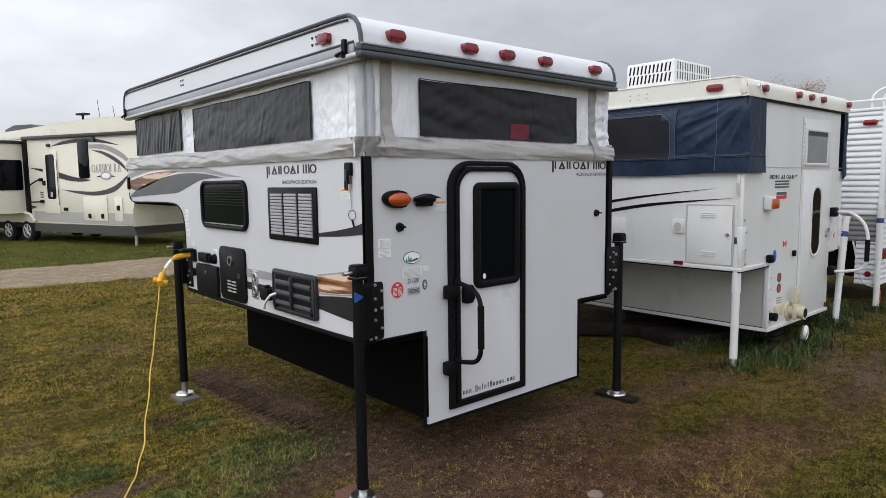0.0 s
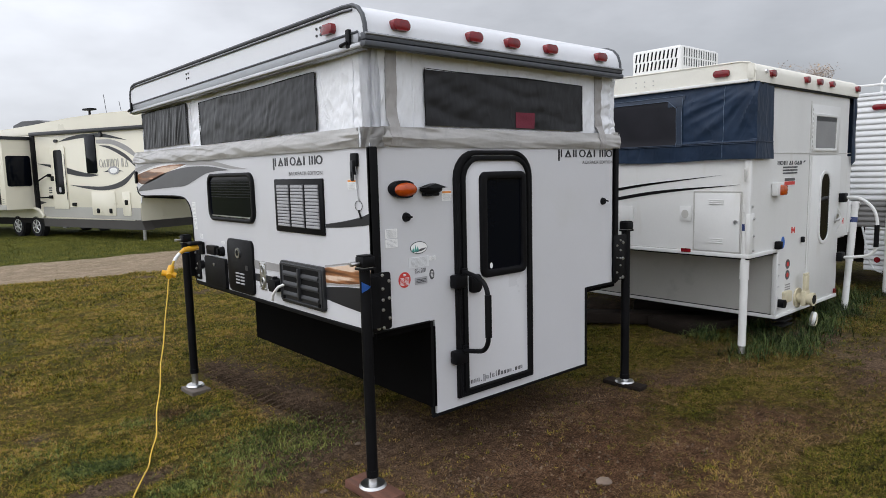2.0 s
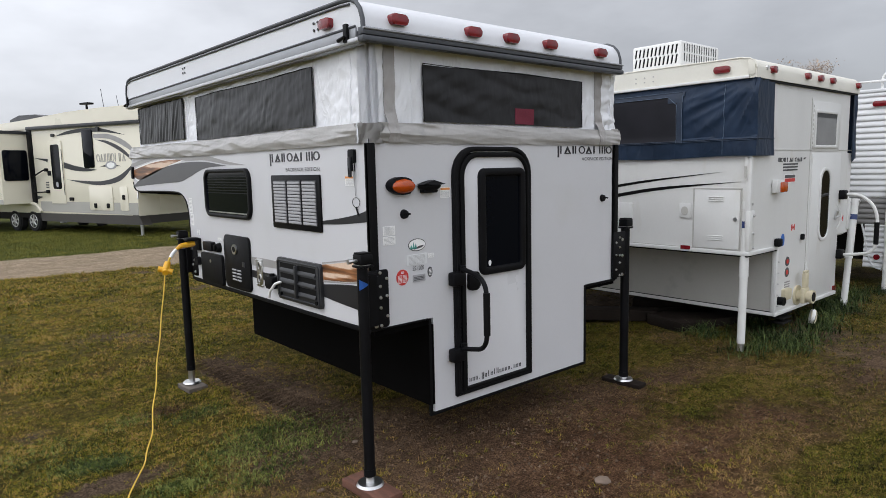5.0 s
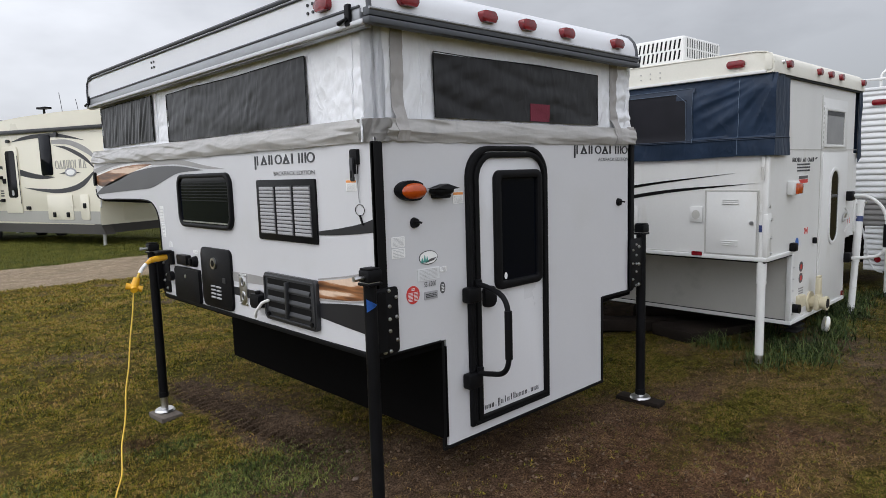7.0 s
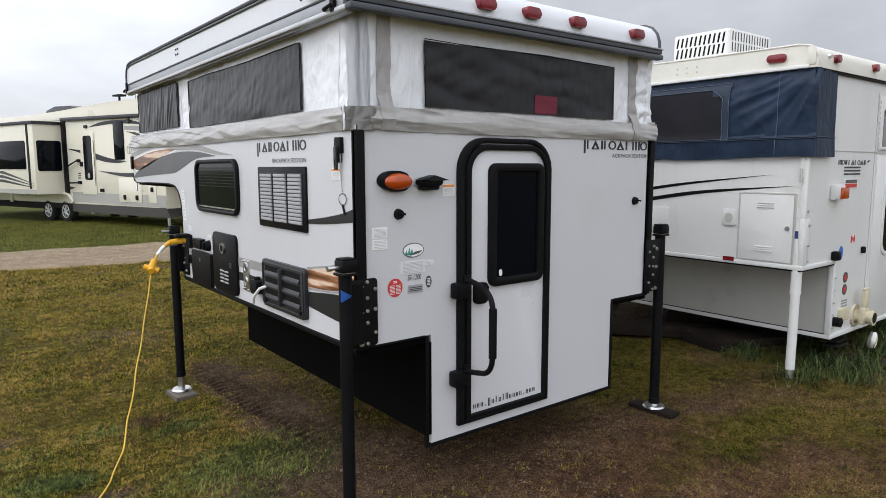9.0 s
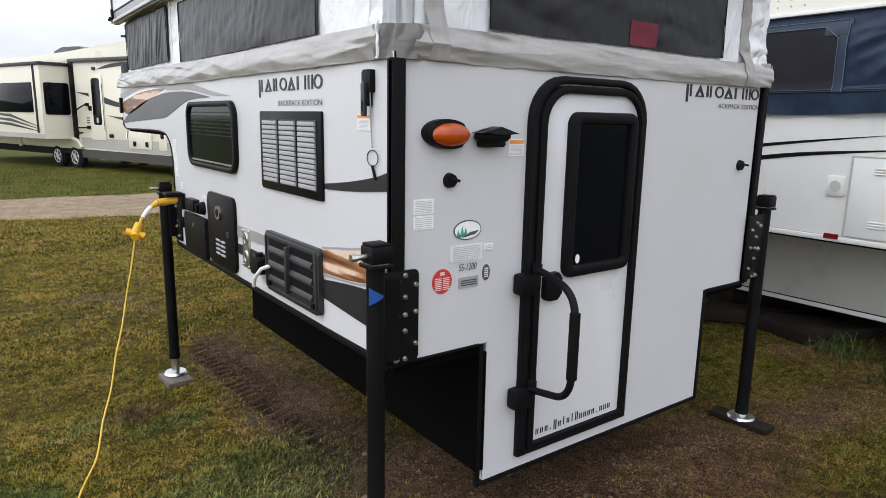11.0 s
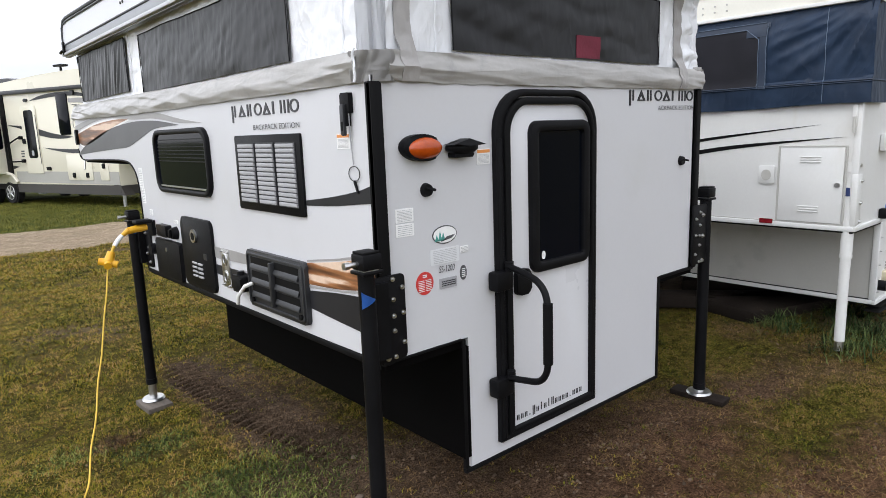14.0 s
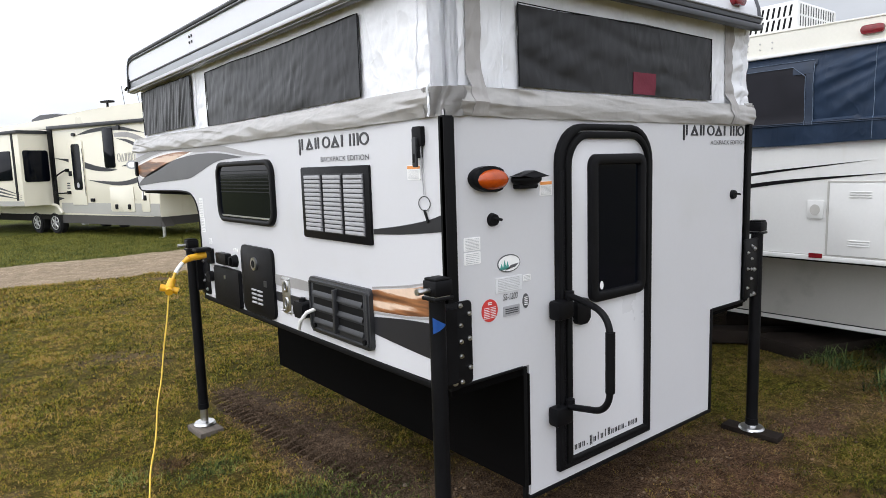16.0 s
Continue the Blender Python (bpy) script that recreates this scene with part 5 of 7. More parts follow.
part("sill_trim", box(BX0 - 0.01, 5.36, BY - 0.014, BY + 0.01, 0.862, 0.892, 0.005), BWHITE, old)
part("basin_trim", box(5.352, 5.372, BY - 0.012, 4.6, 0.315, 0.345, 0.005), BWHITE, old)
part("basin_trim", box(5.35, 6.685, BY - 0.014, BY + 0.01, 0.315, 0.345, 0.005), BWHITE, old)
part("sill_gasket", box(BX0 - 0.008, BX0 + 0.016, BY - 0.002, 5.58, 0.852, 0.8615), BLACKR, old)
part("sill_gasket", box(BX0 + 0.018, 5.35, BY - 0.009, BY + 0.005, 0.854, 0.8615), BLACKR, old)
part("sill_gasket", box(BX0 - 0.004, BX0 + 0.010, BY + 0.002, 5.58, 0.8925, 0.898), BBEIGE, old)
part("basin_gasket", box(5.356, 5.368, BY - 0.006, 4.58, 0.3455, 0.351), BLACKR, old)
part("corner_trim", box(BX0 - 0.006, BX0 + 0.028, BY - 0.010, BY + 0.03, 0.88, 1.62, 0.006), BWHITE, old)
part("corner_trim", box(5.352, 5.39, BY - 0.010, BY + 0.03, 0.345, 0.86, 0.006), BWHITE, old)
bolts(BR, [(5.378, 0.40 + 0.09 * k) for k in range(5)], old, 0.005, 0.010)


def nfold(u, v):
    d = 0.014 * noise.noise((u * 2.2 + v * 2.8, v * 1.4, 11)) + 0.004 * abs(noise.noise((u * 7 + v * 9, v * 6 - u * 3, 12)))
    if v > 1.745:
        # tight folds that fan out from the upper rear corner
        a = math.atan2(2.24 - v, -1.93 - u)
        far_ = math.hypot(2.24 - v, -1.93 - u)
        w = 1 - abs(math.sin(a * 9 + 1.6 * noise.noise((u * 2.2, v * 2.2, 2))))
        w += 0.6 * (1 - abs(math.sin(a * 21 + 2.5 * noise.noise((u * 3, v * 3, 6)))))
        d += 0.016 * w * min(1.0, max(0.0, (u + 2.66) * 6)) * min(1.0, (v - 1.745) * 7) * min(1.0, far_ * 3)
    else:
        d += 0.010 + 0.006 * noise.noise((u * 4 - v * 6, v * 5, 21))
    return (d + 0.02) * min(1.0, max(0.15, (2.175 - v) * 9))


part("tent_side", cloth(BL, -5.55, -2.01, lambda u: 1.600 + 0.008 * math.sin(u * 5), 2.162, 230, 44, nfold), NAVY, old, "navy canvas tent wall, slack and creased")
part("tent_corner", cloth(BR, 4.83, 5.168, 1.605, 2.17, 20, 26, lambda u, v: 0.022 + 0.006 * noise.noise((u * 7, v * 2.2, 31)) + 0.010 * max(0.0, 1.75 - v) / 0.15), NAVY, old, "navy canvas wrapped round the corner")
part("hem", tube([BR.at(4.83 + 0.0169 * k, 1.733, 0.026) for k in range(21)], 0.004, 6), NAVYS, old)
part("tent_corner", cloth(BR, 6.885, 6.968, lambda u: 1.55 + 0.02 * math.sin(u * 30), 2.15, 12, 24, lambda u, v: 0.022 + 0.012 * noise.noise((u * 20, v * 5, 3)) + 0.05 * max(0.0, 1.72 - v)), NAVY, old)
part("tent_side", box(BX1 - 0.01, BX1 + 0.02, BY, 5.55, 1.58, 2.17), NAVY, old)
scr = part("tent_window", cloth(BL, -5.3, -2.635, 1.735, 2.088, 60, 12, lambda u, v: nfold(u, v) + 0.005, 0.003), SCREEN, old, "dark insect screen window")
for u0, u1, v0, v1 in ((-2.64, -2.595, 1.72, 2.10), (-5.3, -2.58, 2.085, 2.118)):
    part("seam_tape", cloth(BL, u0, u1, v0, v1, 40, 8, lambda u, v: nfold(u, v) + 0.008, 0.003), NAVYS, scr)
for u0, v0, u1, v1 in ((-2.642, 1.72, -2.642, 2.02), (-2.592, 1.72, -2.592, 2.10), (-5.3, 2.084, -2.72, 2.084), (-5.3, 2.118, -2.60, 2.118), (-2.72, 2.084, -2.642, 2.02), (-2.26, 1.62, -2.26, 2.15)):
    part("stitching", tube([BL.at(u0 + (u1 - u0) * k / 40, v0 + (v1 - v0) * k / 40, nfold(u0 + (u1 - u0) * k / 40, v0 + (v1 - v0) * k / 40) + (0.0125 if u0 < -2.3 else 0.002)) for k in range(41)], 0.0022, 5), STITCH, scr if u0 < -2.3 else old)
part("corner_patch", cloth(BL, -2.72, -2.60, 2.035, 2.10, 6, 6, lambda u, v: nfold(u, v) + 0.010, 0.003), NAVYS, scr)
for v in (1.745, 1.735):
    part("hem", tube([BL.at(u, v - 0.012, nfold(u, v) + 0.003) for u in np.linspace(-5.5, -2.01, 90)], 0.004, 6), NAVYS if v > 1.74 else NAVY, old)
# roof cap
BRP = Plane((BX0 - 0.02, 0, 0), (0, -1, 0), (0, 0, 1))
bp = [(-BY + 0.03, 2.165), (-BY + 0.03, 2.235), (-BY + 0.015, 2.275), (-BY - 0.02, 2.302), (-BY - 0.09, 2.315), (-5.6, 2.345), (-5.63, 2.30), (-5.63, 2.165)]
part("roof_cap", plate(BRP, bp, -(BX1 - BX0 + 0.06), 0.0), BCREAM, old, "cream roof cap")
part("roof_edge_trim", tube([BRP.at(u, v, 0.001) for u, v in bp[1:6]], 0.006, 6), BCREAM, old)
for u in (-2.86, -2.94, -3.02):
    for v in (2.225, 2.262):
        part("screw", rod(BRP.at(u, v, 0), BRP.at(u, v, 0.004), 0.006, n=8), BBEIGE, old)
part("roof_rail", box(BX0 - 0.032, BX0, BY + 0.02, 5.62, 2.163, 2.185, 0.005), BWHITE, old)
part("roof_bracket", plate(BRP, rounded(-BY - 0.035, -BY + 0.018, 2.185, 2.295, 0.012), 0, 0.006, 0.002), BCREAM, old)
# black gasket strip that also draws the shadow line under the roof cap
part("roof_shadow_gasket", box(4.95, BX1 + 0.02, BY - 0.022, BY + 0.01, 2.150, 2.166), BLACKR, old)
BRR = Plane((0, BY - 0.03, 0), (1, 0, 0), (0, 0, 1))
for u in (5.09, 5.735, 6.005, 6.275, 6.915):
    clearance_lamp(BRR, u, 2.235, 0.075, 0.050, 0.0, old)
clearance_lamp(BRP, -2.285, 2.245, 0.12, 0.05, 0.0, old)
part("bolt", rod(BRR.at(4.99, 2.245, -0.01), BRR.at(4.99, 2.245, 0.012), 0.014), STEEL, old)
ac = part("air_conditioner", box(5.50, 6.20, 3.0, 3.50, 2.325, 2.650, 0.022, 3), BWHITE, old, "white rooftop air conditioner with slotted sides")
ACS, ACR = Plane((5.50, 0, 0), (0, -1, 0), (0, 0, 1)), Plane((0, 3.0, 0), (1, 0, 0), (0, 0, 1))
for k in range(11):
    for v0 in (2.455, 2.545):
        part("slot", plate(ACS, [(-3.470 + k * 0.041, v0), (-3.470 + k * 0.041 + 0.015, v0), (-3.457 + k * 0.041 + 0.015, v0 + 0.076), (-3.457 + k * 0.041, v0 + 0.076)], -0.004, 0.002), BLACKR, ac)
for k in range(14):
    for v0 in (2.47, 2.555):
        part("slot", plate(ACR, rounded(5.55 + k * 0.044, 5.55 + k * 0.044 + 0.012, v0, v0 + 0.072, 0.004, 2), -0.004, 0.002), CHAR, ac)
# side fittings
for pts in ([(-3.30, 1.375), (-2.9, 1.43), (-2.27, 1.490), (-2.9, 1.412), (-3.30, 1.35)], [(-3.30, 1.295), (-2.8, 1.37), (-2.13, 1.416), (-2.8, 1.345), (-3.30, 1.265)]):
    part("stripe", plate(BL, swoosh(pts), 0, 0.0025), BLACKR, old, "black swoosh stripe", flat=True)
part("stripe", plate(BL, [(-4.6, 1.20), (-3.30, 1.375), (-3.30, 1.35), (-4.6, 1.16)], 0, 0.0025), BLACKR, old, flat=True)
ht = part("storage_hatch", plate(BL, rounded(-2.485, -2.125, 0.905, 1.355, 0.006), 0, 0.010, 0.003), BWHITE, old, "white storage hatch with moulded louvres")
part("hatch_frame", plate(BL, rounded(-2.50, -2.11, 0.893, 1.368, 0.008), 0, 0.006, 0.002, hole=rounded(-2.488, -2.122, 0.903, 1.358, 0.004)), BBEIGE, old)
for v in (1.295, 1.28, 1.265, 0.995, 0.98, 0.965):
    part("louvre", plate(BL, rounded(-2.37, -2.25, v, v + 0.008, 0.003, 2), 0.009, 0.016, 0.002), BWHITE, ht)
part("lock", rod(BL.at(-2.155, 1.135, 0.008), BL.at(-2.155, 1.135, 0.022), 0.015), STEEL, ht)
sp = part("speaker_vent", plate(BL, rounded(-2.615, -2.515, 1.13, 1.245, 0.012), 0, 0.012, 0.004), BWHITE, old)
part("grille", plate(BL, ellipse(-2.565, 1.185, 0.030, 0.034), 0.011, 0.015), BBEIGE, sp)
part("reflector", plate(BL, rounded(-2.59, -2.51, 0.878, 0.908, 0.004), 0.013, 0.02), REDL, old, "red reflector")
part("access_cover", plate(BL, rounded(-3.28, -3.045, 1.04, 1.235, 0.02), 0, 0.010, 0.004), BWHITE, old)
hk = part("roof_latch", box(BX0 - 0.014, BX0, 2.075, 2.10, 1.47, 1.60, 0.004), BWHITE, old)
part("hook", rod((BX0 - 0.02, 2.09, 1.53), (BX0 - 0.02, 2.085, 1.44), 0.008), BBEIGE, hk)
# rear fittings
dr = part("entry_door", plate(BR, rounded(5.985, 6.655, 0.375, 1.625, 0.012), 0, 0.010, 0.004), BWHITE, old, "white entrance door with tall oval window")
part("oval_frame", plate(BR, rounded(6.165, 6.425, 0.85, 1.50, 0.11), 0.008, 0.020, 0.006, hole=rounded(6.195, 6.395, 0.88, 1.47, 0.095)), BWHITE, dr)
part("oval_pane", plate(BR, rounded(6.192, 6.398, 0.878, 1.472, 0.095), 0.009, 0.013), GLASS, dr)
part("lever", rod(BR.at(6.56, 1.02, 0.01), BR.at(6.56, 1.10, 0.035), 0.012), STEEL, dr)
part("lever", rod(BR.at(6.53, 1.04, 0.03), BR.at(6.61, 1.05, 0.035), 0.010), STEEL, dr)
up = part("upper_door", plate(BR, rounded(5.96, 6.60, 1.64, 2.06, 0.012), 0, 0.008, 0.003), BWHITE, old, "upper door flap with grey window")
part("window_frame", plate(BR, rounded(5.995, 6.525, 1.665, 1.985, 0.012), 0.006, 0.018, 0.004, hole=rounded(6.025, 6.495, 1.69, 1.96, 0.008)), BWHITE, up)
part("pane", plate(BR, rounded(6.02, 6.50, 1.688, 1.962, 0.008), 0.007, 0.011), mat("grey_curtained_glass", (0.20, 0.20, 0.20), 0.15, var=0.15, scale=3, bump=0.0), up)
part("blind", plate(BR, rounded(6.03, 6.49, 1.925, 1.958, 0.004), 0.011, 0.014), CHAR, up)
for a, b in (((5.19, 1.645), (6.94, 1.651)), ((5.945, 0.35), (5.951, 2.08))):
    part("panel_joint", plate(BR, [(a[0], a[1]), (b[0], a[1]), (b[0], b[1]), (a[0], b[1])], 0, 0.003), BBEIGE, old)
for k in range(10):
    part("hinge_knuckle", rod(BR.at(5.972, 1.66 + 0.038 * k, 0.006), BR.at(5.972, 1.68 + 0.038 * k, 0.006), 0.006, n=8), BBEIGE, old)
emblem("maker_mark", BR, 5.315, 5.80, 1.555, 1.588, 9, INK, old, 1.0, shift=6)
part("maker_mark", plate(BR, [(5.81, 1.572), (5.84, 1.588), (5.87, 1.588), (5.84, 1.572)], 0, 0.003), INK, old, flat=True)
bars("small_print", BR, 5.42, 5.70, 1.478, 1.548, 3, INK, old, 0.003, 31)
st = part("sticker", plate(BR, rounded(5.445, 5.665, 1.388, 1.455, 0.003, 2), 0, 0.002), LABELW, old, flat=True)
part("band", plate(BR, rounded(5.455, 5.655, 1.394, 1.422, 0.002, 2), 0.001, 0.0035), LABELR, st, flat=True)
part("band", plate(BR, rounded(5.455, 5.655, 1.426, 1.45, 0.002, 2), 0.001, 0.0035), GREY_D, st, flat=True)
lp = part("porch_light", box(5.215, 5.345, BY - 0.05, BY, 1.315, 1.42, 0.012), BWHITE, old, "white porch light with amber lens")
part("lens", box(5.262, 5.356, BY - 0.072, BY - 0.02, 1.322, 1.400, 0.010), AMBER, lp)
for u in (5.66, 6.78):
    fl = part("flag_sticker", plate(BR, rounded(u - 0.035, u + 0.035, 0.99, 1.045, 0.002, 2), 0, 0.002), LABELW, old, flat=True)
    for s in (-0.024, 0.024):
        part("band", plate(BR, rounded(u + s - 0.011, u + s + 0.011, 0.992, 1.043, 0.001, 2), 0.001, 0.003), LABELR, fl, flat=True)
    part("leaf", plate(BR, ellipse(u, 1.018, 0.010, 0.014, 10), 0.001, 0.003), LABELR, fl, flat=True)
part("sticker", plate(BR, ellipse(5.468, 0.93, 0.035, 0.05), 0, 0.002), LABELB, old, "small blue and white sticker", flat=True)
part("clip", box(5.30, 5.36, BY - 0.05, BY, 0.89, 0.955, 0.012), BLACKP, old)
part("clip", box(5.82, 5.85, BY - 0.03, BY, 0.90, 0.95, 0.008), BLACKP, old)
for v in (0.742, 0.652):
    rs = part("round_sticker", plate(BR, ellipse(5.58, v, 0.042, 0.04), 0, 0.002), GREY_D, old, flat=True)
    part("disc", plate(BR, ellipse(5.58, v, 0.022, 0.02), 0.001, 0.003), LABELR, rs, flat=True)
bars("small_print", BR, 5.54, 5.64, 0.50, 0.58, 4, GREY_L, old, 0.003, 33)
part("hookup", rod(BR.at(5.43, 0.435, 0), BR.at(5.43, 0.435, 0.05), 0.035), BLACKP, old)
part("hookup", plate(BR, rounded(5.49, 5.62, 0.43, 0.52, 0.01), 0, 0.03, 0.006), CREAMP, old)
vp = part("drain_valve", rod(BR.at(5.80, 0.43, 0.0), BR.at(5.80, 0.43, 0.12), 0.046, n=20), CREAMP, old, "yellowed drain pipe and valve")
part("wall_flange", rod(BR.at(5.80, 0.43, 0.0), BR.at(5.80, 0.43, 0.014), 0.085, n=26), CREAMP, vp)
part("valve_body", box(5.745, 5.855, BY - 0.085, BY - 0.045, 0.37, 0.50, 0.012), CREAMP, vp)
part("slide_housing", box(5.765, 5.835, BY - 0.082, BY - 0.050, 0.49, 0.63, 0.008), CREAMP, vp)
part("slide_handle", box(5.755, 5.845, BY - 0.076, BY - 0.056, 0.63, 0.648, 0.005), CREAMP, vp)
part("outlet_rim", rod(BR.at(5.80, 0.43, 0.11), BR.at(5.80, 0.43, 0.135), 0.056, n=22), CREAMP, vp)
part("outlet_bore", rod(BR.at(5.80, 0.43, 0.13), BR.at(5.80, 0.43, 0.1365), 0.040, n=20), SHADE, vp)
cap_ = part("hanging_cap", rod(BR.at(5.85, 0.255, 0.10), BR.at(5.862, 0.25, 0.122), 0.062, n=24), JACKW, vp, "round white pipe cap hanging on a strap")
part("cap_rim", tube([BR.at(5.862 + 0.056 * math.cos(a), 0.25 + 0.056 * math.sin(a), 0.124) for a in np.linspace(0, 2 * math.pi, 25)], 0.006, 6), CREAMP, cap_)
part("cap_strap", tube([BR.at(5.82, 0.385, 0.12), BR.at(5.835, 0.345, 0.125), BR.at(5.85, 0.30, 0.118)], 0.004, 6), BLACKR, vp)
for k in range(3):
    part("step_tread", box(5.60, 5.78, BY + 0.02, BY + 0.12, 0.20 + 0.04 * k, 0.215 + 0.04 * k, 0.004), SHADE, old)
bg = part("grab_handle", tube(spline([(6.70, 2.03, 1.245), (6.71, 1.90, 1.235), (6.71, 1.80, 1.16), (6.71, 1.755, 1.05), (6.71, 1.75, 0.90), (6.71, 1.755, 0.79), (6.71, 1.80, 0.725), (6.70, 1.90, 0.70), (6.69, 2.03, 0.685)], 6), 0.014, 10), JACKW, old, "white swing-out grab handle")
part("foam_grip", tube([(6.71, 1.752, z) for z in (1.0, 0.9, 0.80)], 0.021, 12), BLACKR, bg)
for z in (1.20, 0.65):
    part("mount", box(6.64, 6.73, BY - 0.06, BY, z, z + 0.085, 0.012), BLACKP, bg)
part("door_holder", tube(spline([BR.at(6.62, 1.15, 0.01), BR.at(6.66, 1.08, 0.03), BR.at(6.66, 1.0, 0.03), BR.at(6.62, 0.93, 0.01)], 5), 0.006, 6), JACKW, old)
part("corner_lamp", plate(BR, rounded(6.60, 6.65, 0.36, 0.40, 0.004), 0.010, 0.02), REDL, old)


def white_jack(top, foot, owner):
    a, b = Vector(top), Vector(foot)
    d = (b - a).normalized()
    j = part("jack", rod(a + d * 0.04, a + d * 0.55, 0.033, n=18), JACKW, owner, "white painted corner jack")
    part("inner_leg", rod(a + d * 0.5, b - d * 0.04, 0.029, n=18), JACKW, j)
    part("foot", rod(b - d * 0.05, b + d * 0.02, 0.026, n=16), STEEL, j)
    part("gear_head", rod(a - d * 0.0, a + d * 0.06, 0.038, n=18), JACKW, j)
    part("crank_stub", rod(a + Vector((-0.01, -0.05, -0.02)), a + Vector((0, 0.02, -0.02)), 0.010), STEEL, j)
    part("blue_sticker", rod(a + d * 0.15, a + d * 0.20, 0.0345, n=18), mat("navy_sticker", (0.03, 0.05, 0.16), 0.4, bump=0), j)
    part("band", rod(a + d * 0.55, a + d * 0.57, 0.0345, n=18), JACKW, j)
    return j


for tp, ft, bx in (((4.885, 2.095, 1.27), (4.845, 2.085, 0.15), 4.87), ((7.02, 2.03, 1.19), (6.86, 2.03, 0.17), 6.93)):
    j = white_jack(tp, ft, old)
    part("bracket", box(bx - 0.03, bx + 0.05, BY - 0.012, BY + 0.02, 0.90, 1.20, 0.004), JACKW, j)
    bolts(BR, [(bx + 0.035, v) for v in (0.92, 1.03, 1.16)], j, 0.009, 0.012)

# boards under the older camper
for k, (x, y, w, l, z, r) in enumerate(((5.25, 3.35, 0.20, 1.5, 0.155, 38), (5.55, 2.75, 0.45, 0.9, 0.155, 70), (6.1, 3.1, 0.5, 1.2, 0.165, 25))):
    bm = box(-w / 2, w / 2, -l / 2, l / 2, -0.05, 0.05, 0.008, m=pose(x, y, z, 0, 0, r))
    one("timber_board", bm, WOODD, "wet dark timber board lying under the older camper", "board", "boards under the camper")

# ---- neighbouring camper with corrugated siding ----
DX, DY = 8.0, 2.0
cor = thing("truck_camper", (9.0, 3.5, 0.4), "white camper with corrugated metal siding beside the older camper", "camper")
DL = Plane((DX, 0, 0), (0, -1, 0), (0, 0, 1))
DRR = Plane((0, DY, 0), (1, 0, 0), (0, 0, 1))


def corrugated(pl, u0, u1, v0, v1, pitch):
    bm = bmesh.new()
    prof2 = []
    v = v0
    while v < v1 - 1e-4:
        for q, d in ((0.0, 0.0), (0.12, 0.010), (0.30, 0.014), (0.55, 0.011), (0.85, 0.002), (0.97, 0.0)):
            if v + q * pitch < v1:
                prof2.append((v + q * pitch, d))
        v += pitch
    prof2.append((v1, 0.0))
    a = [bm.verts.new(pl.at(u0, q, d)) for q, d in prof2]
    b = [bm.verts.new(pl.at(u1, q, d)) for q, d in prof2]
    c = [bm.verts.new(pl.at(u0, q, -0.03)) for q in (v0, v1)]
    e = [bm.verts.new(pl.at(u1, q, -0.03)) for q in (v0, v1)]
    for k in range(len(a) - 1):
        bm.faces.new((a[k], b[k], b[k + 1], a[k + 1]))
    bm.faces.new((c[0], e[0], b[0], a[0]))
    bm.faces.new((a[-1], b[-1], e[1], c[1]))
    bm.faces.new((c[1], e[1], e[0], c[0]))
    return bm


part("side_siding", corrugated(DL, -5.5, -DY, 1.15, 2.26, 0.062), DWHITE, cor, "white corrugated siding")
part("side_siding", corrugated(DL, -5.5, -DY, 0.87, 1.146, 0.055), DGREY, cor, "grey lower siding")
part("lower_siding", corrugated(DL, -2.22, -DY, 0.40, 0.868, 0.055), DWHITE, cor)
part("rear_siding", corrugated(DRR, DX, 10.1, 1.15, 2.26, 0.062), DWHITE, cor, "white corrugated siding")
part("rear_siding", corrugated(DRR, DX, 10.1, 0.40, 1.146, 0.055), DWHITE, cor)
part("corner_trim", box(DX - 0.018, DX + 0.03, DY - 0.018, DY + 0.03, 0.40, 2.27, 0.006), DWHITE, cor)
part("roof", box(DX - 0.02, 10.12, DY - 0.02, 5.5, 2.255, 2.29, 0.01), DWHITE, cor)
part("body_core", box(DX + 0.03, 10.08, DY + 0.035, 5.45, 0.86, 2.25), DGREY, cor)
# dark core whose colour holds the shade beneath the body
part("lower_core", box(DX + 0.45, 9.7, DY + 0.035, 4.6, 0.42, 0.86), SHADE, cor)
part("lower_trim", tube(spline([DL.at(-2.25, 0.87, 0.005), DL.at(-2.21, 0.70, 0.005), DL.at(-2.17, 0.52, 0.005), DL.at(-2.12, 0.42, 0.005), DL.at(-2.04, 0.385, 0.005)], 6), 0.010, 8), DWHITE, cor)
clearance_lamp(DL, -2.14, 2.135, 0.13, 0.055, 0.012, cor)
clearance_lamp(DRR, 8.07, 2.16, 0.09, 0.06, 0.012, cor)
part("tail_lamp", plate(DRR, rounded(8.03, 8.17, 0.69, 0.80, 0.01), 0.0, 0.04, 0.008), REDL, cor, "red tail lamp")
part("reflector", plate(DL, ellipse(-2.09, 0.52, 0.03, 0.03), 0.0, 0.025), REDL, cor)
rails = part("roof_rail", tube([DL.at(u, 2.37, -0.03) for u in (-4.5, -3.0, -DY + 0.0)] + [DRR.at(8.6, 2.37, 0.0)], 0.014, 8), JACKW, cor, "white roof rail with ladder hoops")
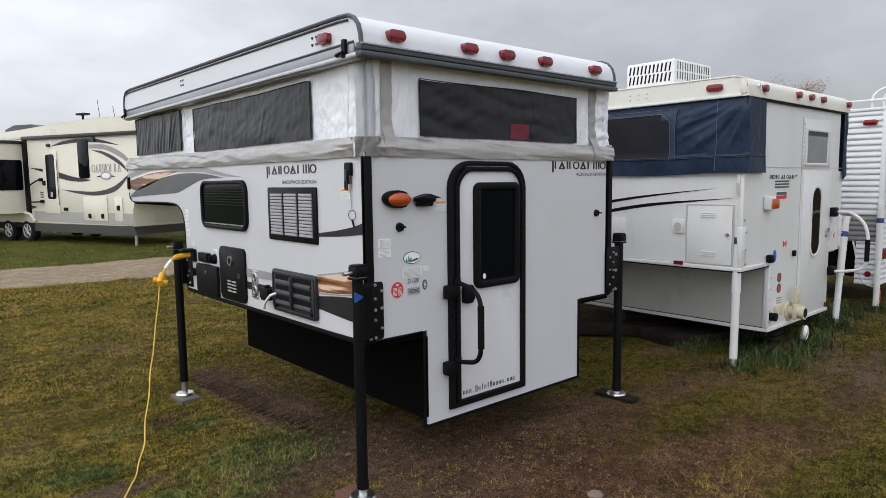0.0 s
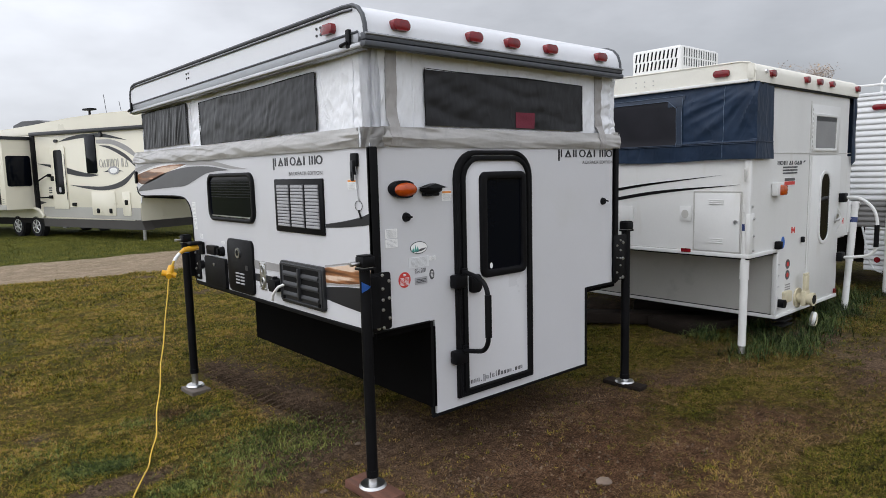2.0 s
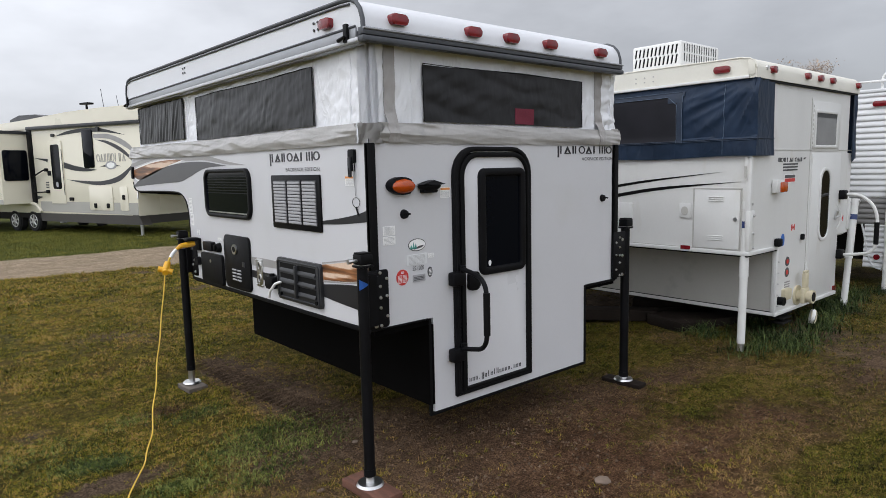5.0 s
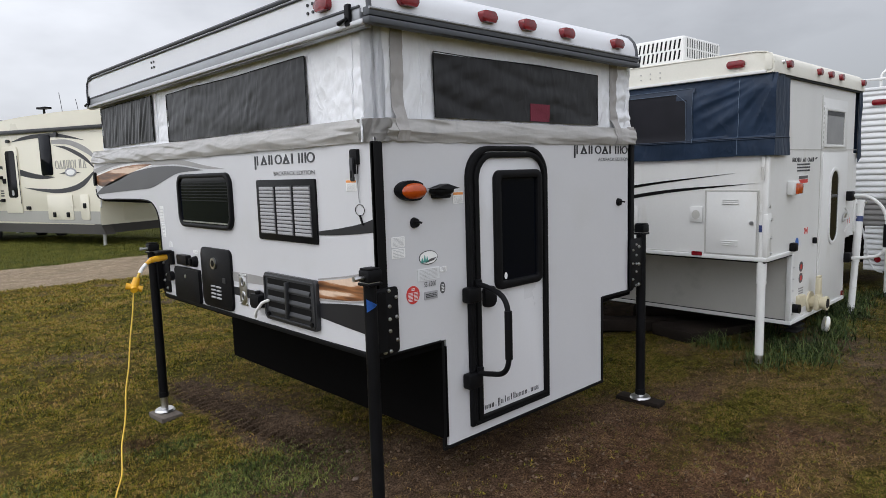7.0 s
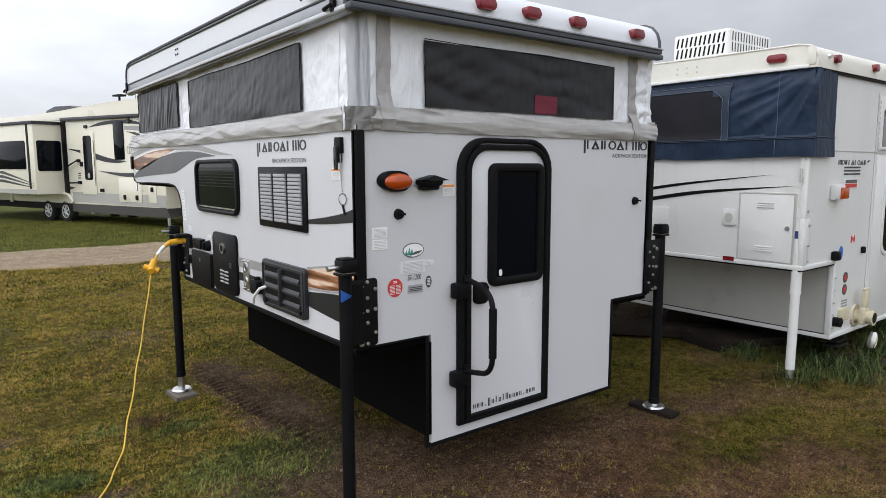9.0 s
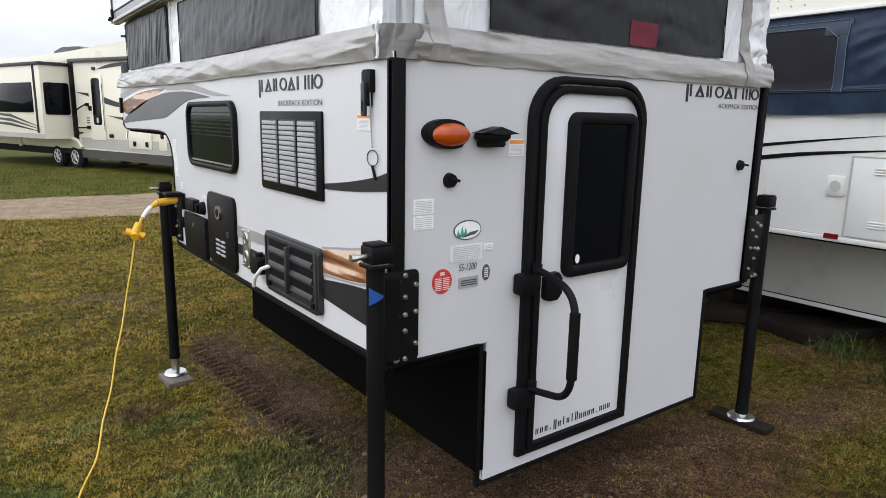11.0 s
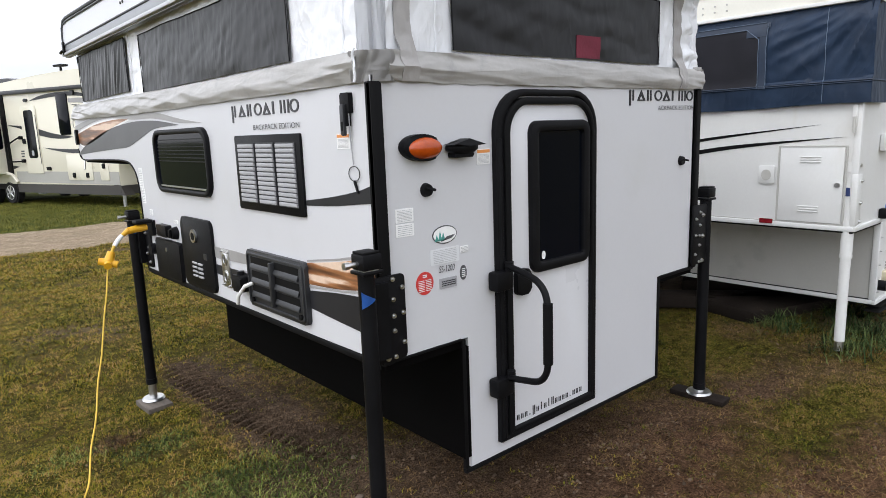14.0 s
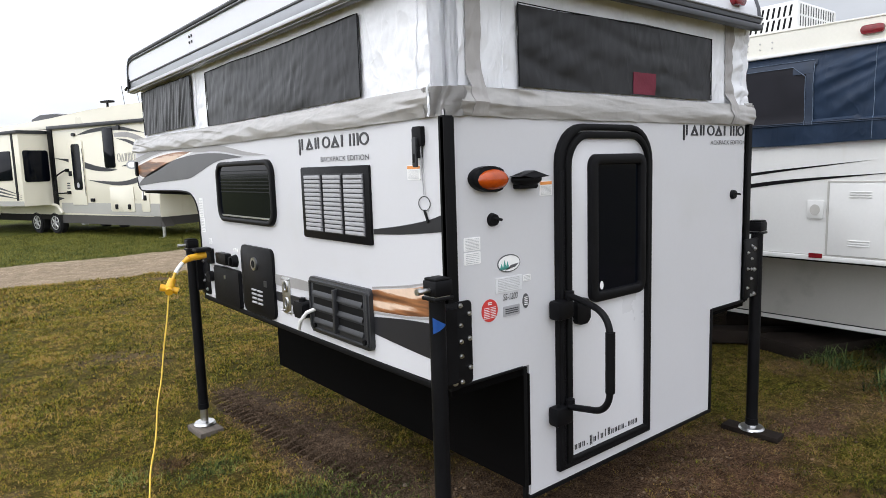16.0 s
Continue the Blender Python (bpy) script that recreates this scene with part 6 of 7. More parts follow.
for dx in (0.0, 0.28):
    part("ladder_hoop", tube(spline([(DX + 0.05 + dx * 0.3, 2.15 - dx * 0.3, 2.29), (DX + 0.05 + dx * 0.3, 2.14 - dx * 0.3, 2.42), (DX + 0.12 + dx * 0.3, 2.05 - dx * 0.3, 2.50), (DX + 0.3 + dx, 1.96 - dx * 0.1, 2.51), (DX + 0.5 + dx, 1.93, 2.40), (DX + 0.5 + dx, 1.93, 1.2)], 6), 0.013, 8), JACKW, rails)
for u in (-4.4, -3.4, -2.4):
    part("rail_post", rod(DL.at(u, 2.28, -0.03), DL.at(u, 2.37, -0.03), 0.010), JACKW, rails)
j = white_jack((7.93, 1.985, 1.28), (7.93, 1.985, 0.15), cor)
part("bracket", box(7.93, 8.05, DY - 0.012, DY + 0.0, 1.22, 1.26), STEEL, j)
part("warning_band", plate(DRR, rounded(7.94, 7.965, 0.22, 0.36, 0.004), 0.03, 0.046), LABELR, j)

# ---- fifth-wheel trailer across the lane ----
CF = Vector((0.337, -0.9415, 0)).normalized()
CO = Vector((3.65, 24.66, -0.2))
CP = Plane(CO, CF, (0, 0, 1))
CFR = Plane(CO + CF * 5.45, -CP.n, (0, 0, 1))
fw = thing("fifth_wheel_trailer", tuple(CO + CP.n * -1.2), "long cream fifth-wheel trailer with black swooshes across the lane", "trailer")
side_c = [(-7.0, 0.62), (5.45, 0.60), (5.45, 1.30), (8.6, 1.55), (9.1, 2.2), (8.8, 3.0), (8.3, 3.27), (-7.0, 3.27)]
part("body", plate(CP, side_c, -2.45, 0.0, 0.02), CCREAM, fw)
roof_c = [(-7.0, 3.27), (8.3, 3.27), (8.0, 3.55), (7.0, 3.70), (4.0, 3.72), (2.4, 3.69), (0.3, 3.58), (-1.5, 3.52), (-7.0, 3.48)]
part("roof", plate(CP, roof_c, -2.50, 0.03, 0.03), CCREAM, fw, "cream arched roof edge")
part("awning", plate(CP, [(0.25, 3.24), (6.5, 3.17), (6.5, 3.27), (0.25, 3.35)], 0.0, 0.11, 0.03), CHAR, fw, "dark grey rolled awning")
part("lower_band", plate(CP, [(0.55, 0.68), (5.44, 0.62), (5.44, 0.97), (0.55, 0.99)], 0.0, 0.006), CGREY, fw, "taupe lower band")
part("skirt", plate(CP, [(0.5, 0.36), (5.6, 0.34), (5.42, 0.62), (0.5, 0.68)], -0.30, -0.005), CDARK, fw, "dark brown frame skirt")
part("front_panel", plate(CFR, [(0.02, 0.62), (2.42, 0.62), (2.42, 1.30), (0.02, 1.30)], -0.02, 0.008), CCREAM, fw)
part("front_hatch", plate(CFR, rounded(0.7, 2.1, 0.68, 1.2, 0.05), 0.007, 0.016, 0.004), CCREAM, fw)
part("front_skirt", plate(CFR, [(0.0, 0.36), (2.45, 0.36), (2.45, 0.62), (0.0, 0.62)], -0.3, -0.01), CDARK, fw)
dc = part("entry_door", plate(CP, rounded(1.22, 2.0, 0.93, 2.88, (0.01, 0.01, 0.12, 0.12)), 0, 0.03, 0.012), CCREAM, fw, "cream entrance door with narrow dark window")
part("door_pane", plate(CP, rounded(1.40, 1.86, 1.38, 2.75, 0.09), 0.028, 0.036), GLASS, dc)
part("door_decal", plate(CP, rounded(1.57, 1.69, 1.44, 1.60, 0.05), 0.035, 0.039), GREYP, dc)
part("hinge", rod(CP.at(1.98, 1.2, 0.03), CP.at(1.98, 2.6, 0.03), 0.012), CHAR, dc)
part("latch", plate(CP, rounded(1.19, 1.33, 1.80, 1.95, 0.02), 0, 0.06, 0.01), BLACKP, dc)
part("side_window", plate(CP, rounded(3.08, 3.57, 2.0, 3.12, 0.06), 0, 0.03, 0.01), GLASS, fw, "tall dark window")
hc = part("grab_handle", tube(spline([CP.at(1.12, 1.97, 0.0), CP.at(1.05, 1.97, 0.10), CP.at(0.55, 1.75, 0.16), CP.at(0.50, 1.5, 0.16), CP.at(0.55, 1.30, 0.16), CP.at(1.05, 1.29, 0.08), CP.at(1.12, 1.29, 0)], 5), 0.022, 8), BLACKP, fw)
for v in (1.93, 1.25):
    part("mount", plate(CP, rounded(1.0, 1.14, v, v + 0.1, 0.02), 0, 0.06), BLACKP, hc)
for u0, u1, v0, v1 in ((3.19, 4.33, 0.74, 1.46), (4.66, 5.03, 0.74, 1.44)):
    c = part("cargo_door", plate(CP, rounded(u0, u1, v0, v1, 0.05), 0.004, 0.022, 0.008), CCREAM, fw, "cream cargo door")
    for u in ((u0 + 0.25, u1 - 0.28) if u1 - u0 > 0.6 else (u0 + 0.14,)):
        vv = v0 + 0.07 if u1 - u0 > 0.6 else v0 + 0.32
        part("latch", plate(CP, rounded(u, u + 0.11, vv, vv + 0.14, 0.02), 0.02, 0.05, 0.01), BLACKP, c)
part("outlet_cover", plate(CP, rounded(2.20, 2.38, 1.02, 1.12, 0.02), 0, 0.04), BLACKP, fw)
part("porch_lamp", plate(CP, ellipse(1.58, 3.03, 0.09, 0.05), 0, 0.05, 0.01), CHAR, fw)
part("speaker", rod(CP.at(3.87, 3.12, 0), CP.at(3.87, 3.12, 0.05), 0.07), CHAR, fw)
bars("small_print", CP, 0.95, 1.12, 1.40, 1.62, 3, INK, fw, 0.006, 41, cut=2)
for pts, m in (
    ([(1.70, 3.0), (2.3, 3.12), (3.1, 3.17), (4.0, 3.13), (5.1, 2.90), (4.0, 3.03), (3.0, 3.06), (2.3, 3.03)], CHAR),
    ([(3.62, 2.98), (4.4, 2.94), (5.2, 2.66), (5.7, 2.2), (5.2, 2.50), (4.4, 2.80), (3.62, 2.87)], GREY_L),
    ([(3.70, 2.82), (4.3, 2.75), (5.0, 2.48), (5.5, 2.05), (5.0, 2.36), (4.3, 2.66)], INK),
    ([(2.10, 1.67), (3.0, 1.62), (3.9, 1.61), (4.7, 1.76), (5.5, 2.15), (4.8, 1.64), (3.9, 1.49), (3.0, 1.54)], INK),
    ([(0.40, 2.37), (1.0, 2.33), (1.22, 2.31), (1.22, 2.20), (1.0, 2.26)], CHAR),
    ([(2.02, 2.20), (2.7, 2.06), (3.65, 1.94), (3.2, 1.90), (2.6, 1.93), (2.02, 2.02)], CHAR),
    ([(3.85, 2.03), (4.3, 2.10), (4.8, 2.03), (4.3, 2.02)], CHAR),
    ([(0.40, 1.17), (0.75, 1.13), (0.40, 1.05)], CHAR),
):
    part("side_decal", plate(CP, swoosh(pts), 0.0, 0.008), m, fw, flat=True)
emblem("maker_mark", CP, 3.68, 5.05, 2.16, 2.40, 8, CGREY, fw, 1.0, 0.010, shift=3)
mk2 = part("maker_badge", plate(CP, ellipse(4.35, 2.06, 0.26, 0.12), 0.005, 0.012), GREYP, fw, flat=True)
part("badge_disc", plate(CP, ellipse(4.35, 2.06, 0.18, 0.08), 0.010, 0.016), LABELW, mk2, flat=True)
# slide-out room
sl = part("slide_out", plate(CP, [(-6.2, 0.93), (0.12, 0.93), (0.12, 3.16), (-6.2, 3.16)], 0.0, 0.88, 0.012), CCREAM, fw, "cream slide-out room with dark windows")
CS = Plane(CO + CF * 0.12, -CP.n, (0, 0, 1))
CW = Plane(CO + CP.n * 0.88, CF, (0, 0, 1))
part("slide_window", plate(CS, rounded(-0.80, -0.06, 1.66, 2.62, 0.07), 0.0, 0.02, 0.006), GLASS, sl)
part("slide_window", plate(CW, rounded(-3.2, -0.42, 1.72, 2.62, 0.06), 0.0, 0.02, 0.006), GLASS, sl)
part("slide_trim", plate(CW, [(-0.30, 1.1), (-0.18, 1.1), (-0.18, 3.13), (-0.30, 3.13)], 0.0, 0.012), BLACKP, sl)
part("slide_topper", plate(CW, [(-6.2, 3.12), (0.15, 3.12), (0.15, 3.22), (-6.2, 3.22)], -0.85, 0.05, 0.02), CHAR, sl, "dark slide awning")
part("slide_band", plate(CW, [(-6.2, 0.93), (0.1, 0.93), (0.1, 1.08), (-6.2, 1.08)], 0, 0.006), CGREY, sl)
for k in range(3):
    part("slide_decal", plate(CW, [(-4.0, 1.72 - 0.14 * k), (-2.0, 1.66 - 0.14 * k), (0.05, 1.25 - 0.06 * k), (-2.0, 1.57 - 0.14 * k), (-4.0, 1.68 - 0.14 * k)], 0, 0.008), INK if k < 2 else CHAR, sl, flat=True)
part("slide_seal", plate(CP, [(0.14, 0.90), (0.40, 0.90), (0.40, 3.33), (0.14, 3.33)], 0.0, 0.03, 0.008), BLACKP, fw, "black slide-out seal")
# dark plate coloured as the shade behind the wheels
part("wheel_well", plate(CP, [(-2.0, 0.45), (0.6, 0.45), (0.6, 0.93), (-2.0, 0.93)], -0.4, -0.01), SHADE, fw)
part("fender", tube(spline([CP.at(-0.35, 0.92, 0.02), CP.at(0.1, 0.93, 0.05), CP.at(0.42, 0.86, 0.05), CP.at(0.62, 0.66, 0.04)], 6), 0.05, 8), CCREAM, fw)
part("fender", tube(spline([CP.at(-2.75, 0.62, 0.35), CP.at(-2.6, 0.90, 0.38), CP.at(-2.2, 0.97, 0.38), CP.at(-1.85, 0.86, 0.38), CP.at(-1.6, 0.90, 0.36), CP.at(-1.3, 0.97, 0.3)], 6), 0.05, 8), CCREAM, fw)


def wheel(s, n):
    t = bmesh.new()
    add_rod(t, CP.at(s, 0.345, n - 0.24), CP.at(s, 0.345, n), 0.365, n=36)
    bmesh.ops.bevel(t, geom=[e for e in t.edges if len(e.link_faces) == 2 and e.calc_face_angle(0) > 1], offset=0.04, segments=3, affect="EDGES")
    w = part("wheel", t, TYRE, fw, "black tyre on an alloy rim")
    part("rim", rod(CP.at(s, 0.345, n - 0.02), CP.at(s, 0.345, n + 0.004), 0.215, n=28), CHAR, w)
    for k in range(6):
        a = k * math.pi / 3 + 0.3
        d = CP.u * math.cos(a) + CP.v * math.sin(a)
        part("spoke", rod(CP.at(s, 0.345, n + 0.006) + d * 0.04, CP.at(s, 0.345, n + 0.002) + d * 0.20, 0.030, 0.020, n=8), STEEL, w)
    part("rim_edge", tube([CP.at(s + 0.21 * math.cos(a), 0.345 + 0.21 * math.sin(a), n + 0.004) for a in np.linspace(0, 2 * math.pi, 33)], 0.012, 6), STEEL, w)
    part("hub", rod(CP.at(s, 0.345, n), CP.at(s, 0.345, n + 0.03), 0.05, n=14), STEEL, w)


for s, n in ((0.05, 0.0), (-1.05, 0.0), (0.05, -2.2), (-1.05, -2.2)):
    wheel(s, n)
for s, n in ((5.28, -0.12), (5.28, -2.2), (1.35, -0.15)):
    lg = part("landing_leg", plate(CP, rounded(s - 0.09, s + 0.09, 0.30 if s < 5 else 0.36, 0.58, 0.01), n - 0.12, n), GREYP, fw)
    if s > 5:
        part("leg_foot", rod(CP.at(s, 0.03, n - 0.06), CP.at(s, 0.36, n - 0.06), 0.045), STEEL, lg)
        part("foot_pad", plate(CP, rounded(s - 0.12, s + 0.12, 0.0, 0.03, 0.005), n - 0.18, n + 0.06), STEEL, lg)
# dark block coloured as the shade beneath the trailer
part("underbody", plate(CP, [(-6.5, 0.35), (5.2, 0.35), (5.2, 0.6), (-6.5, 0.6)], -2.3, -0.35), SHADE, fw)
acc = part("roof_unit", plate(CP, [(-2.4, 3.5), (-0.15, 3.5), (-0.2, 3.74), (-0.8, 3.86), (-1.8, 3.88), (-2.35, 3.76)], -1.6, -0.8, 0.04), CHAR, fw, "dark roof air conditioner")
an = part("roof_antenna", rod(CP.at(2.0, 3.62, -0.9), CP.at(2.0, 4.02, -0.9), 0.05, 0.03), BLACKP, fw)
part("antenna_head", plate(CP, rounded(1.78, 2.22, 4.0, 4.06, 0.02), -1.0, -0.8), BLACKP, an)
for s, h in ((2.75, 4.45), (3.5, 4.2)):
    part("whip_aerial", rod(CP.at(s, 3.68, -1.0), CP.at(s - 0.12, h, -1.0), 0.008, n=6), CHAR, fw)
part("roof_vent", plate(CP, rounded(3.9, 4.15, 3.68, 3.80, 0.02), -1.1, -0.8), CHAR, fw)

# ---- power cord ----
cord = thing("power_cord", (1.45, 4.64, -0.07), "yellow extension cord plugged into the camper and trailing on grass", "cord")
lead = part("plug", rod((1.70, 4.70, 1.055), (1.60, 4.685, 1.045), 0.022, 0.020), YPLUG, cord, "orange-yellow plug")
part("plug_neck", rod((1.60, 4.685, 1.045), (1.565, 4.68, 1.025), 0.018, 0.011), YPLUG, lead)
part("lead", tube(spline([(1.57, 4.68, 1.03), (1.535, 4.67, 1.0), (1.505, 4.655, 0.965), (1.49, 4.65, 0.93)], 5), 0.0085, 10), YELLOW, cord)
part("white_sleeve", tube([(1.562, 4.678, 1.024), (1.535, 4.67, 1.0), (1.512, 4.66, 0.972)], 0.0125, 10), LABELW, cord, "white printed tag sleeve")
sp = part("splitter", rod((1.492, 4.652, 0.945), (1.468, 4.645, 0.885), 0.020, 0.028), YPLUG, cord, "three-way yellow outlet block")
for a, b in (((1.468, 4.645, 0.89), (1.425, 4.665, 0.90)), ((1.468, 4.645, 0.89), (1.51, 4.625, 0.872)), ((1.468, 4.645, 0.89), (1.455, 4.61, 0.875))):
    part("outlet", rod(a, b, 0.019, 0.021, n=12), YPLUG, sp)
lay = [(1.463, 4.643, 0.875), (1.415, 4.57, 0.70), (1.345, 4.46, 0.50), (1.265, 4.32, 0.30), (1.178, 4.13, 0.11), (1.10, 3.96, 0.0)]
for x, y in ((1.01, 3.76), (0.955, 3.62), (0.85, 3.42), (0.74, 3.15), (0.59, 2.72), (0.38, 2.2)):
    lay.append((x, y, height(x, y) + 0.020))
route = spline(lay, 10)
route = [p + Vector((0.012 * noise.noise((k * 0.11, 3, 1)), 0.010 * noise.noise((k * 0.13, 8, 1)), 0)) * min(1.0, k / 20) for k, p in enumerate(route)]
part("cable", tube(route, 0.0042, 8), YELLOW, cord)

# ---- blocks under the jacks, stones ----
for name, x, y, w, l, h, top, r, m, lab in (
    ("timber_block", 1.655, 2.40, 0.13, 0.32, 0.042, 0.05, 2, WOODR, "red-brown timber block under a jack foot"),
    ("timber_block", 1.68, 4.88, 0.15, 0.22, 0.035, -0.058, 3, WOODG, "grey weathered board under a jack foot"),
    ("timber_block", 3.845, 2.45, 0.10, 0.30, 0.030, 0.052, 3, WOODD, "wet dark board under a jack foot"),
):
    one(name, box(-w / 2, w / 2, -l / 2, l / 2, -h, 0, 0.004, m=pose(x, y, top, 0, 0, r)), m, lab, "block", "jack blocks")


def pebble(x, y, s, seed):
    bm = bmesh.new()
    bmesh.ops.create_icosphere(bm, subdivisions=3, radius=1)
    for v in bm.verts:
        v.co *= 1 + 0.25 * noise.noise(v.co * 1.3 + Vector((seed, 0, 0)))
        v.co = Vector((v.co.x * s, v.co.y * s * 0.75, v.co.z * s * 0.4)) + Vector((x, y, height(x, y) + s * 0.12))
    return bm


for k, (x, y, s) in enumerate(((2.55, 1.70, 0.045), (1.95, 3.0, 0.02), (2.75, 2.02, 0.008), (2.15, 3.35, 0.018), (1.5, 2.62, 0.02))):
    one("stone", pebble(x, y, s, k * 3.7), STONE, "pale stone lying in bare soil", "stone", "loose stones")

# crumbs of soil on the bare ground, too many to count
rc = np.random.RandomState(12)
cv, cf = [], []
for _ in range(45000):
    x, y = rc.uniform(0.2, 4.9), rc.uniform(1.0, 5.4)
    q = rc.rand(6)
    if q[0] > soil(x, y) ** 1.5 * (0.35 + noise.noise((x * 6, y * 6, 9))) * 1.2:
        continue
    if abs(x - 2.02 - 0.12 * max(0.0, 4.3 - y)) < 0.13 and y > 3.2 and q[5] > 0.12:
        continue
    r = 0.003 + 0.008 * q[1] ** 3
    a, z, n0 = q[2] * 6.283, height(x, y), len(cv)
    for k in range(4):
        cv.append((x + r * (0.8 + 0.5 * q[3]) * math.cos(a + 1.571 * k), y + r * math.sin(a + 1.571 * k), z - 0.001 + r * 0.25 * (k % 2)))
    cv.append((x + r * (q[4] - 0.5), y + r * (q[5] - 0.5), z + r * (0.7 + 0.5 * q[4])))
    cf += [(n0 + k, n0 + (k + 1) % 4, n0 + 4) for k in range(4)]
me = bpy.data.meshes.new("soil_crumbs")
me.from_pydata(cv, [], cf)
me.materials.append(CRUMB)
tagged(new("soil_crumbs", me), "loose brown crumbs of soil over bare ground", "soil", kind="stuff")

# ---- autumn tree far behind ----
rnd = random.Random(4)
TB = Vector((65.2, 24.9, -0.2))
tree = thing("tree", tuple(TB), "half-bare autumn tree far behind the campers", "tree")
tb, lv = bmesh.new(), []
add_tube(tb, spline([TB, TB + Vector((0.1, 0, 3.5)), TB + Vector((0, 0.3, 7.0)), TB + Vector((0.2, 0, 9.5))], 4), 0.24, 8)
for k in range(190):
    h = rnd.uniform(5.0, 9.0)
    a = rnd.uniform(0, 2 * math.pi)
    ln = rnd.uniform(0.9, 2.5) * (1.3 - abs(h - 7.4) / 4)
    b0 = TB + Vector((0, 0, h))
    d = Vector((math.cos(a), math.sin(a), rnd.uniform(0.15, 0.75)))
    pts = [b0, b0 + d * ln * 0.5 + Vector((rnd.uniform(-.2, .2), rnd.uniform(-.2, .2), 0.1)), b0 + d * ln]
    add_tube(tb, pts, 0.022, 4)
    for m in range(7):
        e = pts[1].lerp(pts[2], rnd.random())
        q = e + Vector((rnd.uniform(-1, 1), rnd.uniform(-1, 1), rnd.uniform(0, 1))) * 0.8
        add_tube(tb, [e, q], 0.009, 3)
        lv += [q + Vector((rnd.gauss(0, .28), rnd.gauss(0, .28), rnd.gauss(0, .22))) for _ in range(7)]
part("trunk", tb, BARK, tree, "grey-brown trunk and bare branches")
lb = bmesh.new()
for p in lv:
    if p.z < 6.0 + 1.5 * rnd.random():
        continue
    r = rnd.uniform(0.035, 0.085)
    x = Vector((rnd.gauss(0, 1), rnd.gauss(0, 1), rnd.gauss(0, 1))).normalized() * r
    y = x.orthogonal().normalized() * r * 0.7
    lb.faces.new([lb.verts.new(p + x), lb.verts.new(p + y), lb.verts.new(p - x), lb.verts.new(p - y)])
part("crown", lb, LEAF, tree, "sparse yellow-brown leaves")


# ---- grass ----
def blades(name, spots, lab, tones, seed, kind="stuff"):
    """One mesh of thin bent blades; spots give place, length, lean and width."""
    rr = np.random.RandomState(seed)
    n = len(spots)
    s = np.array(spots)
    a = rr.uniform(0, 2 * np.pi, n)
    d = np.stack([np.cos(a), np.sin(a), 0 * a], 1)
    w = np.stack([-np.sin(a), np.cos(a), 0 * a], 1) * s[:, 5:6] / 2
    base = s[:, :3]
    ln, lean = s[:, 3:4], s[:, 4:5]
    up = np.array([[0, 0, 1.0]])
    mid = base + up * ln * 0.55 * (1 - lean * 0.5) + d * ln * lean * 0.35
    tip = base + up * ln * (1 - lean * 0.75) + d * ln * lean
    v = np.stack([base - w, base + w, mid + w * 0.7, mid - w * 0.7, tip], 1).reshape(-1, 3)
    m = bpy.data.meshes.new(name)
    m.vertices.add(5 * n)
    m.vertices.foreach_set("co", v.ravel())
    idx = (np.array([0, 1, 2, 3, 3, 2, 4])[None] + 5 * np.arange(n)[:, None]).ravel()
    m.loops.add(7 * n)
    m.loops.foreach_set("vertex_index", idx)
    m.polygons.add(2 * n)
    m.polygons.foreach_set("loop_start", (np.array([0, 4])[None] + 7 * np.arange(n)[:, None]).ravel())
    m.polygons.foreach_set("loop_total", np.tile([4, 3], n))
    m.update(calc_edges=True)
    mt = bpy.data.materials.new(name + "_blades")
    mt.use_nodes = True
    nn, ll = mt.node_tree.nodes, mt.node_tree.links
    g, r = nn.new("ShaderNodeNewGeometry"), nn.new("ShaderNodeValToRGB")
    el = r.color_ramp.elements
    while len(el) < len(tones):
        el.new(0.5)
    for e, (pos, c) in zip(el, tones):
        e.position, e.color = pos, (*c, 1)
    co, nz, mp, ad = nn.new("ShaderNodeTexCoord"), nn.new("ShaderNodeTexNoise"), nn.new("ShaderNodeMapRange"), nn.new("ShaderNodeMath")
    nz.inputs["Scale"].default_value, nz.inputs["Detail"].default_value = 1.9, 4
    mp.inputs["From Min"].default_value, mp.inputs["From Max"].default_value, mp.inputs["To Min"].default_value, mp.inputs["To Max"].default_value = 0.36, 0.64, -0.5, 0.5
    ll.new(co.outputs["Object"], nz.inputs["Vector"])
    n2, mx = nn.new("ShaderNodeTexNoise"), nn.new("ShaderNodeMixRGB")
    n2.inputs["Scale"].default_value, n2.inputs["Detail"].default_value = 17.0, 4
    mx.inputs["Fac"].default_value = 0.5
    ll.new(co.outputs["Object"], n2.inputs["Vector"])
    ll.new(nz.outputs["Fac"], mx.inputs["Color1"])
    ll.new(n2.outputs["Fac"], mx.inputs["Color2"])
    ll.new(mx.outputs["Color"], mp.inputs["Value"])
    ll.new(g.outputs["Random Per Island"], ad.inputs[0])
    ll.new(mp.outputs["Result"], ad.inputs[1])
    ad.use_clamp = True
    ll.new(ad.outputs["Value"], r.inputs["Fac"])
    p = nn["Principled BSDF"]
    ll.new(r.outputs["Color"], p.inputs["Base Color"])
    p.inputs["Roughness"].default_value = 0.6
    p.inputs["Specular IOR Level"].default_value = 0.08
    m.materials.append(mt)
    tagged(new(name, m), lab, "grass", kind=kind)


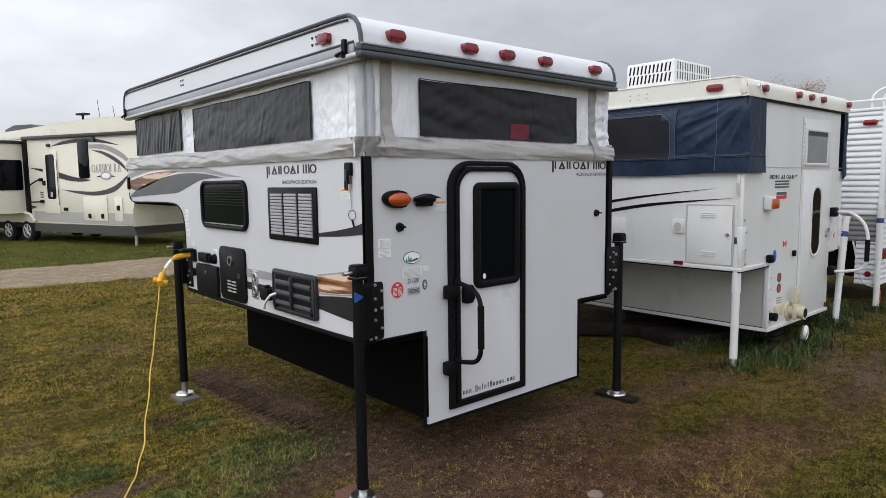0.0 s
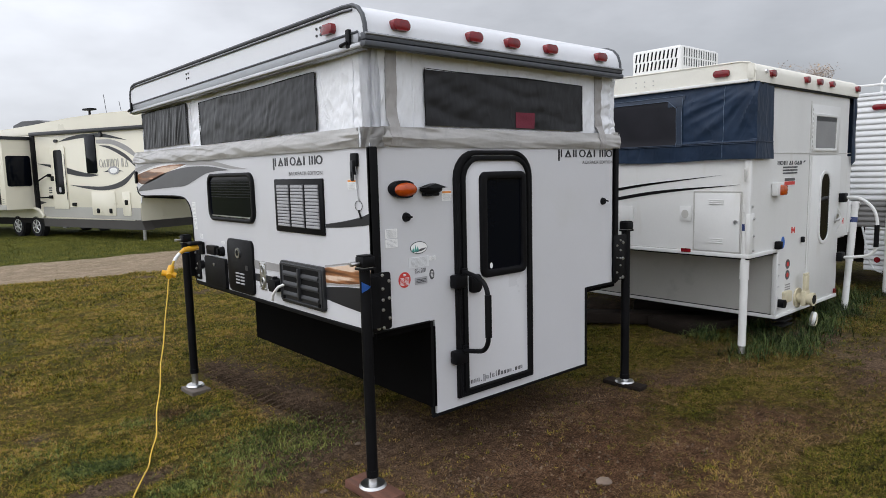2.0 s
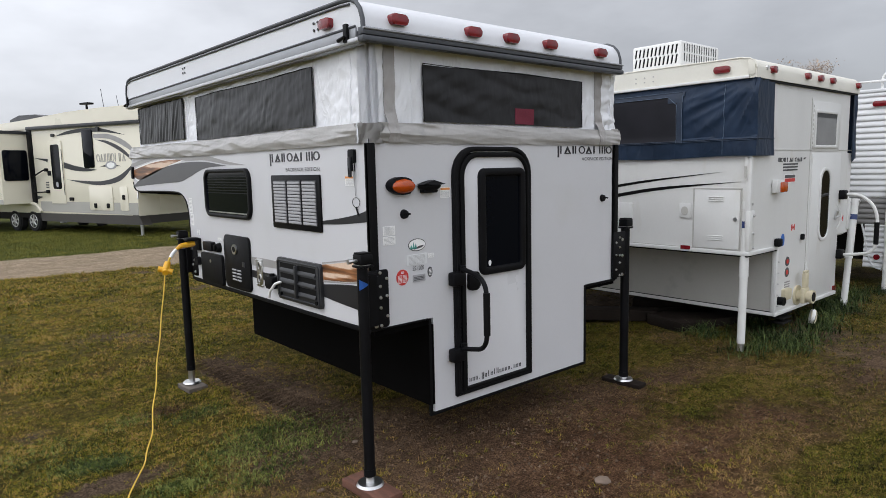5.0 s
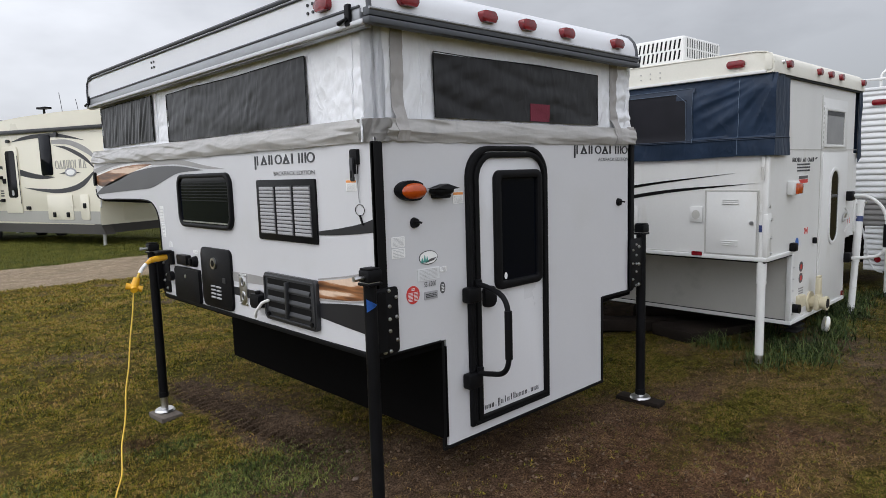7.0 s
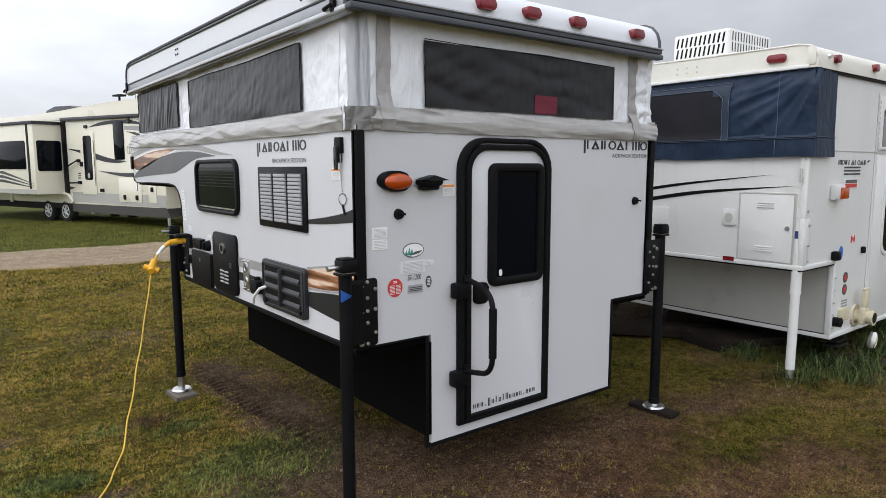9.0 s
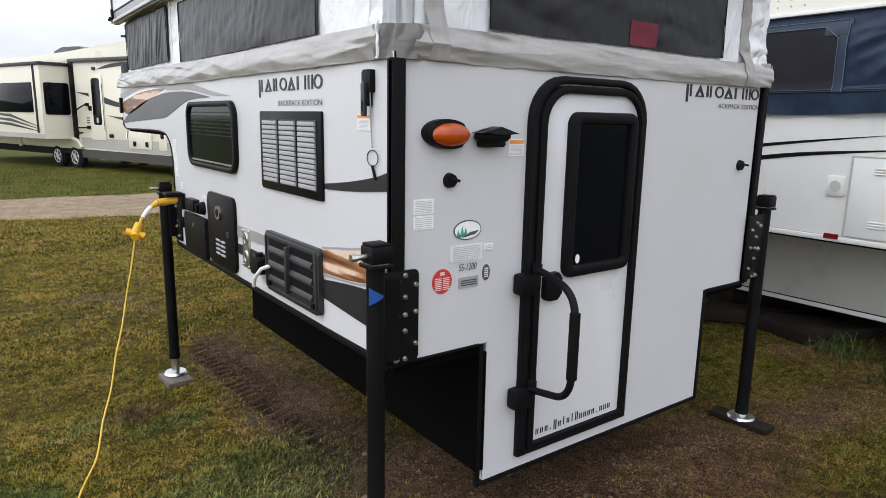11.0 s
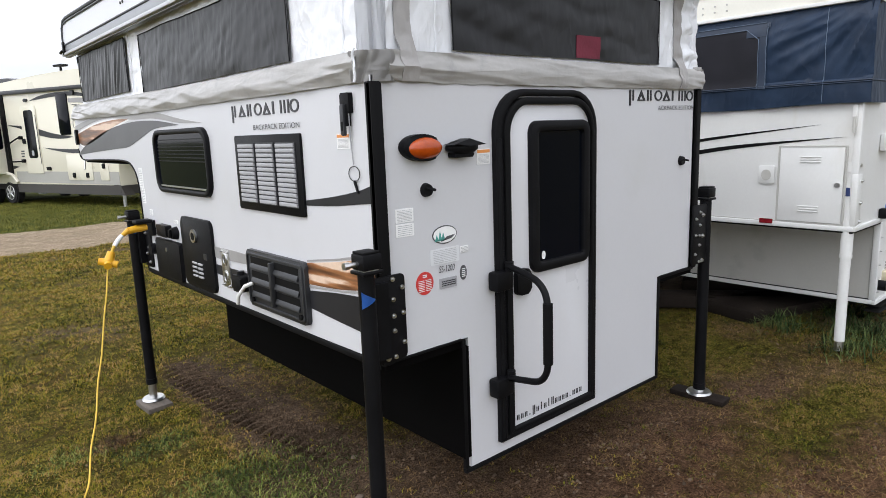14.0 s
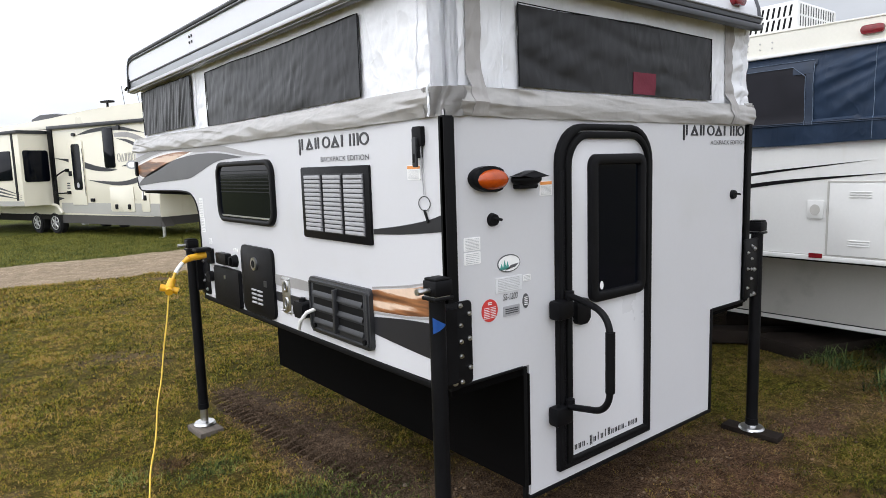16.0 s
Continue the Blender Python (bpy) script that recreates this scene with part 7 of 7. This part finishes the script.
rg = np.random.RandomState(3)
lawn = []
for x0, x1, y0, y1, num, sc in ((-0.3, 5.2, 1.2, 3.6, 30000, 0.95), (-0.3, 5.2, 3.6, 5.6, 20000, 1.1), (-0.6, 6.0, 5.6, 9.5, 20000, 1.6), (-1.0, 7.0, 9.5, 13.2, 11000, 2.3), (5.2, 8.5, 0.8, 5.2, 11000, 1.3), (1.6, 8.0, -0.1, 1.2, 16000, 1.0), (-2.2, 1.6, -1.4, 1.2, 7000, 1.3), (-2.4, -0.3, 1.2, 7.0, 7000, 1.4), (1.6, 8.5, -1.4, -0.1, 6000, 1.3)):
    X, Y = rg.uniform(x0, x1, num), rg.uniform(y0, y1, num)
    R = rg.rand(num, 4)
    for x, y, q in zip(X, Y, R):
        b = soil(x, y)
        clump = 0.42 + 1.1 * noise.noise((x * 3.1, y * 3.1, 6)) + 1.3 * noise.noise((x * 9, y * 9, 2))
        if q[0] > (1.0 - b) ** 1.2 * max(0.15, min(1.0, clump + 0.38)) + 0.03 or road_mask(x, y) > 0:
            continue
        rich = 1 + 0.7 * max(0, noise.noise((x * 1.4, y * 1.4, 8))) + 0.4 * max(0.0, clump - 0.5)
        for _ in range(6 + int(7 * q[1] * min(1.4, rich))):
            e = rg.rand(5)
            bx, by = x + (e[0] - 0.5) * 0.042 * sc, y + (e[1] - 0.5) * 0.042 * sc
            lawn.append((bx, by, height(bx, by) - 0.003, (0.010 + 0.018 * e[2]) * sc * rich, 0.40 + 0.65 * e[3], (0.0028 + 0.0026 * e[4]) * sc))
# olive-brown grass beside the campers; its darker tones include the shade they cast
dim_lawn = [q for q in lawn if q[0] + 0.5 * noise.noise((q[0] * 2, q[1] * 2, 4)) > 3.0 + max(0.0, q[1] - 3.5) * 2]
lawn = [q for q in lawn if q[0] + 0.5 * noise.noise((q[0] * 2, q[1] * 2, 4)) <= 3.0 + max(0.0, q[1] - 3.5) * 2]
blades("dim_olive_grass", dim_lawn, "olive and brown grass between the campers, toned darker for their shade", ((0.0, (0.012, 0.013, 0.002)), (0.25, (0.058, 0.066, 0.006)), (0.5, (0.132, 0.126, 0.013)), (0.78, (0.165, 0.105, 0.026)), (1.0, (0.22, 0.138, 0.052))), 15)
blades("lawn_grass", lawn, "short mown lawn grass, green and straw yellow", ((0.0, (0.020, 0.026, 0.003)), (0.25, (0.118, 0.122, 0.010)), (0.55, (0.232, 0.190, 0.021)), (0.8, (0.285, 0.180, 0.040)), (1.0, (0.33, 0.205, 0.075))), 5)
far = [(x, y, height(x, y) - 0.002, 0.05 + 0.05 * q[0], 0.4 + 0.6 * q[1], 0.006 + 0.004 * q[2]) for x, y, q in zip(rg.uniform(-1.0, 9.0, 50000), rg.uniform(15.6, 25.0, 50000), rg.rand(50000, 3)) if road_mask(x, y) < 0]
blades("verge_grass", far, "greener grass along the far side of the lane", ((0.0, (0.032, 0.038, 0.006)), (0.5, (0.115, 0.118, 0.019)), (1.0, (0.22, 0.19, 0.045))), 9)
dry = []
for _ in range(900):
    x, y = rg.normal(1.36, 0.07), rg.normal(4.52, 0.05)
    dry.append((x, y, height(x, y) - 0.002, rg.uniform(0.02, 0.07), rg.uniform(0.5, 1.1), rg.uniform(0.002, 0.004)))
for x, y, q in zip(rg.uniform(1.0, 5.0, 150000), rg.uniform(1.0, 5.0, 150000), rg.rand(150000, 4)):
    b = soil(x, y)
    if 0.30 < b and not (abs(x - 2.02 - 0.12 * max(0.0, 4.3 - y)) < 0.12 and y > 3.2 and q[1] > 0.15) and q[0] < 0.75 * (1.2 - b):
        dry.append((x, y, height(x, y) + 0.001, 0.014 + 0.036 * q[1], 0.95 + 0.3 * q[2], 0.0018 + 0.0016 * q[3]))
blades("dead_grass", dry, "flattened dead straw over bare soil", ((0.0, (0.026, 0.013, 0.006)), (0.5, (0.105, 0.058, 0.024)), (1.0, (0.26, 0.165, 0.075))), 6)
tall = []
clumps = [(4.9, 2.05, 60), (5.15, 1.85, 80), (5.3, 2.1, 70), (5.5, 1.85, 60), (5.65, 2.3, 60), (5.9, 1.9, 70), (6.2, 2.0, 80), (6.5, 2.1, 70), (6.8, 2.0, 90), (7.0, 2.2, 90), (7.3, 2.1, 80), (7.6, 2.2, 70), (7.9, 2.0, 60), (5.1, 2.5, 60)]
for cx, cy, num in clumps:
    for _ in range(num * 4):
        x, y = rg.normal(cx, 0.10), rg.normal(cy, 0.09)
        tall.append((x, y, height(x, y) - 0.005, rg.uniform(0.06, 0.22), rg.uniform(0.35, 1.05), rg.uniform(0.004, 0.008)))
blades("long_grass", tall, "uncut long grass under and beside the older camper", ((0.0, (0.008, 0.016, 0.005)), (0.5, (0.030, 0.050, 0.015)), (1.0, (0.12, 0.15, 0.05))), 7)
weeds = []
for cx, cy, sp_, num in ((0.72, 3.91, 0.10, 800), (0.85, 3.84, 0.08, 600), (1.0, 3.22, 0.09, 700), (1.42, 3.44, 0.16, 900), (1.68, 3.62, 0.14, 700), (1.75, 3.45, 0.25, 900), (1.72, 3.2, 0.14, 400), (0.5, 4.3, 0.2, 500), (1.5, 4.25, 0.12, 450), (1.35, 3.05, 0.12, 600), (1.15, 4.5, 0.1, 300)):
    for _ in range(int(num * 1.4)):
        x, y = rg.normal(cx, sp_), rg.normal(cy, sp_ * 0.7)
        weeds.append((x, y, height(x, y), rg.uniform(0.02, 0.05), rg.uniform(0.5, 1.0), rg.uniform(0.003, 0.007)))
blades("weeds", weeds, "broad-leaved weeds and clover tufts in the lawn", ((0.0, (0.018, 0.032, 0.008)), (0.5, (0.085, 0.108, 0.022)), (1.0, (0.22, 0.235, 0.065))), 8)
